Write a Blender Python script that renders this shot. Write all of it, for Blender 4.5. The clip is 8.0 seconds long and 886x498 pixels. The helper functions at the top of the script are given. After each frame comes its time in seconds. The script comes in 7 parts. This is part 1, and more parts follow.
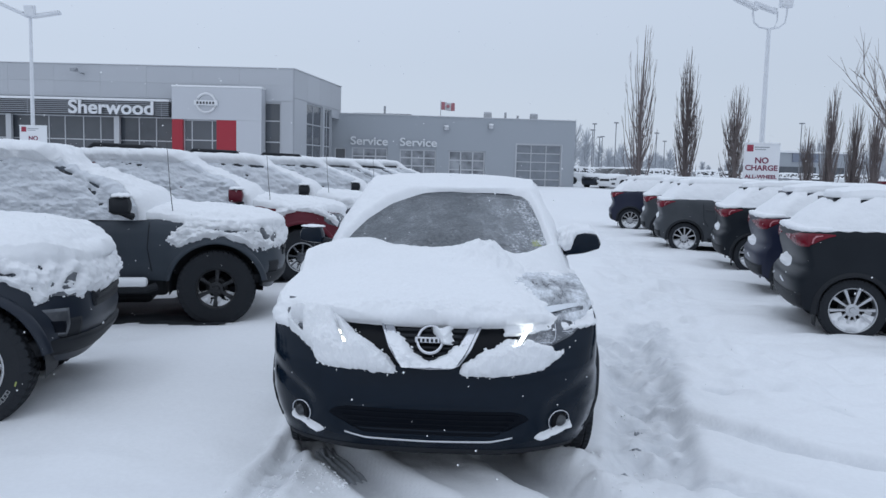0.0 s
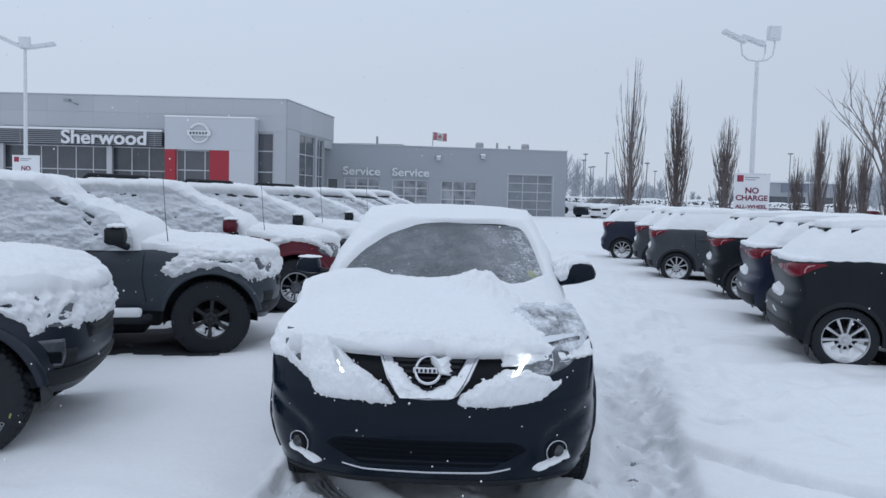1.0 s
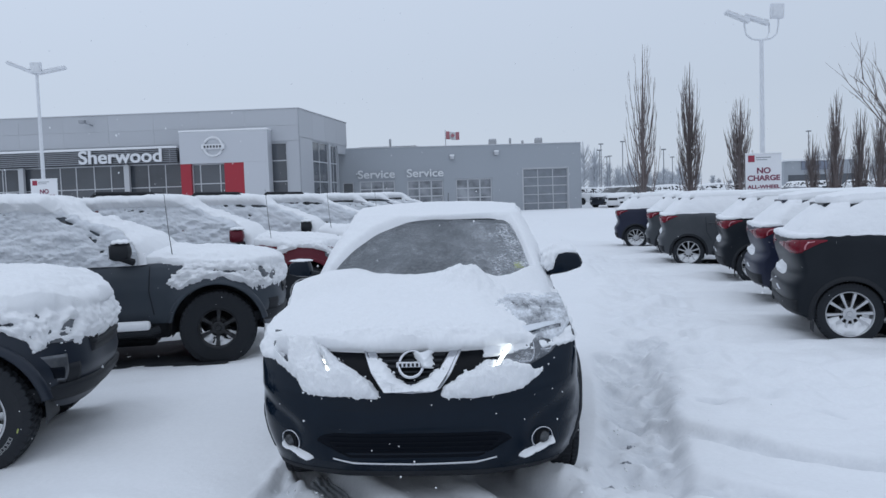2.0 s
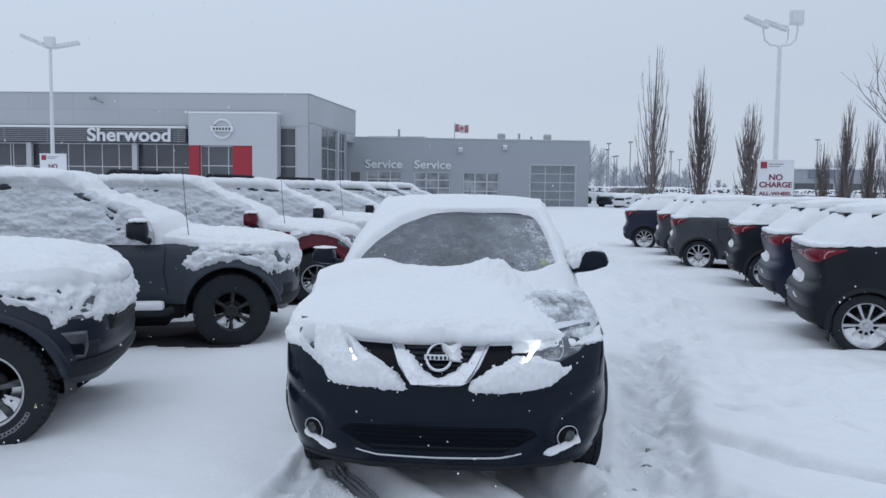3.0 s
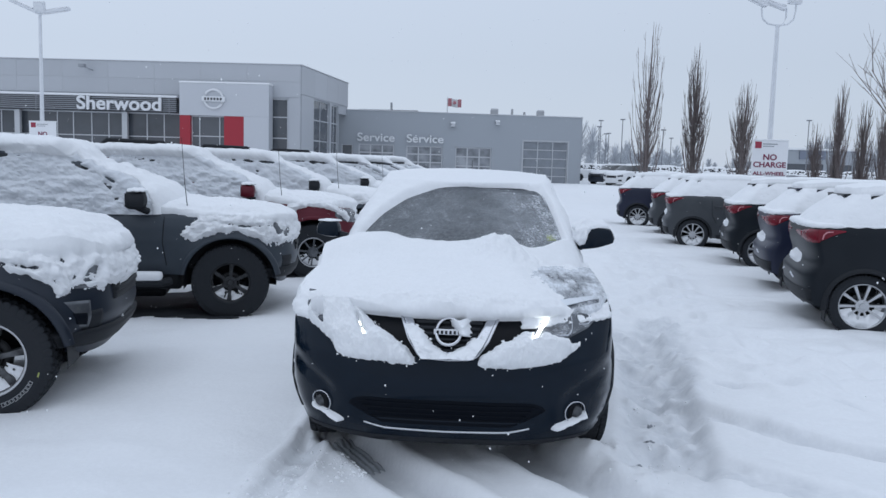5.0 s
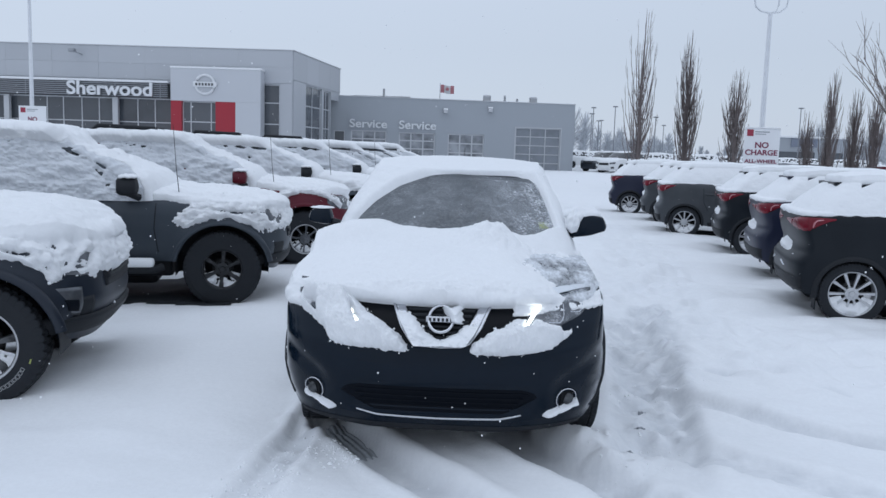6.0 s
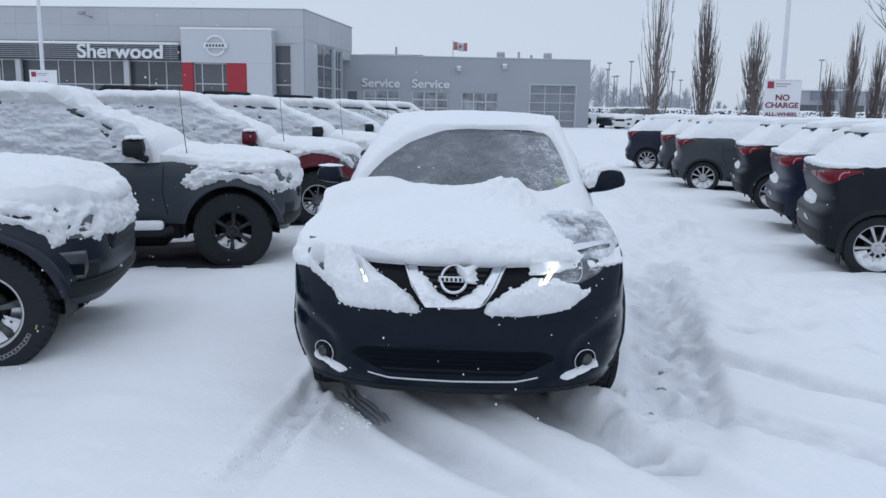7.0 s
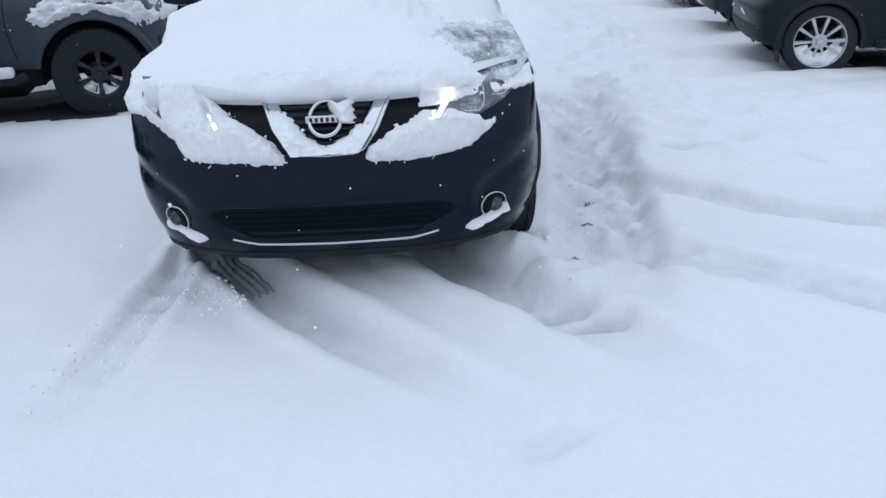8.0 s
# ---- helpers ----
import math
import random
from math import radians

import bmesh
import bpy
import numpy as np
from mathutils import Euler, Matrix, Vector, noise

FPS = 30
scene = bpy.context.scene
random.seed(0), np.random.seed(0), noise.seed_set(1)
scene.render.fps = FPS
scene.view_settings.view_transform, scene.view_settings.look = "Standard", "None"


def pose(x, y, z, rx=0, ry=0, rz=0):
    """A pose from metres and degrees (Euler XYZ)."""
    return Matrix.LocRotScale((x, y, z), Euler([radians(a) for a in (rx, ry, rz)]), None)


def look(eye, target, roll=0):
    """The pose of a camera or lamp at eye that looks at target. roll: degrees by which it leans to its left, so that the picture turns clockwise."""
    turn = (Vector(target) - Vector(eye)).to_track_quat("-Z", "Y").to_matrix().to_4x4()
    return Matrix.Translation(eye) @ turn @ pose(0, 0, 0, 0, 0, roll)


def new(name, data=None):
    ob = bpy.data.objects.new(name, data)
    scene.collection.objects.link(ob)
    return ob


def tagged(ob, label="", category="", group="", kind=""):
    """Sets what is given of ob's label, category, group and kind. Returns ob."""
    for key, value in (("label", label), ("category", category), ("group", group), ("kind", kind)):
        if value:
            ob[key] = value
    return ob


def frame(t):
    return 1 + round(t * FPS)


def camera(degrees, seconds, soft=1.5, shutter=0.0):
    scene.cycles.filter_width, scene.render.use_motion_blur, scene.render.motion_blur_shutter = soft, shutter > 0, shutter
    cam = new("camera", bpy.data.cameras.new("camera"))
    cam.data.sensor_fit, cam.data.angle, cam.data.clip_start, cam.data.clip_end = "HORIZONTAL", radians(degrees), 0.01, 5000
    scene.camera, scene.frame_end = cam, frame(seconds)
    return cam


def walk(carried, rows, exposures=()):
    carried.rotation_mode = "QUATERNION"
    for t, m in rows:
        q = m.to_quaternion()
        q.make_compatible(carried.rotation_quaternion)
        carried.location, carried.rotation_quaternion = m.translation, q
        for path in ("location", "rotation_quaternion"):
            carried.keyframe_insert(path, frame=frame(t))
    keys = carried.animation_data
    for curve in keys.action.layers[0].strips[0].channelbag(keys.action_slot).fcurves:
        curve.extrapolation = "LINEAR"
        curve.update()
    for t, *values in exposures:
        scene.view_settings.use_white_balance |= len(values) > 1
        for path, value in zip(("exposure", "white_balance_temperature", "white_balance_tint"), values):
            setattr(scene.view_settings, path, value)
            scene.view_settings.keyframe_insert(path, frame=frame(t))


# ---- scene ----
cam = camera(56.6, 8.0)
PATH = [
    (0, (0.08, 1.069, 1.745), (0.028, 3.058, 1.547), 1.5),
    (0.2, (0.043, 1.051, 1.744), (-0.029, 3.042, 1.565), 1.57),
    (0.5, (0.018, 1.054, 1.753), (-0.057, 3.047, 1.6), 1.5),
    (0.7, (0.016, 1.044, 1.75), (-0.045, 3.038, 1.613), 1.43),
    (1, (0.047, 1.036, 1.753), (0.013, 3.032, 1.627), 1.5),
    (1.2, (0.112, 0.99, 1.756), (0.091, 2.986, 1.631), 1.26),
    (1.5, (0.228, 0.969, 1.745), (0.209, 2.965, 1.616), 0.2),
    (1.7, (0.285, 0.956, 1.738), (0.248, 2.952, 1.607), -0.78),
    (2, (0.306, 0.943, 1.739), (0.218, 2.937, 1.611), -1.9),
    (2.2, (0.3, 0.946, 1.74), (0.177, 2.938, 1.613), -1.88),
    (3.3, (0.051, 0.997, 1.735), (-0.011, 2.99, 1.585), 1.74),
    (3.5, (0.01, 1.001, 1.728), (-0.044, 2.995, 1.578), 2.3),
    (4, (-0.02, 0.997, 1.727), (-0.108, 2.988, 1.559), 2.3),
    (4.5, (0.011, 1.002, 1.727), (-0.084, 2.99, 1.536), 1.6),
    (4.7, (0.01, 1.004, 1.73), (-0.07, 2.992, 1.531), 1.64),
    (5.8, (0.01, 0.977, 1.735), (-0.039, 2.963, 1.508), 1.6),
    (6, (0.009, 0.99, 1.738), (-0.036, 2.975, 1.5), 1.8),
    (6.5, (-0.015, 1.021, 1.73), (-0.075, 3.002, 1.462), 2),
    (7, (0.022, 1.174, 1.701), (-0.058, 3.144, 1.366), 0.9),
    (7.2, (0.091, 1.307, 1.676), (0.024, 3.272, 1.308), 0.42),
    (7.5, (0.205, 1.52, 1.654), (0.178, 3.469, 1.203), -0.2),
    (7.8, (0.257, 1.793, 1.61), (0.275, 3.697, 0.997), -1.34),
    (8, (0.273, 1.982, 1.584), (0.333, 3.836, 0.838), -2.5),
]
walk(cam, [(t, look(eye, target, roll)) for t, eye, target, roll in PATH],
     [(0, -0.05), (1.5, -0.09), (2.2, -0.10), (4, -0.06), (6, -0.03), (7.2, 0.0), (8, 0.07)])

# ---------------------------------------------------------------- world and light
world = bpy.data.worlds.new("overcast_sky")
scene.world = world
world.use_nodes = True
wn, wl = world.node_tree.nodes, world.node_tree.links
wn.clear()
w_out = wn.new("ShaderNodeOutputWorld")
w_bg = wn.new("ShaderNodeBackground")
w_sky = wn.new("ShaderNodeTexSky")
w_sky.sky_type, w_sky.sun_disc = "NISHITA", False
w_sky.sun_elevation, w_sky.sun_rotation = radians(32), radians(200)
w_gain = wn.new("ShaderNodeMixRGB")
w_gain.blend_type = "MULTIPLY"
w_gain.inputs[0].default_value = 1.0
w_gain.inputs[2].default_value = (0.1, 0.1, 0.1, 1)
w_mix = wn.new("ShaderNodeMixRGB")
w_mix.inputs[0].default_value = 0.93
w_mix.inputs[2].default_value = (0.583, 0.668, 0.806, 1)
wl.new(w_sky.outputs[0], w_gain.inputs[1])
wl.new(w_gain.outputs[0], w_mix.inputs[1])
# an overcast dome: brighter overhead than at the horizon
w_co = wn.new("ShaderNodeTexCoord")
w_xyz = wn.new("ShaderNodeSeparateXYZ")
w_up = wn.new("ShaderNodeMapRange")
w_up.inputs[1].default_value, w_up.inputs[2].default_value = 0.12, 1.0
w_up.inputs[3].default_value, w_up.inputs[4].default_value = 1.0, 1.52
w_dome = wn.new("ShaderNodeVectorMath")
w_dome.operation = "SCALE"
wl.new(w_co.outputs["Generated"], w_xyz.inputs[0])
wl.new(w_xyz.outputs["Z"], w_up.inputs[0])
wl.new(w_mix.outputs[0], w_dome.inputs[0])
# the cloud is thinner on one side
w_side = wn.new("ShaderNodeMath")
w_side.operation, w_side.inputs[1].default_value, w_side.inputs[2].default_value = "MULTIPLY_ADD", -0.10, 1.0
w_both = wn.new("ShaderNodeMath")
w_both.operation = "MULTIPLY"
wl.new(w_xyz.outputs["X"], w_side.inputs[0])
wl.new(w_side.outputs[0], w_both.inputs[0])
wl.new(w_up.outputs[0], w_both.inputs[1])
wl.new(w_both.outputs[0], w_dome.inputs["Scale"])
wl.new(w_dome.outputs[0], w_bg.inputs[0])
w_bg.inputs[1].default_value = 1.0
wl.new(w_bg.outputs[0], w_out.inputs[0])

sun_data = bpy.data.lights.new("sun", "SUN")
sun_data.energy, sun_data.angle, sun_data.color = 0.16, radians(60), (0.93, 0.96, 1.0)
sun = new("sun", sun_data)
sun.matrix_world = look((0, 0, 40), (3, 6, 0))

# ---------------------------------------------------------------- materials


def material(name, colour, rough=0.5, metal=0.0, grain=0.0, size=20.0, bump=0.0, bump_size=80.0, coat=0.0,
             stain=0.0, stain_size=1.5, second=None, object_vary=0.0, spec=0.5, other_grain=None):
    """A principled material with variation at two scales and fine relief."""
    m = bpy.data.materials.new(name)
    m.use_nodes = True
    nt = m.node_tree
    b = nt.nodes["Principled BSDF"]
    b.inputs["Roughness"].default_value = rough
    b.inputs["Metallic"].default_value = metal
    b.inputs["Coat Weight"].default_value = coat
    b.inputs["Specular IOR Level"].default_value = spec
    b.inputs["Coat Roughness"].default_value = 0.08
    b.inputs["Base Color"].default_value = (*colour, 1)
    co = nt.nodes.new("ShaderNodeTexCoord")
    last = None
    for amount, scale, other in ((grain, size, other_grain), (stain, stain_size, second)):
        if amount <= 0:
            continue
        tex = nt.nodes.new("ShaderNodeTexNoise")
        tex.inputs["Scale"].default_value = scale
        tex.inputs["Detail"].default_value = 5
        nt.links.new(co.outputs["Object"], tex.inputs["Vector"])
        ramp = nt.nodes.new("ShaderNodeMapRange")
        ramp.inputs[1].default_value, ramp.inputs[2].default_value = 0.35, 0.65
        ramp.inputs[3].default_value, ramp.inputs[4].default_value = 0.0, amount
        nt.links.new(tex.outputs["Fac"], ramp.inputs[0])
        mix = nt.nodes.new("ShaderNodeMixRGB")
        mix.inputs[1].default_value = (*colour, 1)
        mix.inputs[2].default_value = (*(other or [c * 0.45 for c in colour]), 1)
        if last:
            nt.links.new(last, mix.inputs[1])
        nt.links.new(ramp.outputs[0], mix.inputs[0])
        last = mix.outputs[0]
    if object_vary > 0:
        info = nt.nodes.new("ShaderNodeObjectInfo")
        hsv = nt.nodes.new("ShaderNodeHueSaturation")
        rng = nt.nodes.new("ShaderNodeMapRange")
        rng.inputs[3].default_value, rng.inputs[4].default_value = 1 - object_vary, 1 + object_vary
        nt.links.new(info.outputs["Random"], rng.inputs[0])
        nt.links.new(rng.outputs[0], hsv.inputs["Value"])
        hsv.inputs["Color"].default_value = (*colour, 1)
        if last:
            nt.links.new(last, hsv.inputs["Color"])
        last = hsv.outputs[0]
    if last:
        nt.links.new(last, b.inputs["Base Color"])
    if bump > 0:
        tex = nt.nodes.new("ShaderNodeTexNoise")
        tex.inputs["Scale"].default_value = bump_size
        tex.inputs["Detail"].default_value = 6
        tex.inputs["Roughness"].default_value = 0.65
        nt.links.new(co.outputs["Object"], tex.inputs["Vector"])
        bn = nt.nodes.new("ShaderNodeBump")
        bn.inputs["Strength"].default_value = bump
        bn.inputs["Distance"].default_value = 0.6 / bump_size
        nt.links.new(tex.outputs["Fac"], bn.inputs["Height"])
        nt.links.new(bn.outputs[0], b.inputs["Normal"])
    return m


SNOW = (0.805, 0.815, 0.83)
m_snow = material("snow_fluffy", SNOW, 0.75, grain=0.05, size=55, bump=0.11, bump_size=60, stain=0.10, stain_size=2.2, second=(0.73, 0.755, 0.79))
m_ground = material("snow_ground", SNOW, 0.75, grain=0.06, size=30, bump=0.22, bump_size=26, stain=0.16, stain_size=0.7, second=(0.72, 0.745, 0.785))


def add_packed_snow(m, colour):
    """Trodden and driven snow is denser, wetter and greyer than fresh snow."""
    nt = m.node_tree
    b = nt.nodes["Principled BSDF"]
    fresh = b.inputs["Base Color"].links[0].from_socket
    att, tex, co, rng, mul, mix = (nt.nodes.new(k) for k in ("ShaderNodeAttribute", "ShaderNodeTexNoise", "ShaderNodeTexCoord", "ShaderNodeMapRange", "ShaderNodeMath", "ShaderNodeMixRGB"))
    att.attribute_name = "packed"
    tex.inputs["Scale"].default_value, tex.inputs["Detail"].default_value, tex.inputs["Roughness"].default_value = 5.5, 5, 0.6
    rng.inputs[1].default_value, rng.inputs[2].default_value = 0.25, 0.70
    mul.operation = "MULTIPLY"
    mix.inputs[2].default_value = (*colour, 1)
    nt.links.new(co.outputs["Object"], tex.inputs["Vector"])
    nt.links.new(tex.outputs["Fac"], rng.inputs[0])
    nt.links.new(rng.outputs[0], mul.inputs[0])
    nt.links.new(att.outputs["Fac"], mul.inputs[1])
    nt.links.new(mul.outputs[0], mix.inputs[0])
    nt.links.new(fresh, mix.inputs[1])
    nt.links.new(mix.outputs[0], b.inputs["Base Color"])


add_packed_snow(m_ground, (0.54, 0.56, 0.59))
m_black = material("paint_black", (0.0042, 0.0098, 0.0185), 0.09, 0.0, grain=0.25, size=220, stain=0.3, stain_size=6, second=(0.006, 0.013, 0.024), spec=0.17)
m_black_dull = material("paint_black_dirty", (0.0085, 0.0118, 0.0168), 0.36, 0.0, grain=0.3, size=200, stain=0.45, stain_size=3, second=(0.014, 0.018, 0.023), spec=0.18)
m_darkgrey = material("paint_dark_grey", (0.041, 0.053, 0.068), 0.42, 0.15, grain=0.2, size=200, stain=0.35, stain_size=4, second=(0.058, 0.066, 0.078), spec=0.4)
m_warm_grey = material("paint_grey", (0.050, 0.056, 0.064), 0.42, 0.15, grain=0.2, size=200, stain=0.35, stain_size=4, second=(0.075, 0.082, 0.090), spec=0.35)
m_charcoal = material("paint_charcoal", (0.013, 0.019, 0.031), 0.38, 0.1, grain=0.2, size=200, stain=0.3, stain_size=4, second=(0.018, 0.023, 0.033), spec=0.4)
m_navy = material("paint_navy", (0.008, 0.012, 0.034), 0.36, 0.1, grain=0.2, size=200, stain=0.3, stain_size=4, second=(0.015, 0.020, 0.042), spec=0.4)
m_red = material("paint_red", (0.105, 0.006, 0.016), 0.36, 0.1, grain=0.2, size=200, stain=0.3, stain_size=4, second=(0.075, 0.010, 0.020), spec=0.3)
m_silver = material("paint_silver", (0.30, 0.31, 0.33), 0.34, 0.5, grain=0.2, size=200, stain=0.3, stain_size=4)
m_white_paint = material("paint_white", (0.72, 0.73, 0.74), 0.35, 0.0, grain=0.1, size=90, stain=0.2, stain_size=3, second=(0.55, 0.56, 0.57))
m_plastic = material("plastic_black", (0.012, 0.0145, 0.019), 0.6, grain=0.3, size=160, bump=0.25, bump_size=500, stain=0.3, stain_size=5, second=(0.012, 0.013, 0.016), spec=0.3)
m_rubber = material("tyre_rubber", (0.019, 0.022, 0.027), 0.8, grain=0.3, size=120, bump=0.3, bump_size=300, stain=0.4, stain_size=9, second=(0.022, 0.024, 0.028), spec=0.3)
m_alloy = material("alloy_rim", (0.55, 0.56, 0.58), 0.38, 0.7, grain=0.2, size=70, stain=0.3, stain_size=14, second=(0.4, 0.41, 0.43))
m_rim_black = material("black_rim", (0.02, 0.021, 0.024), 0.4, 0.4, grain=0.3, size=70, stain=0.35, stain_size=18, second=(0.25, 0.26, 0.27))
m_rim_dark = material("matt_black_rim", (0.012, 0.013, 0.016), 0.45, 0.3, grain=0.3, size=70, stain=0.3, stain_size=22, second=(0.09, 0.095, 0.10))
m_intake = material("intake_plastic", (0.0025, 0.0045, 0.009), 0.5, grain=0.3, size=60, spec=0.10)
m_chrome = material("chrome", (0.62, 0.63, 0.66), 0.14, 1.0, grain=0.15, size=90)
m_tail = material("tail_lens", (0.165, 0.004, 0.016), 0.22, grain=0.2, size=60, stain=0.5, stain_size=7, second=(0.10, 0.003, 0.010), spec=0.3)
m_tail_strip = material("tail_light_guide", (0.50, 0.20, 0.23), 0.3, grain=0.2, size=60)
m_glass = material("window_glass", (0.020, 0.023, 0.028), 0.08, grain=0.1, size=12, coat=0.3)
m_concrete = material("road_base", (0.2, 0.2, 0.2), 0.9, grain=0.3, size=8)
m_panel = material("cladding_grey", (0.45, 0.467, 0.495), 0.5, 0.2, grain=0.06, size=60, stain=0.12, stain_size=0.5, second=(0.415, 0.432, 0.46), object_vary=0.035)
m_panel_light = material("portal_panel", (0.54, 0.557, 0.59), 0.45, 0.2, grain=0.05, size=60, stain=0.1, stain_size=0.5, second=(0.50, 0.517, 0.545), object_vary=0.02)
m_service = material("service_wall", (0.35, 0.376, 0.408), 0.65, grain=0.12, size=40, bump=0.2, bump_size=60, stain=0.2, stain_size=0.4, second=(0.32, 0.344, 0.373))
# Near-black stands in for the shade of an unlit room; roofs use it too.
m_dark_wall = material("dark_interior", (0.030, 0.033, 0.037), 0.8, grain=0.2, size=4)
m_louver = material("louver_metal", (0.32, 0.335, 0.36), 0.45, 0.4, grain=0.15, size=30)
m_mullion = material("mullion", (0.52, 0.535, 0.56), 0.45, 0.3, grain=0.1, size=40)
m_shop_glass = material("showroom_glass", (0.085, 0.096, 0.112), 0.10, grain=0.5, size=0.8, stain=0.6, stain_size=0.35, second=(0.12, 0.13, 0.145))
m_door_glass = material("bay_glass", (0.14, 0.152, 0.17), 0.16, grain=0.4, size=1.5, stain=0.9, stain_size=0.9, second=(0.40, 0.42, 0.45))
m_red_panel = material("red_panel", (0.36, 0.018, 0.035), 0.4, grain=0.1, size=20, stain=0.15, stain_size=1.5, second=(0.30, 0.02, 0.035))
m_letter = material("letter_white", (0.72, 0.73, 0.75), 0.4, grain=0.08, size=30)
m_sign = material("sign_white", (0.78, 0.79, 0.81), 0.5, grain=0.06, size=30, stain=0.1, stain_size=2, second=(0.66, 0.67, 0.7))
m_sign_word = material("sign_lettering", (0.20, 0.025, 0.07), 0.5, grain=0.1, size=30)
m_sign_red = material("sign_red", (0.32, 0.03, 0.06), 0.5, grain=0.1, size=30)
m_pole = material("pole_galvanised", (0.66, 0.68, 0.71), 0.6, 0.0, grain=0.15, size=14, stain=0.4, stain_size=2, second=(0.80, 0.81, 0.83))
m_bark = material("bark", (0.155, 0.125, 0.122), 0.9, grain=0.5, size=40, bump=0.6, bump_size=60, stain=0.4, stain_size=3, second=(0.24, 0.22, 0.215), object_vary=0.15)
# Bark tone lightened: the haze of the distance is mixed into this colour.
m_far_tree_hazed = material("far_tree_hazed", (0.50, 0.525, 0.56), 0.95, grain=0.4, size=0.6, stain=0.5, stain_size=0.12, second=(0.50, 0.525, 0.56))
m_black_metal = material("metal_black", (0.02, 0.021, 0.023), 0.5, 0.3, grain=0.2, size=40)
m_yellow = material("sticker_yellow", (0.30, 0.34, 0.10), 0.6, grain=0.1, size=40)
m_white_bar = material("raised_white_marks", (0.30, 0.31, 0.32), 0.6, grain=0.2, size=80)
m_blue = material("sign_blue", (0.19, 0.215, 0.27), 0.5, grain=0.1, size=10)
m_gloss_black = material("gloss_black", (0.0025, 0.0035, 0.0055), 0.3, grain=0.2, size=60, spec=0.12)
m_lamp_lens = material("lamp_lens", (0.055, 0.062, 0.075), 0.10, 0.4, grain=0.6, size=9, coat=0.5, stain=0.5, stain_size=5, second=(0.22, 0.235, 0.26))
m_lamp_dark = material("fog_lamp_lens", (0.018, 0.020, 0.024), 0.08, 0.3, grain=0.4, size=60, stain=0.5, stain_size=30, second=(0.16, 0.17, 0.18))
m_insert = material("satin_grey_insert", (0.16, 0.17, 0.185), 0.32, 0.6, grain=0.3, size=30, stain=0.5, stain_size=12, second=(0.07, 0.075, 0.085))
m_white_strip = material("satin_strip", (0.62, 0.64, 0.67), 0.3, 0.6, grain=0.2, size=60)
m_frost_glass = material("frosted_windscreen", (0.030, 0.036, 0.044), 0.28, grain=0.55, size=42, bump=0.7, bump_size=50, stain=0.75, stain_size=2.3, second=(0.12, 0.135, 0.15), other_grain=(0.17, 0.185, 0.20))
m_drl = bpy.data.materials.new("running_light_lit")
m_drl.use_nodes = True
m_drl.node_tree.nodes["Principled BSDF"].inputs["Emission Color"].default_value = (0.93, 1.0, 0.98, 1)
m_drl.node_tree.nodes["Principled BSDF"].inputs["Emission Strength"].default_value = 4.2
# Near-black puts the shadow between slats into the colour; emblem marks share it.
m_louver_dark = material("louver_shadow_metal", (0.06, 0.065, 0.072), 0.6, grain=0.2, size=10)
m_white_wall = material("white_column", (0.5, 0.51, 0.53), 0.5, grain=0.1, size=20)
m_bay_door_glass = material("overhead_door_panel", (0.215, 0.235, 0.262), 0.25, grain=0.35, size=2, stain=0.4, stain_size=0.7, second=(0.30, 0.325, 0.36))
m_bay_wall = material("bay_wall", (0.4, 0.41, 0.43), 0.8, grain=0.2, size=2)
m_far_metal = material("weathered_pole", (0.24, 0.255, 0.28), 0.7, 0.2, grain=0.2, size=5)
# Thin snow over dark glass; side-facing shade is also put into this grey.
m_shaded_crust = material("icy_snow_shade_grey", (0.70, 0.72, 0.75), 0.7, grain=0.30, size=24, bump=0.4, bump_size=40, stain=0.45, stain_size=4, second=(0.55, 0.58, 0.62), other_grain=(0.5, 0.53, 0.57))


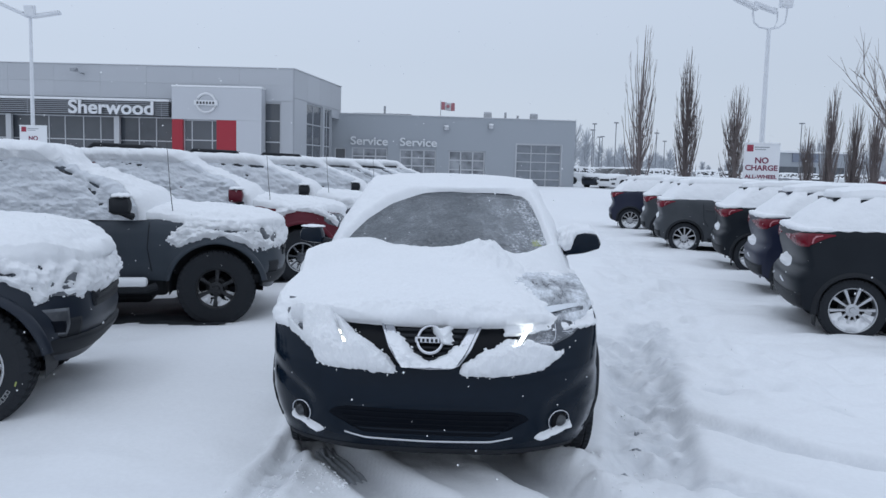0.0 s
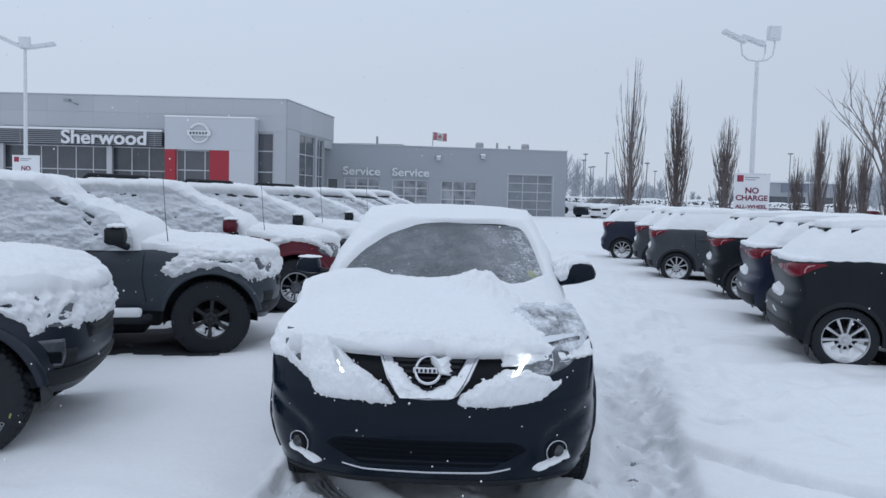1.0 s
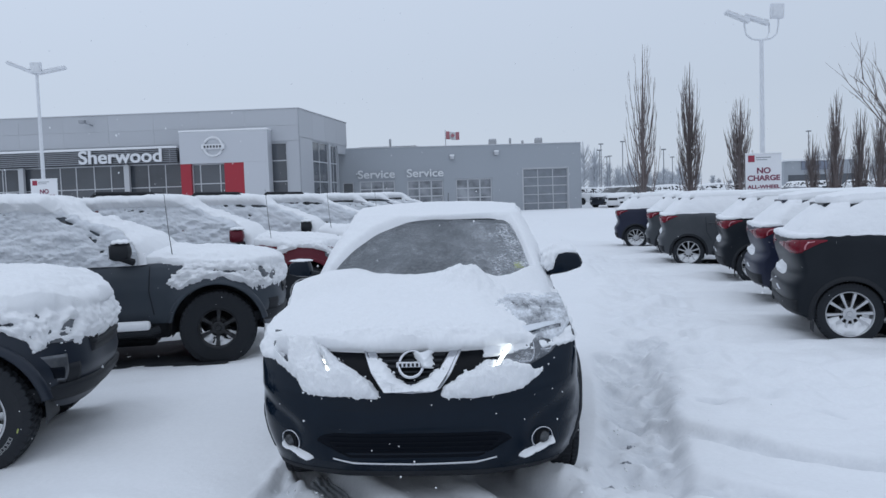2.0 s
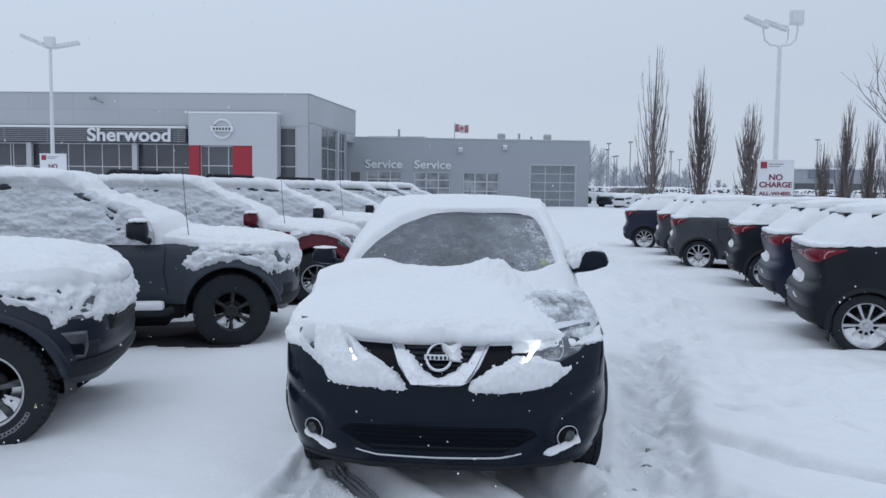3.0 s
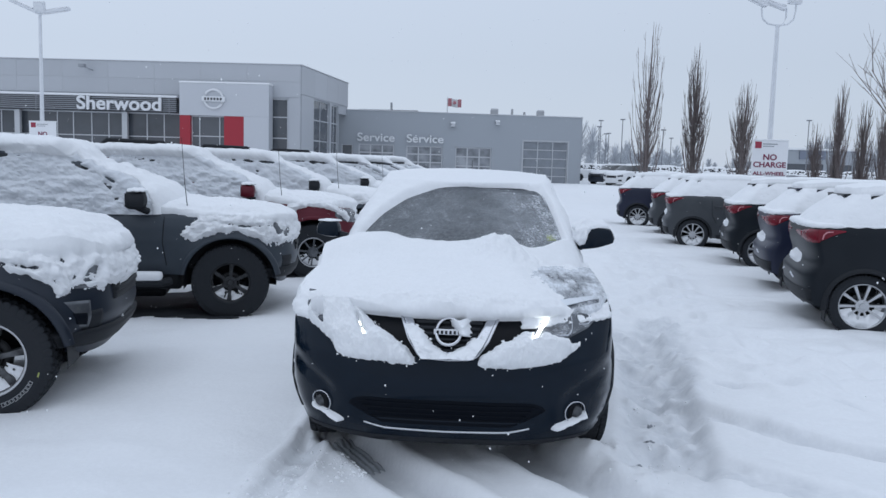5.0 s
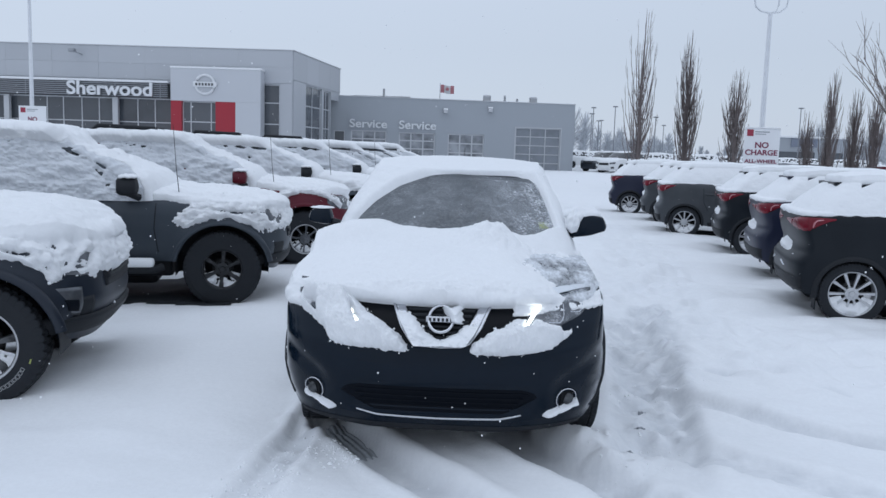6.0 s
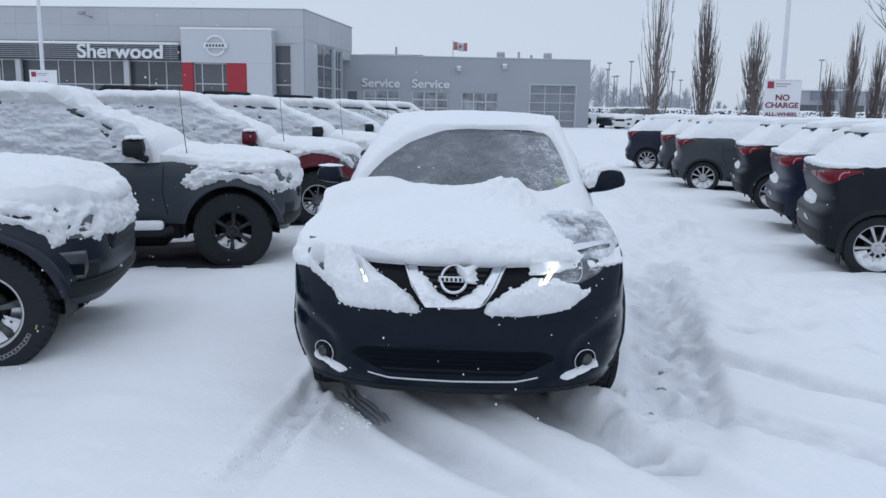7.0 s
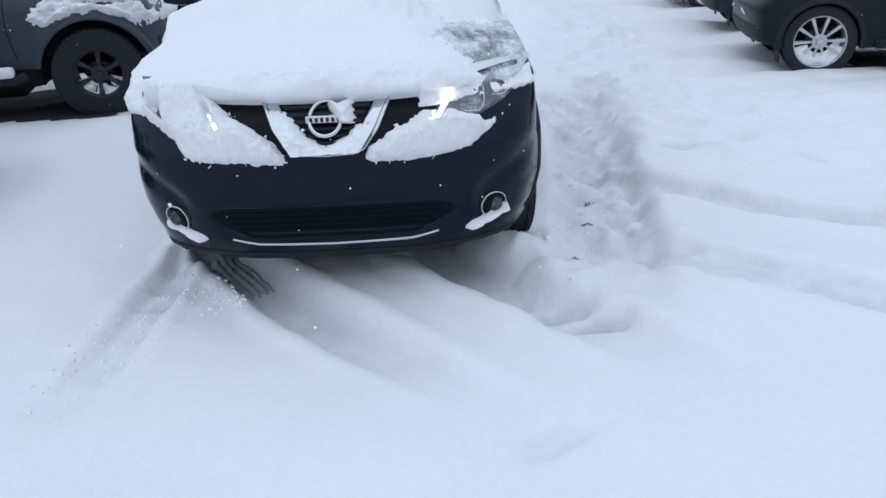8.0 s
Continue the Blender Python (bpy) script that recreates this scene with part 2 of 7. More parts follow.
def frost_film(name, low, high, scale, stretch=(1, 1, 1), side=None, fine=(0.35, 0.65)):
    """A broken film of frost: crystals where a noise is high, clear between them."""
    m = bpy.data.materials.new(name)
    m.use_nodes = True
    nt = m.node_tree
    out, b = nt.nodes["Material Output"], nt.nodes["Principled BSDF"]
    b.inputs["Base Color"].default_value = (0.70, 0.73, 0.77, 1)
    b.inputs["Roughness"].default_value = 0.8
    co, mp, clear, mix = (nt.nodes.new(k) for k in ("ShaderNodeTexCoord", "ShaderNodeMapping", "ShaderNodeBsdfTransparent", "ShaderNodeMixShader"))
    mp.inputs["Scale"].default_value = stretch
    nt.links.new(co.outputs["Object"], mp.inputs["Vector"])
    fac = None
    for sc, detail in ((scale, 8), (scale * 9, 4)):
        tex = nt.nodes.new("ShaderNodeTexNoise")
        tex.inputs["Scale"].default_value, tex.inputs["Detail"].default_value, tex.inputs["Roughness"].default_value = sc, detail, 0.7
        nt.links.new(mp.outputs[0], tex.inputs["Vector"])
        rng = nt.nodes.new("ShaderNodeMapRange")
        rng.inputs[1].default_value, rng.inputs[2].default_value = (low, high) if fac is None else fine
        nt.links.new(tex.outputs["Fac"], rng.inputs[0])
        if fac is None:
            fac = rng.outputs[0]
        else:
            mul = nt.nodes.new("ShaderNodeMath")
            mul.operation = "MULTIPLY"
            nt.links.new(fac, mul.inputs[0])
            nt.links.new(rng.outputs[0], mul.inputs[1])
            fac = mul.outputs[0]
    if side:
        # thicker towards one side of the pane
        xyz, rng, mul = (nt.nodes.new(k) for k in ("ShaderNodeSeparateXYZ", "ShaderNodeMapRange", "ShaderNodeMath"))
        rng.inputs[1].default_value, rng.inputs[2].default_value = side
        mul.operation = "MULTIPLY"
        nt.links.new(co.outputs["Object"], xyz.inputs[0])
        nt.links.new(xyz.outputs["Y"], rng.inputs[0])
        nt.links.new(fac, mul.inputs[0])
        nt.links.new(rng.outputs[0], mul.inputs[1])
        fac = mul.outputs[0]
    nt.links.new(fac, mix.inputs[0])
    nt.links.new(clear.outputs[0], mix.inputs[1])
    nt.links.new(b.outputs[0], mix.inputs[2])
    nt.links.new(mix.outputs[0], out.inputs[0])
    return m


m_frost_light = frost_film("light_frost", 0.46, 1.05, 5, (1, 1, 1.5))
m_frost_heavy = frost_film("heavy_frost", 0.33, 0.60, 6, (1, 1, 1.6), (-0.12, -0.60))
m_frost_lens = frost_film("lens_frost", 0.42, 0.78, 9, (1, 1, 1.3), fine=(0.2, 0.6))
m_frost_wing = frost_film("wing_frost", 0.30, 0.60, 4, (0.8, 1.9, 1), fine=(-0.10, 0.50))
m_frost_brow = frost_film("brow_frost", 0.15, 0.45, 6, fine=(-0.30, 0.35))
m_letter_grey = material("letter_grey", (0.74, 0.755, 0.775), 0.45, grain=0.15, size=12, stain=0.3, stain_size=2, second=(0.66, 0.675, 0.70))
m_flag_red = material("flag_cloth_red", (0.55, 0.23, 0.26), 0.8, grain=0.15, size=10)
m_slush = material("wet_slush", (0.20, 0.215, 0.24), 0.35, grain=0.5, size=60, bump=0.4, bump_size=90, stain=0.5, stain_size=14, second=(0.45, 0.47, 0.50))
m_packed = material("packed_grey_snow", (0.42, 0.44, 0.47), 0.6, grain=0.3, size=40, bump=0.3, bump_size=90, stain=0.4, stain_size=6, second=(0.52, 0.54, 0.57))
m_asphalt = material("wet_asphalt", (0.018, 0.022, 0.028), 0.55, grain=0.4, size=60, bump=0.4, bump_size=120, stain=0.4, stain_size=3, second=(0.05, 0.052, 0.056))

# ---------------------------------------------------------------- mesh helpers
RNG = np.random.RandomState(7)
LATTICE = RNG.rand(32, 32, 32)


def value_noise(p):
    """Smooth random field, 0 to 1, at the points p (..., 3)."""
    i = np.floor(p).astype(int)
    f = p - i
    f = f * f * (3 - 2 * f)
    a, b = i % 32, (i + 1) % 32
    out = 0
    for dx in (0, 1):
        for dy in (0, 1):
            for dz in (0, 1):
                w = (f[..., 0] if dx else 1 - f[..., 0]) * (f[..., 1] if dy else 1 - f[..., 1]) * (f[..., 2] if dz else 1 - f[..., 2])
                out = out + w * LATTICE[(b if dx else a)[..., 0], (b if dy else a)[..., 1], (b if dz else a)[..., 2]]
    return out


def fbm(p, octaves=4, gain=0.5):
    p = np.asarray(p, float)
    total, amp, norm = 0, 1.0, 0
    for k in range(octaves):
        total = total + amp * value_noise(p * 2 ** k + 7.3 * k)
        norm += amp
        amp *= gain
    return total / norm


def ease(a, b, x):
    t = np.clip((np.asarray(x, float) - a) / (b - a), 0, 1)
    return t * t * (3 - 2 * t)


def raw_mesh(name, verts, faces, mat, smooth=True):
    me = bpy.data.meshes.new(name)
    me.from_pydata([tuple(v) for v in np.asarray(verts).reshape(-1, 3).tolist()], [], faces)
    me.materials.append(mat)
    if smooth:
        me.polygons.foreach_set("use_smooth", [True] * len(me.polygons))
    me.update()
    return me


def child(name, me, parent, label="", kind=""):
    """Links a mesh as one part under a thing or a part."""
    ob = new(name, me)
    if parent:
        ob.parent = parent
    return tagged(ob, label, "", "", kind)


def grid_faces(rows, cols, wrap=False, keep=None, start=0):
    out = []
    for r in range(rows - 1):
        for c in range(cols if wrap else cols - 1):
            d = (c + 1) % cols
            a, b, e, f = r * cols + c, r * cols + d, (r + 1) * cols + d, (r + 1) * cols + c
            if keep is None or keep[a] or keep[b] or keep[e] or keep[f]:
                out.append((start + a, start + b, start + e, start + f))
    return out


def compact(verts, faces):
    used = sorted({i for f in faces for i in f})
    where = {o: n for n, o in enumerate(used)}
    return np.asarray(verts)[used], [tuple(where[i] for i in f) for f in faces]


def part(name, bm, mat, parent, label="", smooth=False):
    """Links a bmesh as ONE mesh object under a thing or under a part."""
    bmesh.ops.recalc_face_normals(bm, faces=bm.faces)
    me = bpy.data.meshes.new(name)
    bm.to_mesh(me)
    bm.free()
    me.materials.append(mat)
    if smooth:
        me.polygons.foreach_set("use_smooth", [True] * len(me.polygons))
    return child(name, me, parent, label)


def add_box(bm, lo, hi, bevel=0.0, m=None):
    c = [(a + b) / 2 for a, b in zip(lo, hi)]
    s = [abs(b - a) for a, b in zip(lo, hi)]
    mat4 = Matrix.Translation(c) @ Matrix.Diagonal((*s, 1))
    geo = bmesh.ops.create_cube(bm, size=1, matrix=(m @ mat4) if m else mat4)
    if bevel:
        edges = list({e for v in geo["verts"] for e in v.link_edges})
        bmesh.ops.bevel(bm, geom=edges, offset=bevel, segments=2, profile=0.6, affect="EDGES")
    return geo["verts"]


def box(lo, hi, bevel=0.0):
    bm = bmesh.new()
    add_box(bm, lo, hi, bevel)
    return bm


def add_tube(bm, pts, radii, sides=8, cap=True):
    """A tapered tube through points."""
    pts = [Vector(p) for p in pts]
    rings = []
    for i, p in enumerate(pts):
        d = (pts[min(i + 1, len(pts) - 1)] - pts[max(i - 1, 0)]).normalized()
        side = d.cross(Vector((0.31, 0.17, 0.93)) if abs(d.z) < 0.9 else Vector((1, 0.1, 0))).normalized()
        up = side.cross(d)
        r = radii[i] if hasattr(radii, "__len__") else radii
        rings.append([bm.verts.new(p + r * (math.cos(a) * side + math.sin(a) * up)) for a in [2 * math.pi * k / sides for k in range(sides)]])
    for a, b in zip(rings, rings[1:]):
        for k in range(sides):
            bm.faces.new((a[k], a[(k + 1) % sides], b[(k + 1) % sides], b[k]))
    if cap:
        bm.faces.new(rings[0][::-1])
        bm.faces.new(rings[-1])


def tube(pts, radii, sides=8):
    bm = bmesh.new()
    add_tube(bm, pts, radii, sides)
    return bm


def lathe(profile, sides=40, axis_y=0.0):
    """Turns (radius, y) pairs round the y axis; closed where the radius is 0."""
    pr = np.array(profile, float)
    a = np.linspace(0, 2 * np.pi, sides, endpoint=False)
    P = np.stack([pr[:, 0, None] * np.cos(a), np.repeat(pr[:, 1, None] + axis_y, sides, 1), pr[:, 0, None] * np.sin(a)], -1)
    return P.reshape(-1, 3), grid_faces(len(pr), sides, wrap=True)


def lettering(name, text, size, depth, mat, parent, m, label="", bold=0.018):
    cu = bpy.data.curves.new(name, "FONT")
    cu.body, cu.size, cu.extrude, cu.align_x, cu.align_y = text, size, depth, "CENTER", "CENTER"
    cu.offset = size * bold
    tmp = new(name, cu)
    deps = bpy.context.evaluated_depsgraph_get()
    me = bpy.data.meshes.new_from_object(tmp.evaluated_get(deps))
    bpy.data.objects.remove(tmp)
    me.materials.clear()
    me.materials.append(mat)
    xs = [v.co.x for v in me.vertices]
    ob = child(name, me, parent, label)
    ob.matrix_basis = m
    return ob, max(xs) - min(xs)


def thing(name, label, category, m=None, group="", kind=""):
    ob = new(name)
    ob.empty_display_size = 0.2
    if m is not None:
        ob.matrix_basis = m
    return tagged(ob, label, category, group, kind)


# ---------------------------------------------------------------- ground
def lot_rise(x, y):
    """The lot climbs gently towards the buildings."""
    return 0.5 * ease(26, 60, y) + 0.6 * ease(110, 260, y)


def rut(x, y, pts, width, depth, lip=0.0):
    """A trodden or driven groove along a polyline: how far it lowers the snow."""
    best = np.full(x.shape, 9.0)
    for (x0, y0), (x1, y1) in zip(pts, pts[1:]):
        dx, dy = x1 - x0, y1 - y0
        t = np.clip(((x - x0) * dx + (y - y0) * dy) / (dx * dx + dy * dy), 0, 1)
        best = np.minimum(best, np.hypot(x - x0 - t * dx, y - y0 - t * dy))
    h = -depth * (1 - ease(width * 0.55, width * 1.05, best))
    if lip:
        h = h + lip * np.exp(-((best - width * 1.35) / (width * 0.35)) ** 2)
    return h


def bend(points, n=10):
    """A smooth line through a few points."""
    p = np.array(points, float)
    t = np.linspace(0, len(p) - 1, n * (len(p) - 1) + 1)
    out = []
    for tt in t:
        i = min(int(tt), len(p) - 2)
        f = tt - i
        a, b, c, d = p[max(i - 1, 0)], p[i], p[i + 1], p[min(i + 2, len(p) - 1)]
        out.append(0.5 * (2 * b + (c - a) * f + (2 * a - 5 * b + 4 * c - d) * f * f + (3 * b - a - 3 * c + d) * f ** 3))
    return [tuple(v) for v in out]


def graded(lo, a, b, hi, fine, growth):
    mid = list(np.arange(a, b, fine))
    left, right, s = [], [], fine
    v = a
    while v > lo:
        s *= growth
        v -= s
        left.append(v)
    v, s = mid[-1], fine
    while v < hi:
        s *= growth
        v += s
        right.append(v)
    return np.array(left[::-1] + mid + right)


def ground_height(x, y):
    p = np.stack([x, y, 0 * x], -1)
    near = 1 - ease(30, 60, np.hypot(x, y - 6))
    h = lot_rise(x, y)
    h = h + near * (0.15 * (fbm(p * 0.55 + 3, 3) - 0.5) + 0.05 * (fbm(p * 1.9 + 9, 3) - 0.5))
    for r in RUTS:
        wob = 1 + 0.35 * r.get("rough", 1.2) * (fbm(p * 3.0 + 1, 2) - 0.5)
        fx0, fx1, fy0, fy1 = r["fade"]
        fade = (1 - ease(fx0, fx1, x)) * ease(fy0, fy1, y)
        cut = rut(x + 0.05 * (fbm(p * 2.5, 2) - 0.5), y, r["line"], r["width"] * wob, r["depth"], r.get("lip", 0))
        h = h + fade * cut + fade * 0.05 * r.get("rough", 1.2) * (fbm(p * 9 + 2, 3) - 0.5) * np.exp(-((cut + 0.03) / 0.035) ** 2) * (np.abs(cut) > 0.002)
    lump = np.zeros_like(x)
    for r in TRAMPLED:
        d = -rut(x, y, r["line"], r["width"], 1.0) * ease(*r.get("fade", (-9, -8)), y)
        lump = np.maximum(lump, d * (1.0 if r["width"] < 0.5 else 0.35))
        h = h - r["depth"] * d
    h = h + lump * near * (0.23 * (fbm(p * 3.4 + 5, 2) - 0.5) + 0.20 * np.abs(fbm(p * 6.0 + 2, 4, 0.6) - 0.5))
    h = h + near * 0.020 * (fbm(p * np.array([0.8, 2.6, 1]) + 4, 3) - 0.5)
    # soft mounds and old, filled-in tracks beside the lane
    h = h + near * ease(2.0, 3.2, x) * 0.15 * (fbm(p * np.array([1.2, 2.6, 1]) + 11, 3) - 0.5)
    h = h + near * ease(1.7, 2.3, x) * ease(6.2, 7.2, y) * (1 - ease(3.6, 4.4, x)) * 0.16 * (fbm(p * np.array([2.2, 3.4, 1]) + 31, 3) - 0.5)
    h = h + near * (1 - ease(-1.9, -1.2, x)) * 0.07 * (fbm(p * np.array([1.5, 1.9, 1]) + 21, 3) - 0.5)
    for fx, fy, ang, dep in FOOTPRINTS:
        c, s = math.cos(ang), math.sin(ang)
        u, v = (x - fx) * c + (y - fy) * s, -(x - fx) * s + (y - fy) * c
        h = h - dep * np.exp(-((u / 0.14) ** 4 + (v / 0.055) ** 4))
    for fx, fy, ang, dep in OLD_STEPS:
        c, s = math.cos(ang), math.sin(ang)
        u, v = (x - fx) * c + (y - fy) * s, -(x - fx) * s + (y - fy) * c
        d2 = (u / 0.20) ** 2 + (v / 0.12) ** 2
        h = h - dep * np.exp(-d2) + 0.35 * dep * np.exp(-((np.sqrt(d2) - 1.6) / 0.5) ** 2)
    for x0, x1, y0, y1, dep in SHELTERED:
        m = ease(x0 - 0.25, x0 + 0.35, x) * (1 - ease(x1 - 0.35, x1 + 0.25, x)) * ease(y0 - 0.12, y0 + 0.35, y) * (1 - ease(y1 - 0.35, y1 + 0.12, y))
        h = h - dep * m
    return h


def packed_snow(x, y):
    """How far the snow is trodden or driven down, 0 to 1."""
    out = np.zeros_like(x)
    for r in TRAMPLED[:3]:
        out = np.maximum(out, (0.90 if r["width"] < 0.5 else 0.22) * -rut(x, y, r["line"], r["width"] * 1.1, 1.0) * ease(*r.get("fade", (-9, -8)), y))
    for i, r in enumerate(RUTS):
        fx0, fx1, fy0, fy1 = r["fade"]
        fade = (1 - ease(fx0, fx1 + 1.5, x)) * ease(fy0, fy1, y)
        out = np.maximum(out, 0.7 * fade * -rut(x, y, r["line"], r["width"], 1.0))
    for fx, fy, ang, dep in FOOTPRINTS:
        c, s = math.cos(ang), math.sin(ang)
        u, v = (x - fx) * c + (y - fy) * s, -(x - fx) * s + (y - fy) * c
        out = np.maximum(out, min(1.6, 16 * dep) * np.exp(-((u / 0.12) ** 4 + (v / 0.06) ** 4)))
    return out


RUTS = [
    {"line": bend([(-0.84, 6.6), (-0.78, 6.15), (-0.42, 5.56), (-0.06, 5.08), (0.27, 4.66), (0.7, 4.15), (1.2, 3.6)]), "width": 0.15, "depth": 0.105, "lip": 0.03, "fade": (8, 9, 4.3, 5.3)},
    {"line": bend([(0.55, 6.7), (0.34, 6.1), (0.56, 5.64), (0.82, 5.26), (1.08, 4.9), (1.5, 4.4)]), "width": 0.19, "depth": 0.105, "lip": 0.03, "fade": (8, 9, 4.5, 5.4)},
    {"line": bend([(-0.92, 6.2), (-1.00, 5.25), (-1.08, 4.65), (-1.20, 4.1), (-1.5, 3.2)]), "width": 0.12, "depth": 0.05, "lip": 0.02, "fade": (8, 9, 4.2, 5.7), "rough": 2.2},
    {"line": bend([(1.45, 7.2), (1.72, 6.75), (2.15, 6.40), (2.6, 6.1), (3.4, 5.65), (4.8, 5.1)]), "width": 0.16, "depth": 0.075, "lip": 0.02, "fade": (2.3, 4.6, 0, 1), "rough": 1.6},
    {"line": bend([(1.25, 6.0), (1.55, 5.68), (1.9, 5.35), (2.4, 4.95), (3.2, 4.5)]), "width": 0.18, "depth": 0.045, "lip": 0.015, "fade": (1.9, 3.4, 0, 1), "rough": 1.6},
]
TRAMPLED = [
    {"line": bend([(1.75, 9.6), (1.58, 7.9), (1.42, 6.8), (1.27, 5.95), (1.12, 5.3), (0.95, 4.5)]), "width": 0.32, "depth": 0.11, "fade": (4.7, 6.5)},
    {"line": bend([(2.2, 10.4), (1.80, 8.4), (1.57, 7.3), (1.38, 6.6)]), "width": 0.30, "depth": 0.04},
    {"line": bend([(2.0, 9.2), (2.4, 11.2), (2.9, 14), (3.4, 17), (3.2, 24)]), "width": 0.75, "depth": 0.03},
    {"line": bend([(0.75, 5.9), (0.95, 5.5)]), "width": 0.2, "depth": -0.03},
]
FOOTPRINTS = [(0.89, 5.24, 0.2, 0.10), (1.00, 5.09, 0.1, 0.10), (0.68, 4.19, 0.6, 0.03), (1.36, 6.35, 0.5, 0.06), (1.25, 5.75, 0.3, 0.05), (1.5, 7.3, 1.2, 0.07), (1.35, 6.9, 0.3, 0.06),
              (1.62, 8.1, 0.9, 0.07), (1.85, 8.8, 0.4, 0.06), (2.15, 7.6, 0.2, 0.05), (2.6, 8.4, 0.8, 0.05), (2.9, 7.2, 2.4, 0.04)]
STEP_RND = random.Random(17)
OLD_STEPS = [(2.2 + 0.9 * k / 26 + STEP_RND.uniform(-0.55, 0.55), 7.2 + 9.5 * k / 26 + STEP_RND.uniform(-0.3, 0.3), STEP_RND.uniform(0.8, 2.2), STEP_RND.uniform(0.03, 0.075)) for k in range(26)]
OLD_STEPS += [(STEP_RND.uniform(2.3, 4.0), STEP_RND.uniform(7.0, 9.8), STEP_RND.uniform(0, 3.1), STEP_RND.uniform(0.02, 0.05)) for k in range(14)]
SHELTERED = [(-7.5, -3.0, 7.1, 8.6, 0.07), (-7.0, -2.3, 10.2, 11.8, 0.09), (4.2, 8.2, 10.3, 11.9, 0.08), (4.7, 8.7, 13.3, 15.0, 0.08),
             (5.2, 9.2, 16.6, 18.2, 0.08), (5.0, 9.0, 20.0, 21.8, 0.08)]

gx = graded(-900, -3.6, 4.6, 900, 0.026, 1.035)
gy = graded(-400, 3.4, 10.0, 1500, 0.026, 1.022)
GX, GY = np.meshgrid(gx, gy)
GZ = ground_height(GX, GY)
ground = child("ground", raw_mesh("ground", np.stack([GX, GY, GZ], -1), grid_faces(len(gy), len(gx)), m_ground), None,
               "snow-covered parking lot with tyre ruts and footprints", "structure")
ground["category"] = "ground"
ground.data.attributes.new("packed", "FLOAT", "POINT").data.foreach_set("value", packed_snow(GX, GY).ravel())


def ground_at(x, y):
    return float(ground_height(np.array([[float(x)]]), np.array([[float(y)]]))[0, 0])


# ---------------------------------------------------------------- vehicles
# A vehicle lies along its own x axis: the nose at x = 0, the tail at x = length, y to its sides, the road at z = 0.


def smooth_curve(points, n=160):
    """Interpolates, with the corners softened."""
    p = np.array(points, float)
    v = np.linspace(p[0, 0], p[-1, 0], n)
    r = np.interp(v, p[:, 0], p[:, 1])
    for _ in range(5):
        r[1:-1] = (r[:-2] + 2 * r[1:-1] + r[2:]) / 4
    return lambda q: np.interp(q, v, r)


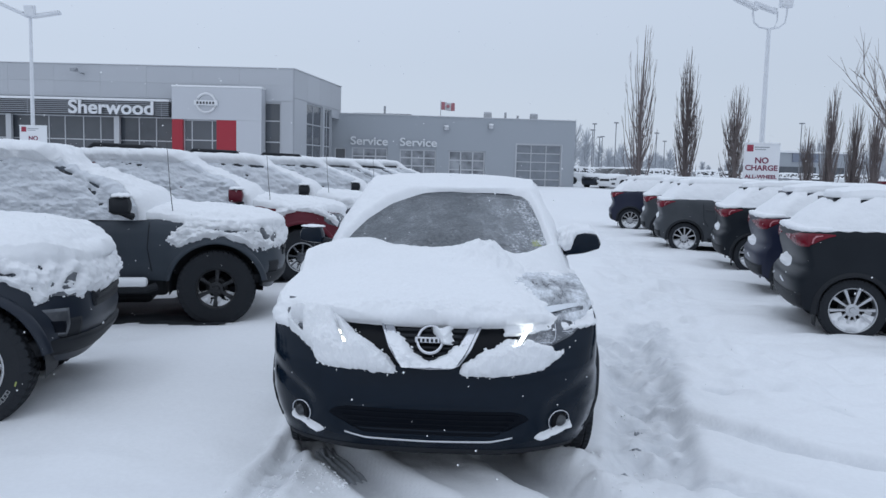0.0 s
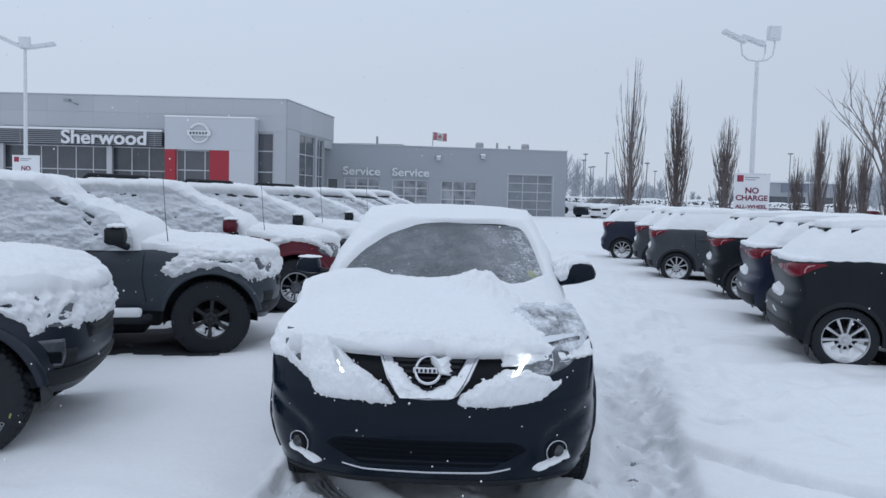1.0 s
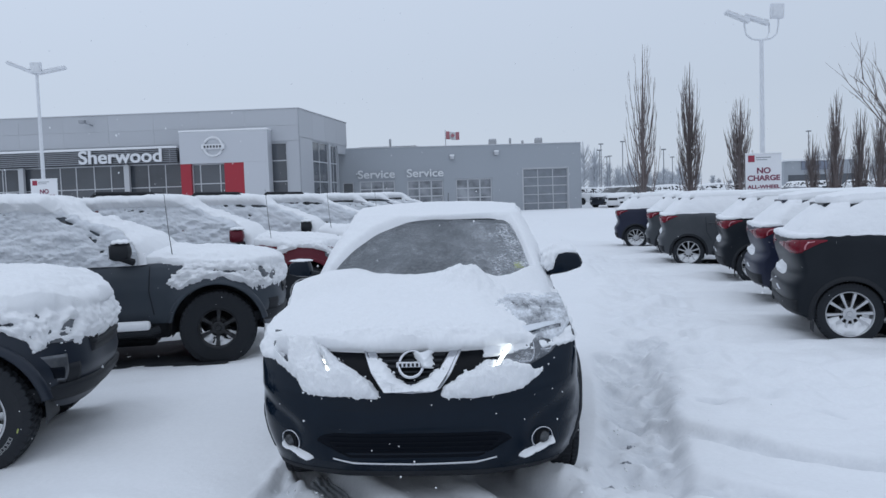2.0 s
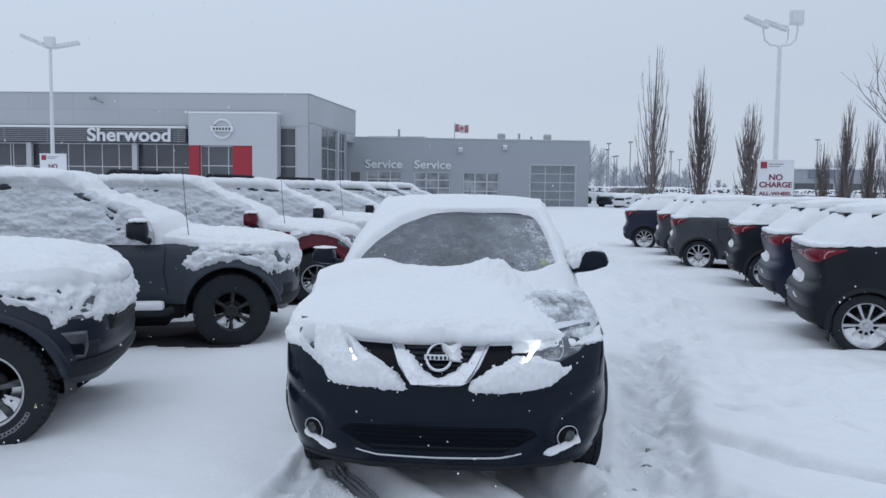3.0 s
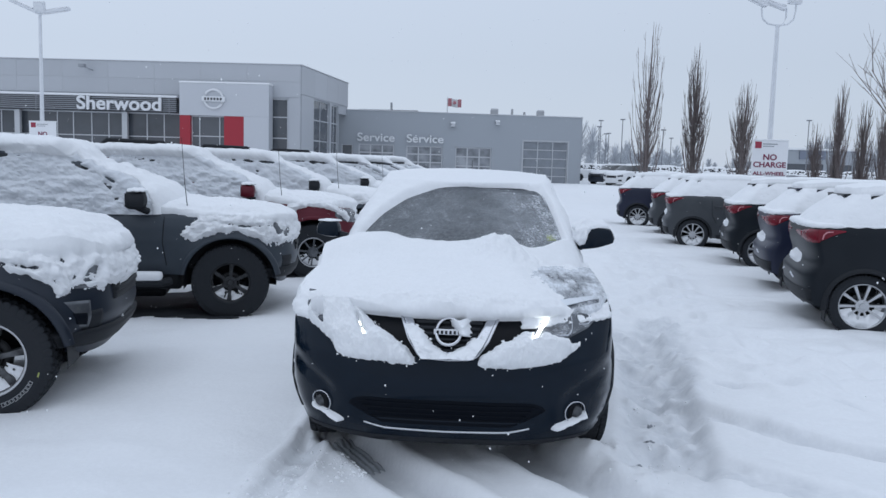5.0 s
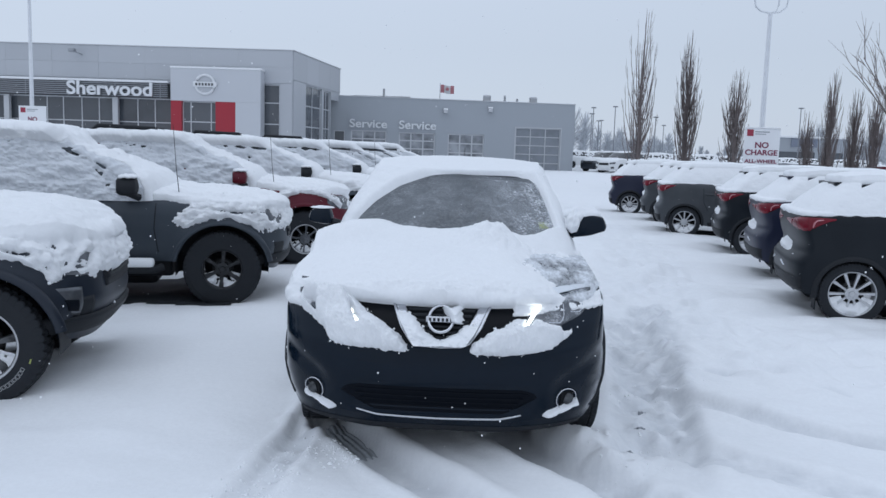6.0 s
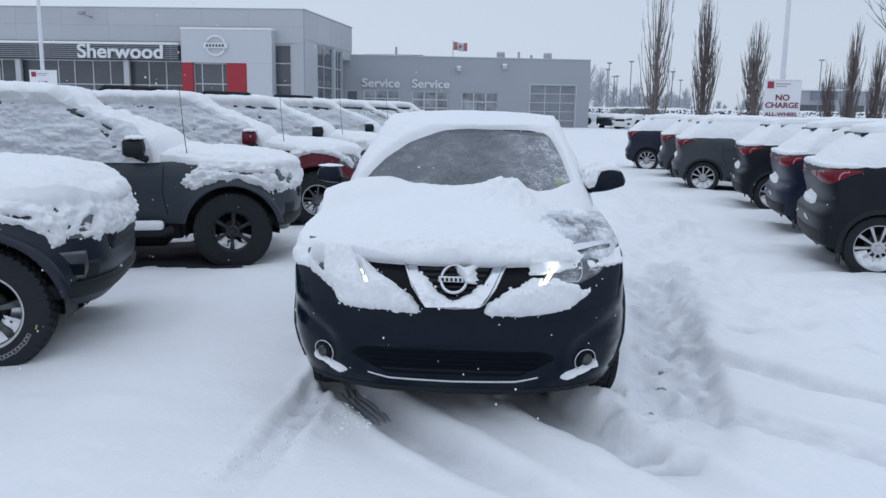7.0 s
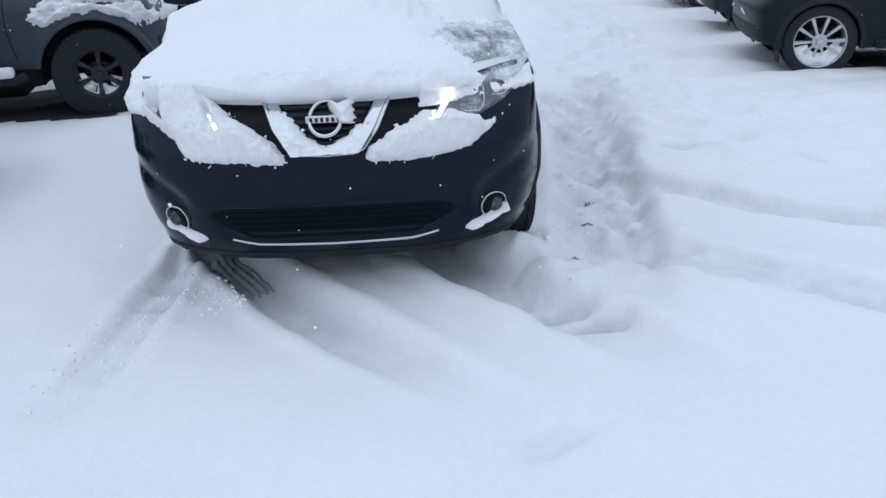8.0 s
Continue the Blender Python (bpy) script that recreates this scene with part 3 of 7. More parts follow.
class Shell:
    """The surface of a vehicle: a lower body, the deck on it, a cabin and its roof."""

    def __init__(self, s):
        self.s = s
        self.L, self.W = s["length"], s["half_width"]
        self.nose, self.tail = smooth_curve(s["nose"]), smooth_curve(s["tail"])
        self.top, self.crown = smooth_curve(s["top"]), smooth_curve(s["crown"])
        self.flank = smooth_curve(s["flank"])
        self.cab_top = smooth_curve(s["roof"])

    def plan(self, n, af, at, p=2.5, q=3.0):
        """Unit outline of half the plan, from the nose's middle to the tail's."""
        a = np.linspace(0, np.pi / 2, 200)
        fx, fy = af * (1 - np.cos(a) ** (2 / p)), np.sin(a) ** (2 / q)
        tx, ty = 1 - at * (1 - np.cos(a) ** (2 / p)), np.sin(a) ** (2 / q)
        x = np.concatenate([fx, tx[::-1]])
        y = np.concatenate([fy, ty[::-1]])
        d = np.concatenate([[0], np.cumsum(np.hypot(np.diff(x) * self.L, np.diff(y) * self.W))])
        u = np.linspace(0, d[-1], n)
        return np.interp(u, d, x), np.interp(u, d, y)

    def bottom(self, x):
        s = self.s
        z = np.full_like(x, s["sill"])
        z = z + (s["chin"] - s["sill"]) * (1 - ease(0.0, s["wheels"][0] - 0.3, x))
        z = z + (s["rear_chin"] - s["sill"]) * ease(s["wheels"][1] + 0.3, self.L, x)
        for xc in s["wheels"]:
            r2 = s["arch"] ** 2 - (x - xc) ** 2
            z = np.where(r2 > 0, np.maximum(z, s["radius"] + np.sqrt(np.maximum(r2, 0))), z)
        return z

    def flare(self, x, z):
        s = self.s
        out = 0
        for xc in s["wheels"]:
            r = np.hypot(x - xc, z - s["radius"])
            out = out + s["flare"] * np.exp(-((r - s["arch"]) / 0.10) ** 2) * (r > s["arch"] * 0.9)
        return out

    def lower(self, n=150, rows=26):
        s = self.s
        ux, uy = self.plan(n, s["plan_front"], s["plan_tail"])
        v = np.linspace(0, 1, rows)[:, None]
        x0 = (ux * self.L)[None, :] + 0 * v
        zb, zt = self.bottom(x0), self.top(x0)
        z = zb + (zt - zb) * v
        return self.body_point(x0, np.repeat(uy[None, :], rows, 0), z)

    def body_point(self, x0, uy, z):
        zb, zt = self.s["sill"], self.top(x0)
        vv = np.clip((z - zb) / (zt - zb), 0, 1)
        x = x0 + self.nose(z) * (1 - ease(0.0, 0.55, x0)) + self.tail(z) * ease(self.L - 0.55, self.L, x0)
        y = uy * self.W * self.flank(vv) + self.flare(x0, z) * (uy > 0.8)
        if "sculpt" in self.s:
            x = x + self.s["sculpt"](np.abs(y), z) * (1 - ease(0.25, 0.75, x0))
        return np.stack([x, y, z], -1)

    def deck_point(self, x0, uy, k):
        zt = self.top(x0)
        edge = self.body_point(x0, uy, zt)
        out = edge.copy()
        out[..., 1] = edge[..., 1] * k
        out[..., 2] = zt + self.crown(x0) * (1 - np.abs(k) ** 2.6)
        return out

    def deck(self, n=150, across=21):
        ux, uy = self.plan(n, self.s["plan_front"], self.s["plan_tail"])
        k = np.linspace(1, -1, across)[None, :]
        x0 = (ux * self.L)[:, None] + 0 * k
        return self.deck_point(x0, uy[:, None] + 0 * k, k)

    def cabin_ends(self, v):
        c = self.s["cabin"]
        xf = c["front"][0] + (c["front"][1] - c["front"][0]) * v - c.get("bulge", 0.05) * np.sin(np.pi * v)
        xr = c["rear"][0] + (c["rear"][1] - c["rear"][0]) * v + 0.03 * np.sin(np.pi * v)
        w = c["half"][0] + (c["half"][1] - c["half"][0]) * v ** 1.15 + 0.02 * np.sin(np.pi * v)
        return xf, xr, w

    def cabin(self, n=120, rows=18):
        c = self.s["cabin"]
        ux, uy = self.plan(n, c["plan"][0], c["plan"][1], 2.2, 2.4)
        v = np.linspace(0, 1, rows)[:, None]
        xf, xr, w = self.cabin_ends(v)
        x = xf + (xr - xf) * ux[None, :]
        zlo = self.top(x) - 0.02
        z = zlo + (self.cab_top(x) - zlo) * v
        return np.stack([x, w * uy[None, :], z], -1)

    def roof(self, n=120, across=19):
        c = self.s["cabin"]
        ux, uy = self.plan(n, c["plan"][0], c["plan"][1], 2.2, 2.4)
        xf, xr, w = self.cabin_ends(np.array(1.0))
        k = np.linspace(1, -1, across)[None, :]
        x = (xf + (xr - xf) * ux)[:, None] + 0 * k
        y = (w * uy)[:, None] * k
        z = self.cab_top(x) + c["crown"] * (1 - np.abs(k) ** 2.2) * np.sin(np.pi * np.clip(ux, 0, 1))[:, None] ** 0.5
        return np.stack([x, y, z], -1)

    def deck_rings(self, n, rings):
        """The deck as rings that shrink from the shoulder to the middle line."""
        ux, uy = self.plan(n, self.s["plan_front"], self.s["plan_tail"])
        edge = self.body_point(ux * self.L, uy, self.top(ux * self.L))
        E = loop(edge[None])[0]
        half_x, half_w = edge[:, 0], edge[:, 1]
        t = (np.linspace(0, 1, rings + 1)[1:] ** 1.15)[:, None]
        cx = np.clip(E[:, 0], 0.75, self.L - 0.75)
        x = E[:, 0] + (cx - E[:, 0]) * t
        y = E[:, 1] * (1 - t)
        w = np.maximum(np.interp(x, half_x, half_w), 1e-3)
        k = np.clip(np.abs(y) / w, 0, 1)
        z0 = np.where(np.abs(x - cx) > 1e-6, self.top(np.maximum(x - self.nose(self.top(x)) * (1 - ease(0, 0.55, x)), 0)), self.top(x))
        return np.stack([x, y, z0 + self.crown(x) * (1 - k ** 2.6)], -1)

    def roof_rings(self, n, rings):
        c = self.s["cabin"]
        ux, uy = self.plan(n, c["plan"][0], c["plan"][1], 2.2, 2.4)
        xf, xr, w1 = self.cabin_ends(np.array(1.0))
        hx, hw = xf + (xr - xf) * ux, w1 * uy
        E = loop(np.stack([hx, hw, 0 * hx], -1)[None])[0]
        t = (np.linspace(0, 1, rings + 1)[1:] ** 1.15)[:, None]
        cx = np.clip(E[:, 0], xf + 0.6, xr - 0.6)
        x = E[:, 0] + (cx - E[:, 0]) * t
        y = E[:, 1] * (1 - t)
        k = np.clip(np.abs(y) / np.maximum(np.interp(x, hx, hw), 1e-3), 0, 1)
        u = np.clip((x - xf) / (xr - xf), 0, 1)
        return np.stack([x, y, self.cab_top(x) + c["crown"] * (1 - k ** 2.2) * np.sin(np.pi * u) ** 0.5], -1)

    def front(self, y, z):
        """The point of the nose at a distance y from the middle and a height z."""
        p, q, af = 2.5, 3.0, self.s["plan_front"]
        x0 = 0 * y
        for _ in range(4):
            vv = np.clip((z - self.s["sill"]) / (self.top(x0) - self.s["sill"]), 0, 1)
            u = np.clip(np.abs(y) / (self.W * self.flank(vv)), 0, 0.9999)
            c = (1 - u ** q) ** (1 / 2.0)
            x0 = self.L * af * (1 - c ** (2 / p))
        x = x0 + self.nose(z) * (1 - ease(0.0, 0.55, x0))
        if "sculpt" in self.s:
            x = x + self.s["sculpt"](np.abs(y), z) * (1 - ease(0.25, 0.75, x0))
        return np.stack([x, y, z], -1)

    def rear(self, y, z):
        p, q, at = 2.5, 3.0, self.s["plan_tail"]
        vv = np.clip((z - self.s["sill"]) / (self.top(np.array(self.L)) - self.s["sill"]), 0, 1)
        u = np.clip(np.abs(y) / (self.W * self.flank(vv)), 0, 0.9999)
        c = (1 - u ** q) ** 0.5
        x0 = self.L * (1 - at * (1 - c ** (2 / p)))
        x = x0 + self.tail(z) * ease(self.L - 0.55, self.L, x0)
        return np.stack([x, y, z], -1)

    def side(self, x, z):
        vv = np.clip((z - self.s["sill"]) / (self.top(x) - self.s["sill"]), 0, 1)
        return np.stack([x, self.W * self.flank(vv) + self.flare(x, z), z], -1)

    def cabin_side(self, x, z):
        zlo = self.top(x) - 0.02
        v = np.clip((z - zlo) / (self.cab_top(x) - zlo), 0, 1)
        xf, xr, w = self.cabin_ends(v)
        u = np.clip((x - xf) / (xr - xf), 0.001, 0.999)
        a, b = self.s["cabin"]["plan"]
        e = 1 - np.clip(1 - u / a, 0, 1) ** 2.2 - np.clip(1 - (1 - u) / b, 0, 1) ** 2.2
        return np.stack([x, w * np.clip(e, 0, 1) ** (1 / 2.4), z], -1)

    def screen(self, y, z, rear=False):
        """The point of the windscreen (or rear screen) at y from the middle and a height z."""
        a = self.s["cabin"]["plan"][1 if rear else 0]
        x = 0 * y + self.s["cabin"]["rear" if rear else "front"][1]
        for _ in range(5):
            zlo = self.top(x) - 0.02
            v = np.clip((z - zlo) / (self.cab_top(x) - zlo), 0, 1)
            xf, xr, w = self.cabin_ends(v)
            u = np.clip(np.abs(y) / w, 0, 0.999)
            ux = a * (1 - np.maximum(1 - u ** 2.4, 0) ** (1 / 2.2))
            x = xr - (xr - xf) * ux if rear else xf + (xr - xf) * ux
        return np.stack([x, y, z], -1)


def normals(P, flip=False):
    du = np.gradient(P, axis=1)
    dv = np.gradient(P, axis=0)
    n = np.cross(du, dv)
    n /= np.maximum(np.linalg.norm(n, axis=-1, keepdims=True), 1e-9)
    return -n if flip else n


def ruled(a, b, nu, nv):
    """A grid of plane points between two lines of (p, q) pairs."""
    def along(pts):
        p = np.array(pts, float)
        d = np.concatenate([[0], np.cumsum(np.hypot(*np.diff(p, axis=0).T))])
        u = np.linspace(0, d[-1], nu)
        return np.stack([np.interp(u, d, p[:, 0]), np.interp(u, d, p[:, 1])], -1)
    A, B = along(a), along(b)
    t = np.linspace(0, 1, nv)[:, None, None]
    return A[None] * (1 - t) + B[None] * t


def plate(name, fn, a, b, mat, parent, proud=0.006, nu=14, nv=5, label="", out=(-1, 0, 0), mirror=False):
    """A part laid on a surface fn(p, q) between two lines, with a skirt that gives it depth."""
    G = ruled(a, b, nu, nv)
    P = fn(G[..., 0], G[..., 1])
    N = normals(P)
    if (N.mean((0, 1)) @ np.array(out)) < 0:
        N = -N
    T = np.full((nv + 2, nu + 2), -0.02)
    T[1:-1, 1:-1] = proud
    E, M = np.pad(P, ((1, 1), (1, 1), (0, 0)), mode="edge"), np.pad(N, ((1, 1), (1, 1), (0, 0)), mode="edge")
    Q = E + M * T[..., None]
    if mirror:
        Q = Q * np.array([1, -1, 1])
    return child(name, raw_mesh(name, Q, grid_faces(nv + 2, nu + 2), mat), parent, label)


def snow_layer(grids):
    """Joins grids of (points, normals, thickness) to one skin of snow; it sinks in where the thickness is below nought."""
    verts, faces, start = [], [], 0
    for P, N, T, wrap in grids:
        Q = P + N * np.maximum(T, -0.02)[..., None]
        keep = (T > -0.004).ravel()
        faces += grid_faces(P.shape[0], P.shape[1], wrap, keep, start)
        verts.append(Q.reshape(-1, 3))
        start += P.shape[0] * P.shape[1]
    return compact(np.concatenate(verts), faces)


def loop(P):
    """Both sides of a half outline, as one closed row each."""
    M = P[:, ::-1] * np.array([1, -1, 1])
    return np.concatenate([P, M[:, 1:-1]], 1)


def build_wheel(parent, x, y, radius, width, style, name="wheel", spin=0.0, steer=0.0, rim_mat=None, marks=False):
    """Wheel > tyre, rim: hub at (x, y, radius), its face to the side of y."""
    side = 1 if y > 0 else -1
    r, w = radius, width / 2
    rim_r = style["rim"]
    v, f = lathe([(0.05, -0.02), (rim_r * 0.55, -0.02), (rim_r * 0.55, 0.02), (0.05, 0.02), (0.05, -0.02)], 24)
    wheel = child(name, raw_mesh("brake_disc", v, f, m_black_metal), parent)
    wheel.matrix_basis = pose(x, y, radius, 0, 0, (0 if side > 0 else 180) + steer) @ pose(0, 0, 0, 0, spin, 0)
    tread = [(-0.94, 0.955), (-0.90, 0.975), (-0.62, 0.99), (-0.56, 0.995), (-0.46, 1.0), (-0.10, 1.0), (-0.05, 1.0)]
    tread = tread + [(-q, k) for q, k in tread[::-1]]
    prof = [(rim_r * 0.97, -0.85), (rim_r * 1.02, -1.0), (r * 0.86, -1.03)] + [(r * k, q) for q, k in tread] + [(r * 0.86, 1.03), (rim_r * 1.06, 1.0), (rim_r * 0.97, 0.86)]
    n = style.get("blocks", 44)
    sides = n * 4
    ang = np.arange(sides) * 2 * np.pi / sides
    rows = []
    for i, (rr, q) in enumerate(prof):
        band = 0 if q < -0.6 else 1 if q < -0.3 else 1 if q < -0.03 else 2 if q < 0.5 else 3
        phase = (np.arange(sides) + (2 if band % 2 else 0)) % 4
        on = (phase < 3) & (0.03 < abs(q)) & (abs(q) < 0.95) & ((abs(q) < 0.5) | (abs(q) > 0.58))
        bump_r = np.where((3 <= i < len(prof) - 3) & on, 0.012, 0.0)
        rad = rr + bump_r
        rows.append(np.stack([rad * np.cos(ang), np.full(sides, q * w), rad * np.sin(ang)], -1))
    me = raw_mesh("tyre", np.array(rows), grid_faces(len(prof), sides, wrap=True), m_rubber, smooth=False)
    child("tyre", me, wheel)
    # rim: barrel and spokes
    rim_mat = rim_mat or style["mat"]
    v, f = lathe([(rim_r * 0.93, -w * 0.6), (rim_r * 0.93, w * 0.7), (rim_r * 0.97, w * 0.88), (rim_r * 1.03, w * 0.93), (rim_r * 1.03, w * 0.86), (rim_r * 0.98, w * 0.6)], 56)
    bm = bmesh.new()
    vs = [bm.verts.new(p) for p in v]
    for q in f:
        bm.faces.new([vs[i] for i in q])
    face_y = w * 0.72
    v, f = lathe([(0.0, face_y + 0.012), (0.03, face_y + 0.012), (0.035, face_y), (0.072, face_y - 0.004), (0.08, face_y - 0.05), (0.0, face_y - 0.05)], 24)
    vs = [bm.verts.new(p) for p in v]
    for q in f:
        bm.faces.new([vs[i] for i in q])
    for k in range(style["spokes"]):
        a0 = 360 * k / style["spokes"]
        for da in style["pair"]:
            m = pose(0, 0, 0, 0, a0 + da * 0.35, 0)
            b0, b1 = style["bar"]
            rr0, rr1 = 0.055, rim_r * 0.95
            lean = math.tan(radians(da * 0.65)) * (rr1 - rr0)
            pts = [(rr0, -b0, 0), (rr0, b0, 0), (rr1, lean * 0.9 + b1, 0), (rr1, lean * 0.9 - b1, 0)]
            top = [bm.verts.new(m @ Vector((px, face_y - 0.012 + (0.012 if i > 1 else 0), pz))) for i, (px, pz, _) in enumerate(pts)]
            mid = [bm.verts.new(m @ Vector((px * (1.0 if i > 1 else 0.9), face_y - 0.045, pz * 1.15))) for i, (px, pz, _) in enumerate(pts)]
            bm.faces.new(top)
            for i in range(4):
                bm.faces.new((top[i], top[(i + 1) % 4], mid[(i + 1) % 4], mid[i]))
    for k in range(5):
        a = 2 * math.pi * (k + 0.5) / 5
        add_box(bm, (0.05 * math.cos(a) - 0.008, face_y - 0.01, 0.05 * math.sin(a) - 0.008), (0.05 * math.cos(a) + 0.008, face_y + 0.006, 0.05 * math.sin(a) + 0.008), 0.003)
    rim = part("rim", bm, rim_mat, wheel)
    if style.get("lip"):
        v, f = lathe([(rim_r * 0.96, w * 0.86), (rim_r * 0.99, w * 0.95), (rim_r * 1.035, w * 0.97), (rim_r * 1.04, w * 0.9)], 56)
        child("rim_lip", raw_mesh("rim_lip", v, f, m_alloy), rim, "bright machined rim lip")
    # snow caught in the lower rim
    rr = np.linspace(0.45, 1.0, 9)[:, None] * rim_r
    ang = np.linspace(np.pi * 1.08, np.pi * 1.92, 30)[None, :]
    P = np.stack([rr * np.cos(ang), 0 * ang + face_y - 0.03 + 0 * rr, rr * np.sin(ang)], -1)
    T = 0.10 * (fbm(P * 17 + x * 3.1 + y, 3) - 0.5) + style.get("caught", 0.0) + 0.05 * (rr / rim_r - 0.9)
    N = np.zeros_like(P)
    N[..., 1] = 1
    v, f = snow_layer([(P, N, T, False)])
    if f:
        child("caught_snow", raw_mesh("caught_snow", v, f, m_snow), wheel, "snow packed in the rim").matrix_basis = pose(0, 0, 0, 0, -spin, 0)
    if marks:
        bm = bmesh.new()
        for k in range(9):
            turn, high = 186 + 5.2 * k, 0.030 - 0.002 * (k % 3)
            for lo, hi in (((-0.012, 0), (-0.008, high)), ((0.008, 0), (0.012, high)), ((-0.008, high - 0.004), (0.008, high)), ((-0.008, 0), (0.008, 0.004))[:3 + k % 2]):
                add_box(bm, (lo[0], 0.0, lo[1]), (hi[0], 0.004, hi[1]), 0, pose(0, 0, 0, 0, turn, 0) @ pose(0, w * 1.0, (r + rim_r) / 2 - 0.028))
        part("raised_marks", bm, m_white_bar, wheel, "faint raised pale sidewall marks")
        bm = bmesh.new()
        add_box(bm, (-0.016, 0.0, 0.0), (0.016, 0.004, 0.010), 0, pose(0, 0, 0, 0, 240, 0) @ pose(0, w * 1.0, (r + rim_r) / 2 + 0.005))
        part("tyre_sticker", bm, m_yellow, wheel, "small yellow sticker")
    return wheel


STYLE_ALLOY = {"rim": 0.252, "spokes": 10, "pair": (0,), "bar": (0.009, 0.017), "mat": m_alloy, "caught": 0.026, "blocks": 60}
STYLE_BRIGHT = {"rim": 0.245, "spokes": 6, "pair": (-13, 13), "bar": (0.014, 0.020), "mat": m_rim_black, "caught": 0.014, "blocks": 46, "lip": True}
STYLE_TRUCK = {"rim": 0.215, "spokes": 6, "pair": (-13, 13), "bar": (0.014, 0.020), "mat": m_rim_dark, "caught": 0.010, "blocks": 46, "lip": False}
STYLE_ALLOY_TRUCK = dict(STYLE_TRUCK, mat=m_insert, lip=True, spokes=8, pair=(-9, 9), bar=(0.008, 0.010))

CROSSOVER = {
    "length": 4.38, "half_width": 0.915, "wheels": (0.90, 3.55), "radius": 0.345, "arch": 0.385, "flare": 0.016,
    "sill": 0.28, "chin": 0.22, "rear_chin": 0.33, "plan_front": 0.125, "plan_tail": 0.10,
    "nose": [(0.2, 0.13), (0.3, 0.06), (0.42, 0.02), (0.55, 0.0), (0.70, 0.02), (0.82, 0.10), (0.92, 0.22), (1.0, 0.32), (1.3, 0.4)],
    "tail": [(0.25, -0.10), (0.42, -0.01), (0.6, 0.0), (0.72, -0.03), (0.85, -0.09), (1.1, -0.14), (1.3, -0.2)],
    "top": [(0.0, 0.86), (0.25, 0.93), (0.7, 0.99), (1.25, 1.03), (2.2, 1.04), (3.4, 1.09), (4.38, 1.10)],
    "crown": [(0, 0.02), (0.5, 0.05), (1.2, 0.07), (1.5, 0.05), (4.38, 0.02)],
    "flank": [(0, 0.955), (0.2, 0.975), (0.5, 1.0), (0.75, 1.0), (0.92, 0.99), (1.0, 0.96)],
    "roof": [(0.9, 1.44), (1.6, 1.49), (2.1, 1.545), (2.7, 1.56), (3.5, 1.53), (4.05, 1.47), (4.4, 1.44)],
    "cabin": {"front": (1.02, 1.86), "rear": (4.30, 3.95), "half": (0.83, 0.60), "plan": (0.16, 0.10), "crown": 0.035},
}
PARKED_CAR = dict(CROSSOVER)
PARKED_CAR.update({"wheels": (0.92, 3.64), "plan_tail": 0.048,
                   "cabin": {"front": (1.02, 1.86), "rear": (4.22, 3.80), "half": (0.83, 0.60), "plan": (0.16, 0.10), "crown": 0.035},
                   "tail": [(0.25, -0.17), (0.42, -0.09), (0.6, -0.06), (0.70, -0.064), (0.755, -0.145), (0.85, -0.165), (1.0, -0.115), (1.1, -0.105), (1.3, -0.12)],
                   "top": [(0.0, 0.90), (0.25, 0.97), (0.7, 1.03), (1.25, 1.10), (2.2, 1.18), (3.0, 1.22), (3.5, 1.23), (3.9, 1.215), (4.2, 1.20), (4.38, 1.20)],
                   "roof": [(0.9, 1.48), (1.6, 1.53), (2.1, 1.585), (2.7, 1.605), (3.5, 1.585), (4.05, 1.53), (4.4, 1.50)]})
PICKUP = {
    "length": 5.4, "half_width": 0.93, "wheels": (0.75, 3.97), "radius": 0.41, "arch": 0.505, "flare": 0.045,
    "sill": 0.50, "chin": 0.37, "rear_chin": 0.6, "plan_front": 0.13, "plan_tail": 0.03,
    "nose": [(0.4, 0.14), (0.52, 0.04), (0.66, 0.0), (0.8, 0.02), (0.98, 0.05), (1.08, 0.10), (1.2, 0.2), (1.5, 0.3)],
    "tail": [(0.4, 0), (1.5, 0)],
    "top": [(0.0, 1.05), (0.25, 1.10), (0.8, 1.14), (1.4, 1.16), (3.9, 1.17), (4.0, 1.2), (5.4, 1.2)],
    "crown": [(0, 0.03), (0.5, 0.06), (1.3, 0.07), (1.6, 0.03), (4.0, 0.0), (5.4, 0.0)],
    "flank": [(0, 0.95), (0.25, 0.985), (0.55, 1.0), (0.8, 0.99), (0.94, 0.965), (1.0, 0.93)],
    "roof": [(1.2, 1.68), (2.0, 1.75), (2.4, 1.80), (2.9, 1.83), (3.6, 1.83), (4.2, 1.78)],
    "cabin": {"front": (1.34, 2.46), "rear": (4.02, 3.92), "half": (0.86, 0.64), "plan": (0.12, 0.05), "crown": 0.03, "bulge": 0.34},
}


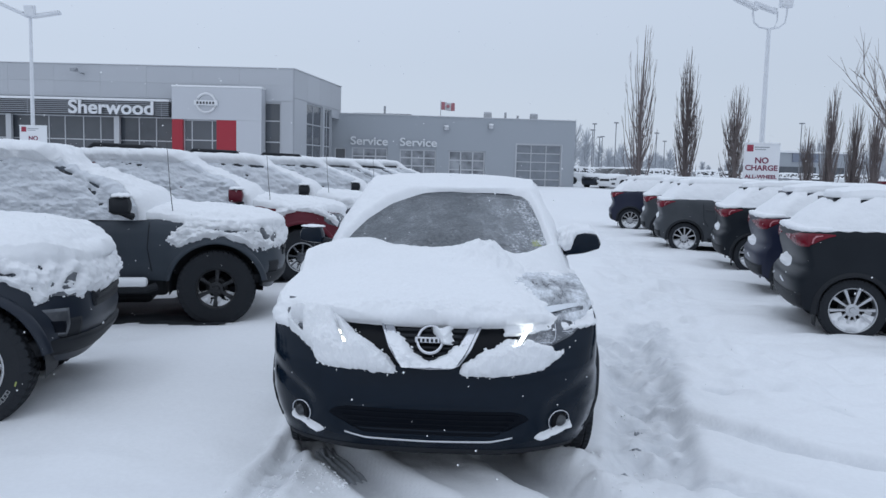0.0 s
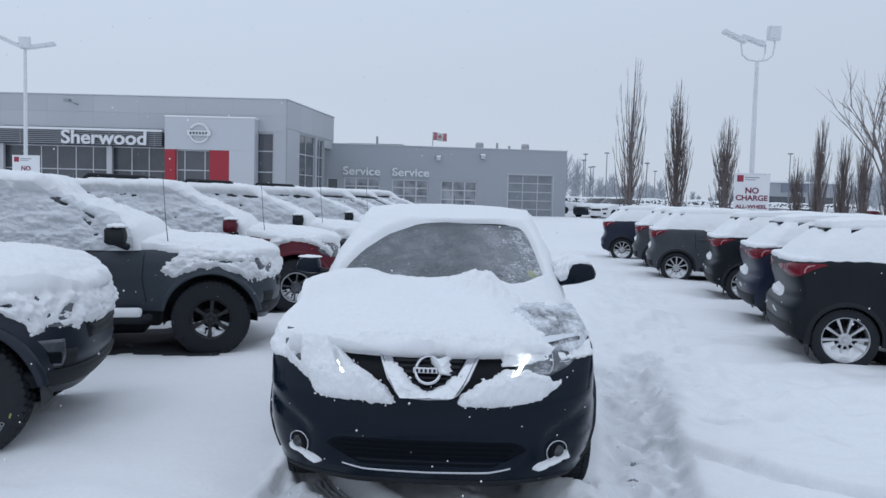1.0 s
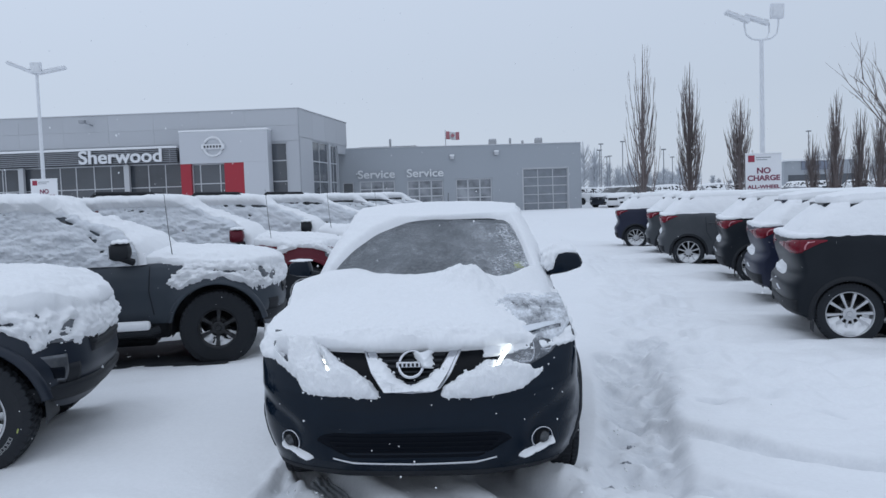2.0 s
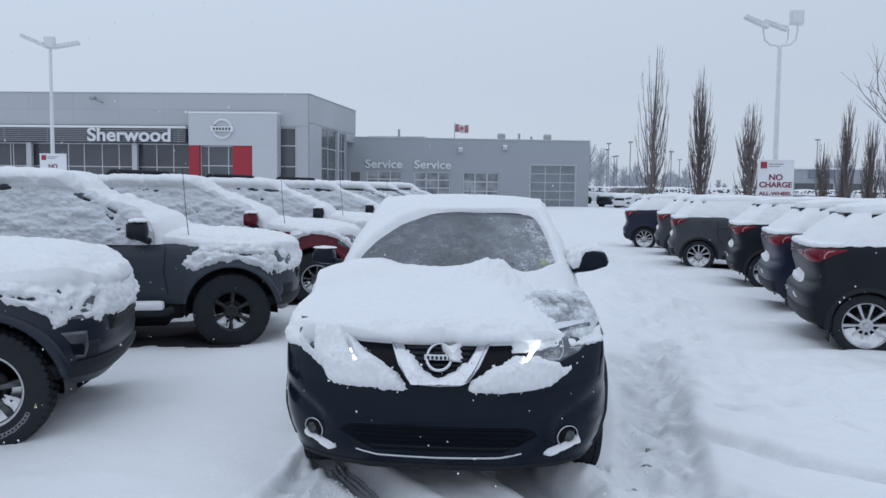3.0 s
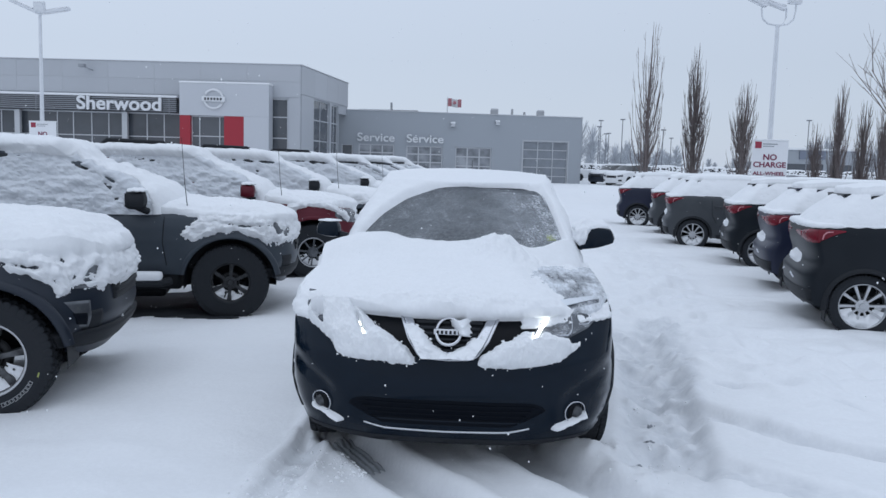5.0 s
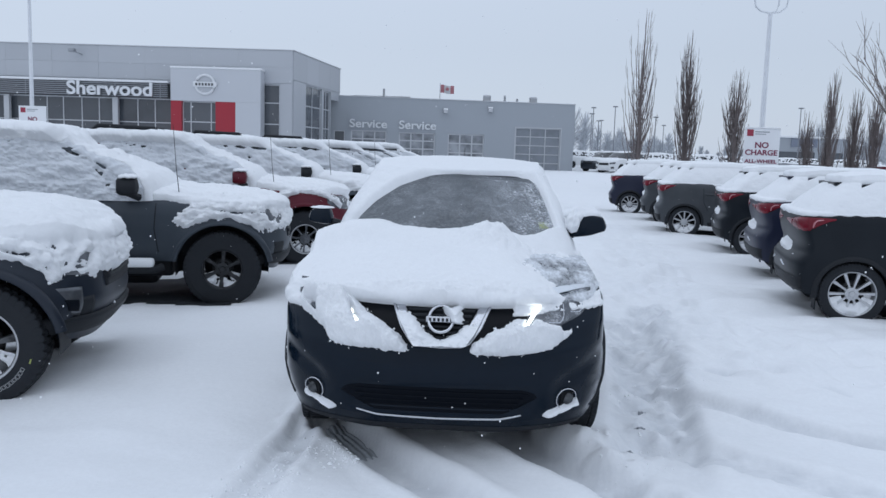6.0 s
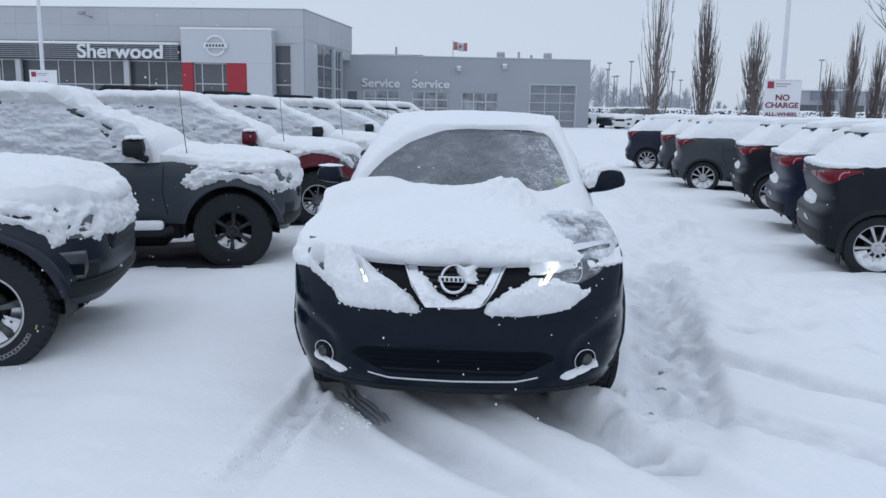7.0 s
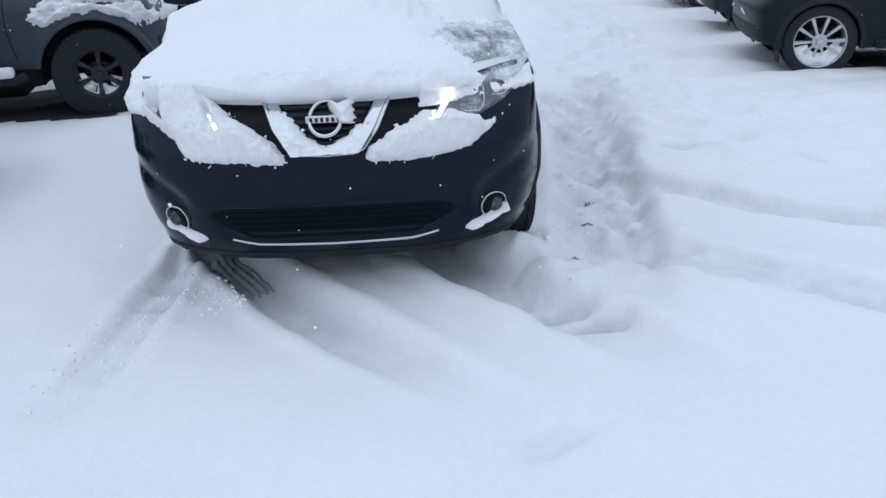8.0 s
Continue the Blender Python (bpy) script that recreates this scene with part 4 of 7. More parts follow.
def build_shell(car, shell, paint, trim, fine=1.0):
    """Body, cabin, floor pan and the liners of the arches."""
    s = shell.s
    n = int(170 * fine)
    low = np.concatenate([loop(shell.lower(n, int(24 * fine))), shell.deck_rings(n, 16)], 0)
    body = child("body", raw_mesh("body", low, grid_faces(low.shape[0], low.shape[1], True), paint), car)
    n = int(110 * fine)
    cab = np.concatenate([loop(shell.cabin(n, 14)), shell.roof_rings(n, 14)], 0)
    child("cabin", raw_mesh("cabin", cab, grid_faces(cab.shape[0], cab.shape[1], True), paint), car)
    bm = bmesh.new()
    wx = s["wheels"]
    z0, z1 = s["sill"] + 0.02, s["sill"] + 0.16
    wi = s["half_width"] - 0.34
    add_box(bm, (0.15, -wi, z0), (s["length"] - 0.2, wi, z1 + 0.2), 0.05)
    add_box(bm, (wx[0] + s["arch"] + 0.02, -s["half_width"] * 0.93, z0), (wx[1] - s["arch"] - 0.02, s["half_width"] * 0.93, z1), 0.02)
    # frame and tank blocks, added to keep the gap under the truck dark
    if s["sill"] > 0.4:
        add_box(bm, (wx[0] + 0.55, -0.62, s["sill"] - 0.21), (wx[1] - 0.3, 0.62, s["sill"] + 0.01), 0.04)
        add_box(bm, (wx[0] + 0.75, -0.45, s["sill"] - 0.33), (wx[1] - 0.5, 0.40, s["sill"] - 0.2), 0.05)
    part("floor_pan", bm, m_plastic, car)
    for xc in wx:
        for sd in (1, -1):
            a = np.linspace(-0.15, np.pi + 0.15, 26)[None, :]
            yy = np.array([s["half_width"] * 0.97, s["half_width"] - 0.36, s["half_width"] - 0.36])[:, None]
            rr = np.array([s["arch"] - 0.006, s["arch"] - 0.006, 0.02])[:, None]
            P = np.stack([xc + rr * np.cos(a), sd * yy + 0 * a, s["radius"] + rr * np.sin(a)], -1)
            child("arch_liner", raw_mesh("arch_liner", P, grid_faces(3, 26), m_plastic), car)
            if trim:
                low_a = math.asin(max(-0.3, min(0.6, (s["sill"] - s["radius"]) / s["arch"])))
                a = np.linspace(low_a, np.pi - low_a, 30)
                rows = []
                for dr, dy in ((-0.012, -0.03), (-0.012, 0.010), (0.008, 0.013), (0.04, 0.006), (0.05, -0.03)):
                    r = s["arch"] + dr
                    x, z = xc + r * np.cos(a), s["radius"] + r * np.sin(a)
                    keep = shell.side(x, np.maximum(z, s["sill"]))[:, 1]
                    rows.append(np.stack([x, sd * (keep + dy), z], -1))
                P = np.array(rows)
                child("arch_trim", raw_mesh("arch_trim", P, grid_faces(5, 30), trim), car, "black plastic arch trim")
    return body


def side_window(shell, car, pts_low, pts_top, mat=None, name="side_window"):
    for mirror in (False, True):
        plate(name, shell.cabin_side, pts_low, pts_top, mat or m_glass, car, 0.004, 16, 6, "", (0, 1, 0), mirror)


def seam(shell, car, pts, wide=0.006, mirror=False):
    """A door gap: a thin dark line down the side."""
    a = [(x - wide, z) for x, z in pts]
    b = [(x + wide, z) for x, z in pts]
    plate("door_gap", shell.side, a, b, m_plastic, car, 0.0015, 14, 2, "", (0, 1, 0), mirror)


def mirror_part(car, x, y, z, paint, sd, size=(0.11, 0.10, 0.075), boxy=0.45, reach=0.01, rake=0.0):
    """Door mirror > housing, glass; it stands out from the side."""
    bm = bmesh.new()
    bmesh.ops.create_icosphere(bm, subdivisions=4, radius=1)
    for v in bm.verts:
        c = v.co
        k = max(abs(c.x), abs(c.y), abs(c.z))
        c = c.lerp(c / k, boxy)
        v.co = Vector((max(c.x, -1.0) * size[0] * (1.0 if c.x < 0 else 0.35), c.y * size[1] * (1 - 0.12 * c.z), c.z * size[2] * (1.0 - 0.18 * c.y * sd)))
        if c.z < 0:
            # the underside runs down towards the door
            v.co.y += sd * rake * 1.2 * c.z * (-c.y * sd > 0) * -c.y * sd
            v.co.z += rake * 0.5 * c.y * sd * -c.z
    ob = part("door_mirror", bm, paint, car, smooth=True)
    ob.matrix_basis = pose(x, y, z)
    bm = bmesh.new()
    add_tube(bm, [(0.0, -sd * size[1] * 0.7, -size[2] * 0.7), (reach, -sd * (size[1] + 0.10), -size[2] * 1.3)], (0.03, 0.04), 8)
    part("stalk", bm, m_plastic, ob)
    part("mirror_glass", box((size[0] * 0.30, -size[1] * 0.8, -size[2] * 0.7), (size[0] * 0.36, size[1] * 0.8, size[2] * 0.7), 0.003), m_chrome, ob)
    return ob


def outward(P, N):
    c = P.reshape(-1, 3).mean(0)
    c[2] -= 0.3
    return N if ((P - c) * N).sum(-1).mean() > 0 else -N


def snow_grids(shell, fine, rules, seed):
    """Thickness rules for the four surfaces, each a function of (points, normals, noise)."""
    out = []
    na, nb = int(260 * fine), int(200 * fine)
    low, deck = loop(shell.lower(na, int(46 * fine))), shell.deck_rings(na, int(60 * fine))
    cab, roof = loop(shell.cabin(nb, int(56 * fine))), shell.roof_rings(nb, int(46 * fine))
    for key, P, over, Q in (("lower", low, "deck", deck), ("cabin", cab, "roof", roof)):
        A = np.concatenate([P, Q], 0)
        W3 = np.concatenate([A[:, -2:], A, A[:, :2]], 1)
        N = normals(W3)[:, 2:-2]
        if N[-4:, :, 2].mean() < 0:
            N = -N
        N[-3:] = np.array([0, 0, 1.0])
        n = fbm(A * 6.5 + seed, 4)
        r = P.shape[0]
        T = np.full(A.shape[:2], -0.02)
        if key in rules:
            T[:r] = rules[key](P, N[:r], n[:r])
        if over in rules:
            T[r:] = rules[over](Q, N[r:], n[r:])
        # blend across the shoulder
        for k in range(4):
            T[r - 3:r + 3] = (T[r - 4:r + 2] + 2 * T[r - 3:r + 3] + T[r - 2:r + 4]) / 4
        out.append((A, N, T, True))
    return out


def clump_ball():
    bm = bmesh.new()
    bmesh.ops.create_icosphere(bm, subdivisions=2, radius=1)
    v, f = np.array([tuple(q.co) for q in bm.verts]), [tuple(q.index for q in p.verts) for p in bm.faces]
    bm.free()
    return v, f


BALL_V, BALL_F = clump_ball()


def snow_clumps(grids, verts, faces, count, size, seed, where):
    """Crumbs and lumps of snow along the broken edges of a cover."""
    pts = []
    for P, N, T, wrap in grids:
        m = (T > -0.003) & (T < 0.022) & where(P)
        pts.append(np.concatenate([P[m], N[m]], -1))
    pts = np.concatenate(pts)
    rnd = np.random.RandomState(int(seed * 31) + 5)
    if not len(pts):
        return verts, faces
    V, F, start = [verts], list(faces), len(verts)
    for k in rnd.randint(0, len(pts), count):
        r = size[0] + (size[1] - size[0]) * rnd.rand() ** 2.2
        c = pts[k, :3] - pts[k, 3:] * r * 0.5 + rnd.normal(0, 0.007, 3)
        b = BALL_V * (1 + 0.55 * (fbm(BALL_V * 1.6 + rnd.rand(3) * 20, 2) - 0.5))[:, None] * r * rnd.uniform(0.6, 1.5, 3)
        V.append(b + c)
        F += [(start + p, start + q, start + s) for p, q, s in BALL_F]
        start += len(b)
    return np.concatenate(V), F


def add_snow(car, shell, fine, rules, seed, label="thick fresh snow", extra=(), crust=None, clumps=None):
    grids = snow_grids(shell, fine, rules, seed)
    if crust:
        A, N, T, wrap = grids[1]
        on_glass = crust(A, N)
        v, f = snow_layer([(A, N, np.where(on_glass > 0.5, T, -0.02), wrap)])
        child("window_crust", raw_mesh("window_crust", v, f, m_shaded_crust), car, "thin lumpy snow stuck to the side windows, shade in its grey")
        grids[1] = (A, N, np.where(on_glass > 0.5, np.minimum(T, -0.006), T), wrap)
    v, f = snow_layer(grids + list(extra))
    if clumps:
        v, f = snow_clumps([grids[0]] + list(extra), v, f, clumps[0], clumps[1], seed, clumps[2])
    return child("snow_cover", raw_mesh("snow_cover", v, f, m_snow), car, label)


# ---- pickups of the first row
def build_pickup(paint, place, label, seed, mirror_paint, rack=False, fine=1.0, marks=False, antenna=True, nose_snow=1.0, snow_fine=1.2, group="pickups in a row", wing_low=0.0, clumps=0, heap=0.0):
    car = thing("pickup_truck", label, "pickup truck", place, group)
    sh = Shell(PICKUP)
    build_shell(car, sh, paint, paint, fine)
    s = PICKUP
    # glass
    side_window(sh, car, [(1.78, 1.20), (2.46, 1.20)], [(2.22, 1.62), (2.46, 1.69)])
    side_window(sh, car, [(2.56, 1.20), (3.55, 1.20)], [(2.56, 1.77), (3.53, 1.75)])
    plate("windscreen", sh.screen, [(-0.72, 1.22), (0.72, 1.22)], [(-0.54, 1.66), (0.54, 1.66)], m_glass, car, 0.004, 20, 8)
    for mir in (False, True):
        for pts in ([(1.42, 0.60), (1.46, 0.85), (1.44, 1.13)], [(2.50, 0.58), (2.50, 1.13)], [(3.60, 0.75), (3.62, 1.15)]):
            seam(sh, car, pts, 0.006, mir)
        for hx in (2.28, 3.38):
            plate("door_handle", sh.side, [(hx, 1.02), (hx + 0.2, 1.02)], [(hx, 1.055), (hx + 0.2, 1.055)], m_plastic, car, 0.03, 8, 3, "", (0, 1, 0), mir)
        # headlight wraps round the corner
        sd = -1 if mir else 1
        plate("headlight", sh.front, [(sd * 0.50, 0.86), (sd * 0.66, 0.85), (sd * 0.80, 0.87), (sd * 0.895, 0.92)], [(sd * 0.46, 1.03), (sd * 0.66, 1.05), (sd * 0.80, 1.06), (sd * 0.88, 1.06)],
              m_lamp_lens, car, 0.008, 18, 6, "clear headlight lens")
        plate("fog_light", sh.front, [(sd * 0.58, 0.54), (sd * 0.74, 0.54)], [(sd * 0.60, 0.70), (sd * 0.76, 0.70)], m_plastic, car, 0.006, 8, 5)
        if marks:
            plate("bumper_insert", sh.front, [(sd * 0.70, 0.58), (sd * 0.80, 0.60)], [(sd * 0.70, 0.775), (sd * 0.862, 0.785)], m_insert, car, 0.014, 10, 8, "satin grey bumper insert")
            plate("fog_recess", sh.front, [(sd * 0.72, 0.615), (sd * 0.775, 0.625)], [(sd * 0.73, 0.69), (sd * 0.80, 0.70)], m_intake, car, 0.022, 8, 6, "dark fog light recess")
        # side step
        part("side_step", tube([(s["wheels"][0] + 0.62, sd * 0.95, 0.44), (s["wheels"][0] + 0.7, sd * 1.0, 0.42), (s["wheels"][1] - 0.7, sd * 1.0, 0.42), (s["wheels"][1] - 0.62, sd * 0.95, 0.44)], 0.045, 10), m_plastic, car, "black tubular side step")
        for i, wx in enumerate(s["wheels"]):
            build_wheel(car, wx, sd * 0.80, s["radius"], 0.27, STYLE_BRIGHT if marks else STYLE_ALLOY_TRUCK if mirror_paint is m_red else STYLE_TRUCK, spin=31 * i + 13 * seed, marks=marks and sd > 0)
        mirror_part(car, 1.74, sd * 1.12, 1.315, mirror_paint, sd, (0.160, 0.122, 0.100), 0.50, -0.13)
    plate("grille", sh.front, [(-0.44, 0.74), (0.44, 0.74)], [(-0.44, 1.02), (0.44, 1.02)], m_plastic, car, 0.008, 16, 8)
    for k in range(3):
        z = 0.79 + 0.085 * k
        plate("grille_bar", sh.front, [(-0.42, z), (0.42, z)], [(-0.42, z + 0.03), (0.42, z + 0.03)], m_chrome if k == 1 else m_plastic, car, 0.022, 16, 3)
    plate("bumper", sh.front, [(-0.86, 0.47), (-0.4, 0.46), (0.4, 0.46), (0.86, 0.47)], [(-0.88, 0.57), (-0.4, 0.57), (0.4, 0.57), (0.88, 0.57)], m_plastic, car, 0.03, 30, 5)
    if antenna:
        part("antenna", tube([(1.2, 0.78, 1.1), (1.24, 0.79, 1.5), (1.27, 0.80, 1.98)], (0.006, 0.004, 0.003), 6), m_black_metal, car)
    if rack:
        for sd in (1, -1):
            part("roof_rail", tube([(2.80, sd * 0.56, 1.84), (2.92, sd * 0.56, 1.97), (3.7, sd * 0.56, 1.99), (3.85, sd * 0.56, 1.86)], 0.032, 8), m_plastic, car, "black roof rail")

    def deck_rule(P, N, n):
        x, k = P[..., 0], np.abs(P[..., 1]) / 0.93
        t = 0.085 + 0.05 * (n - 0.5) + 0.025 * (fbm(P * 24 + seed, 3) - 0.5) - 0.055 * ease(0.72, 1.0, k)
        t = t + 0.03 * ease(1.0, 1.45, x) + heap * (1 - 0.6 * ease(0.75, 1.0, k)) * ease(0.0, 0.5, x)
        t = np.where((x > 1.48) & (x < 3.95), -0.02, t)
        return t

    def lower_rule(P, N, n):
        x, z = P[..., 0], P[..., 2]
        top = sh.top(x)
        a = np.hypot(x - s["wheels"][0], z - s["radius"])
        # on the shoulder, the wing over the wheel, and the face of the nose
        n2 = 0.62 * fbm(P * 11 + seed * 2.7, 3) + 0.38 * fbm(P * 27 + seed, 3)
        t = -0.05 + 0.085 * ease(top - 0.075, top, z) + 0.12 * (n2 - 0.5) - 0.07 * ease(1.15, 1.42, x)
        wing = ease(0.545 + wing_low, 0.60 + wing_low, a) * (1 - 0.55 * ease(0.70, 0.80, a)) * ease(0.80, 0.93, z) * ease(0.08, 0.3, x) * (1 - ease(1.12, 1.34, x))
        t = np.maximum(t, -0.045 + 0.095 * wing + 0.22 * (n2 - 0.46) * (wing > 0.02))
        face = (1 - ease(0.10, 0.42, x)) * ease(0.78, 0.92, z) * nose_snow
        t = np.maximum(t, -0.05 + 0.10 * face + 0.17 * (n2 - 0.45))
        # the lamp shows through, and a crack runs along the hood's edge
        lamp = np.exp(-((x - 0.15 + 0.25 * (z - 0.96)) / 0.020) ** 2 - ((z - 0.955) / 0.045) ** 4)
        crack = np.exp(-((z - top + 0.085 + 0.05 * (n - 0.5)) / 0.016) ** 2) * ease(0.38, 0.46, x) * (1 - ease(0.70, 0.95, x))
        t = t - (0.16 * lamp + 0.07 * crack) * (n2 > 0.36) * (nose_snow > 0.8)
        return np.where(x > 1.40, -0.02, t)

    def cabin_rule(P, N, n):
        x, y, z = P[..., 0], P[..., 1], P[..., 2]
        zlo = sh.top(x)
        v = (z - zlo) / (sh.cab_top(x) - zlo)
        n2 = fbm(P * np.array([9, 9, 15]) + seed * 1.9, 4)
        frost = 0.020 + 0.125 * (n2 - 0.42) + 0.012 * (1 - v)
        strip = ease(0.80, 0.86, v) * (1 - ease(0.93, 0.97, v)) * ease(0.40, 0.5, fbm(P * np.array([2.2, 2.2, 0.4]) + seed, 2))
        ahead = x - sh.cabin_ends(np.clip(v, 0, 1))[0]
        slit = np.exp(-((ahead - 0.36) / 0.05) ** 2) * ease(0.48, 0.60, v) * (1 - ease(0.84, 0.90, v)) * ease(0.36, 0.46, fbm(P * 7 + seed, 2))
        side = frost - (0.09 if not rack else 0.03) * strip - (0.0 if rack else 0.10) * slit
        edge = ease(0.30, 0.6, -N[..., 0])
        pillar = 0.10 * ease(0.86, 1.0, v)
        screen = 0.09 + 0.04 * (n - 0.5)
        return side * (1 - edge) + screen * edge + pillar * (1 - edge)

    def roof_rule(P, N, n):
        return 0.115 + 0.05 * (n - 0.5)

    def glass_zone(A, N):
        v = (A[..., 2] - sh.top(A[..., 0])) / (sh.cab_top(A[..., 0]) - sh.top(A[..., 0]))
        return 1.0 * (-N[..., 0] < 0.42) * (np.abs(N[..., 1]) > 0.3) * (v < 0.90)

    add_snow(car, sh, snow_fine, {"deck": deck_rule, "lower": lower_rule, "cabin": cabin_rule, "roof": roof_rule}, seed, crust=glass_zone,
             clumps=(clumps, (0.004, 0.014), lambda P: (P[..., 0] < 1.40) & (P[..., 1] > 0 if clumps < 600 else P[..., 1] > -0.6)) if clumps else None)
    for sd in (1, -1):
        bm = bmesh.new()
        bmesh.ops.create_icosphere(bm, subdivisions=3, radius=1)
        for v in bm.verts:
            v.co = Vector((v.co.x * 0.105, v.co.y * 0.115, max(v.co.z, -0.25) * 0.032 + 0.006 * math.sin(v.co.x * 9 + v.co.y * 7)))
        ob = part("mirror_snow", bm, m_snow, car, smooth=True)
        ob.matrix_basis = pose(1.68, sd * 1.12, 1.412)
    bm = bmesh.new()
    add_box(bm, (s["wheels"][0] + 0.70, 0.935, 0.445), (s["wheels"][1] - 0.72, 1.055, 0.545), 0.038)
    part("step_snow", bm, m_snow, car, smooth=True)
    return car


# ---- parked crossovers seen from behind
def build_crossover(paint, place, label, seed, fine=0.8, group="crossovers in a row"):
    car = thing("crossover", label, "car", place, group)
    sh = Shell(PARKED_CAR)
    s = PARKED_CAR
    build_shell(car, sh, paint, m_plastic, fine)
    side_window(sh, car, [(1.50, 1.12), (2.32, 1.15)], [(1.96, 1.48), (2.32, 1.51)])
    side_window(sh, car, [(2.40, 1.15), (3.20, 1.19)], [(2.40, 1.51), (3.16, 1.50)])
    side_window(sh, car, [(3.28, 1.21), (3.72, 1.26)], [(3.24, 1.49), (3.62, 1.44)])
    plate("rear_window", lambda y, z: sh.screen(y, z, True), [(-0.60, 1.23), (0.60, 1.23)], [(-0.48, 1.47), (0.48, 1.47)], m_glass, car, 0.004, 18, 7, "", (1, 0, 0))
    plate("windscreen", sh.screen, [(-0.70, 1.15), (0.70, 1.15)], [(-0.50, 1.50), (0.50, 1.50)], m_glass, car, 0.004, 18, 7)
    for mir in (False, True):
        sd = -1 if mir else 1
        for pts in ([(1.36, 0.35), (1.40, 0.7), (1.38, 1.0)], [(2.36, 0.32), (2.36, 1.10)], [(3.14, 0.62), (3.24, 0.8), (3.26, 1.14)]):
            seam(sh, car, pts, 0.006, mir)
        for hx in (2.14, 3.02):
            plate("door_handle", sh.side, [(hx, 0.98), (hx + 0.19, 0.985)], [(hx, 1.01), (hx + 0.19, 1.015)], paint, car, 0.03, 8, 3, "", (0, 1, 0), mir)
        # lens on the flank, drawn out to a point, and round the corner, with a pale light guide in it
        tail = plate("tail_light", sh.side, [(3.87, 1.160), (3.94, 1.140), (4.02, 1.105), (4.09, 1.065), (4.16, 1.035)], [(3.87, 1.172), (3.94, 1.176), (4.02, 1.178), (4.09, 1.178), (4.16, 1.176)], m_tail, car, 0.012, 18, 6, "red tail light", (0, 1, 0), mir)
        plate("light_guide", sh.side, [(4.00, 1.150), (4.06, 1.140), (4.09, 1.115), (4.10, 1.07)], [(4.00, 1.159), (4.07, 1.152), (4.105, 1.120), (4.115, 1.07)], m_tail_strip, tail, 0.015, 14, 3, "pale curved light guide", (0, 1, 0), mir)
        plate("tail_light", sh.rear, [(sd * 0.905, 1.035), (sd * 0.86, 1.025), (sd * 0.72, 1.03), (sd * 0.52, 1.07)], [(sd * 0.895, 1.176), (sd * 0.86, 1.176), (sd * 0.72, 1.174), (sd * 0.52, 1.14)], m_tail, car, 0.012, 14, 5, "red tail light", (1, 0, 0))
        plate("tail_light", sh.rear, [(sd * 0.515, 1.072), (sd * 0.34, 1.09), (sd * 0.18, 1.115)], [(sd * 0.515, 1.141), (sd * 0.34, 1.137), (sd * 0.18, 1.128)], m_tail, car, 0.012, 10, 4, "red tail light", (1, 0, 0))
        plate("reflector", sh.rear, [(sd * 0.26, 0.61), (sd * 0.44, 0.578)], [(sd * 0.26, 0.630), (sd * 0.44, 0.584)], m_white_strip, car, 0.012, 8, 3, "pale slanted reflector strip", (1, 0, 0))
        plate("sill_trim", sh.side, [(1.32, 0.275), (3.12, 0.275)], [(1.30, 0.36), (3.14, 0.36)], m_plastic, car, 0.02, 16, 4, "black lower trim", (0, 1, 0), mir)
        part("mud_flap", box((s["wheels"][1] + 0.36, sd * 0.72 - 0.10, 0.13), (s["wheels"][1] + 0.372, sd * 0.72 + 0.10, 0.40), 0.004), m_plastic, car)
        for i, wx in enumerate(s["wheels"]):
            build_wheel(car, wx, sd * 0.785, s["radius"], 0.225, STYLE_ALLOY, spin=17 * i + 29 * seed)
        mirror_part(car, 1.62, sd * 1.0, 1.18, paint, sd)
    plate("bumper", sh.rear, [(-0.84, 0.36), (0.84, 0.36)], [(-0.87, 0.50), (0.87, 0.50)], m_plastic, car, 0.012, 22, 5, "black plastic rear bumper", (1, 0, 0))
    plate("roof_spoiler", sh.roof_tail, [(-0.5, 0.0), (0.5, 0.0)], [(-0.46, 0.14), (0.46, 0.14)], paint, car, 0.02, 14, 4, "", (0, 0, 1))

    def deck_rule(P, N, n):
        x, k = P[..., 0], np.abs(P[..., 1]) / 0.9
        t = 0.075 + 0.04 * (n - 0.5) - 0.05 * ease(0.7, 1.0, k)
        t = np.where((x > 1.3) & (x < 3.9), 0.012, t)
        t = np.where(x > 3.9, 0.035 + 0.03 * (n - 0.5), t)
        return t

    def lower_rule(P, N, n):
        x, z = P[..., 0], P[..., 2]
        top = sh.top(x)
        n2 = fbm(P * 10 + seed * 2.7, 3)
        t = -0.04 + 0.055 * ease(top - 0.035, top, z) + 0.05 * (n2 - 0.5)
        side = np.abs(P[..., 1])
        ledge = (1 - ease(0.20, 0.46, side)) * (x > 4.10) * ease(0.725, 0.75, z) * (1 - ease(0.84 - 0.10 * side, 0.96 - 0.18 * side, z))
        t = np.maximum(t, -0.05 + 0.105 * ledge + 0.04 * (n2 - 0.5))
        # further forward it hangs lower over the doors
        low = 0.075 + 0.10 * (fbm(P * np.array([3.0, 3.0, 0.1]) + seed * 5.1, 3) - 0.5)
        hang = (1 - ease(2.95, 3.12, x)) * ease(1.30, 1.45, x) * ease(top - low - 0.02, top - low + 0.012, z)
        return np.maximum(t, -0.03 + 0.055 * hang + 0.03 * (n2 - 0.5))

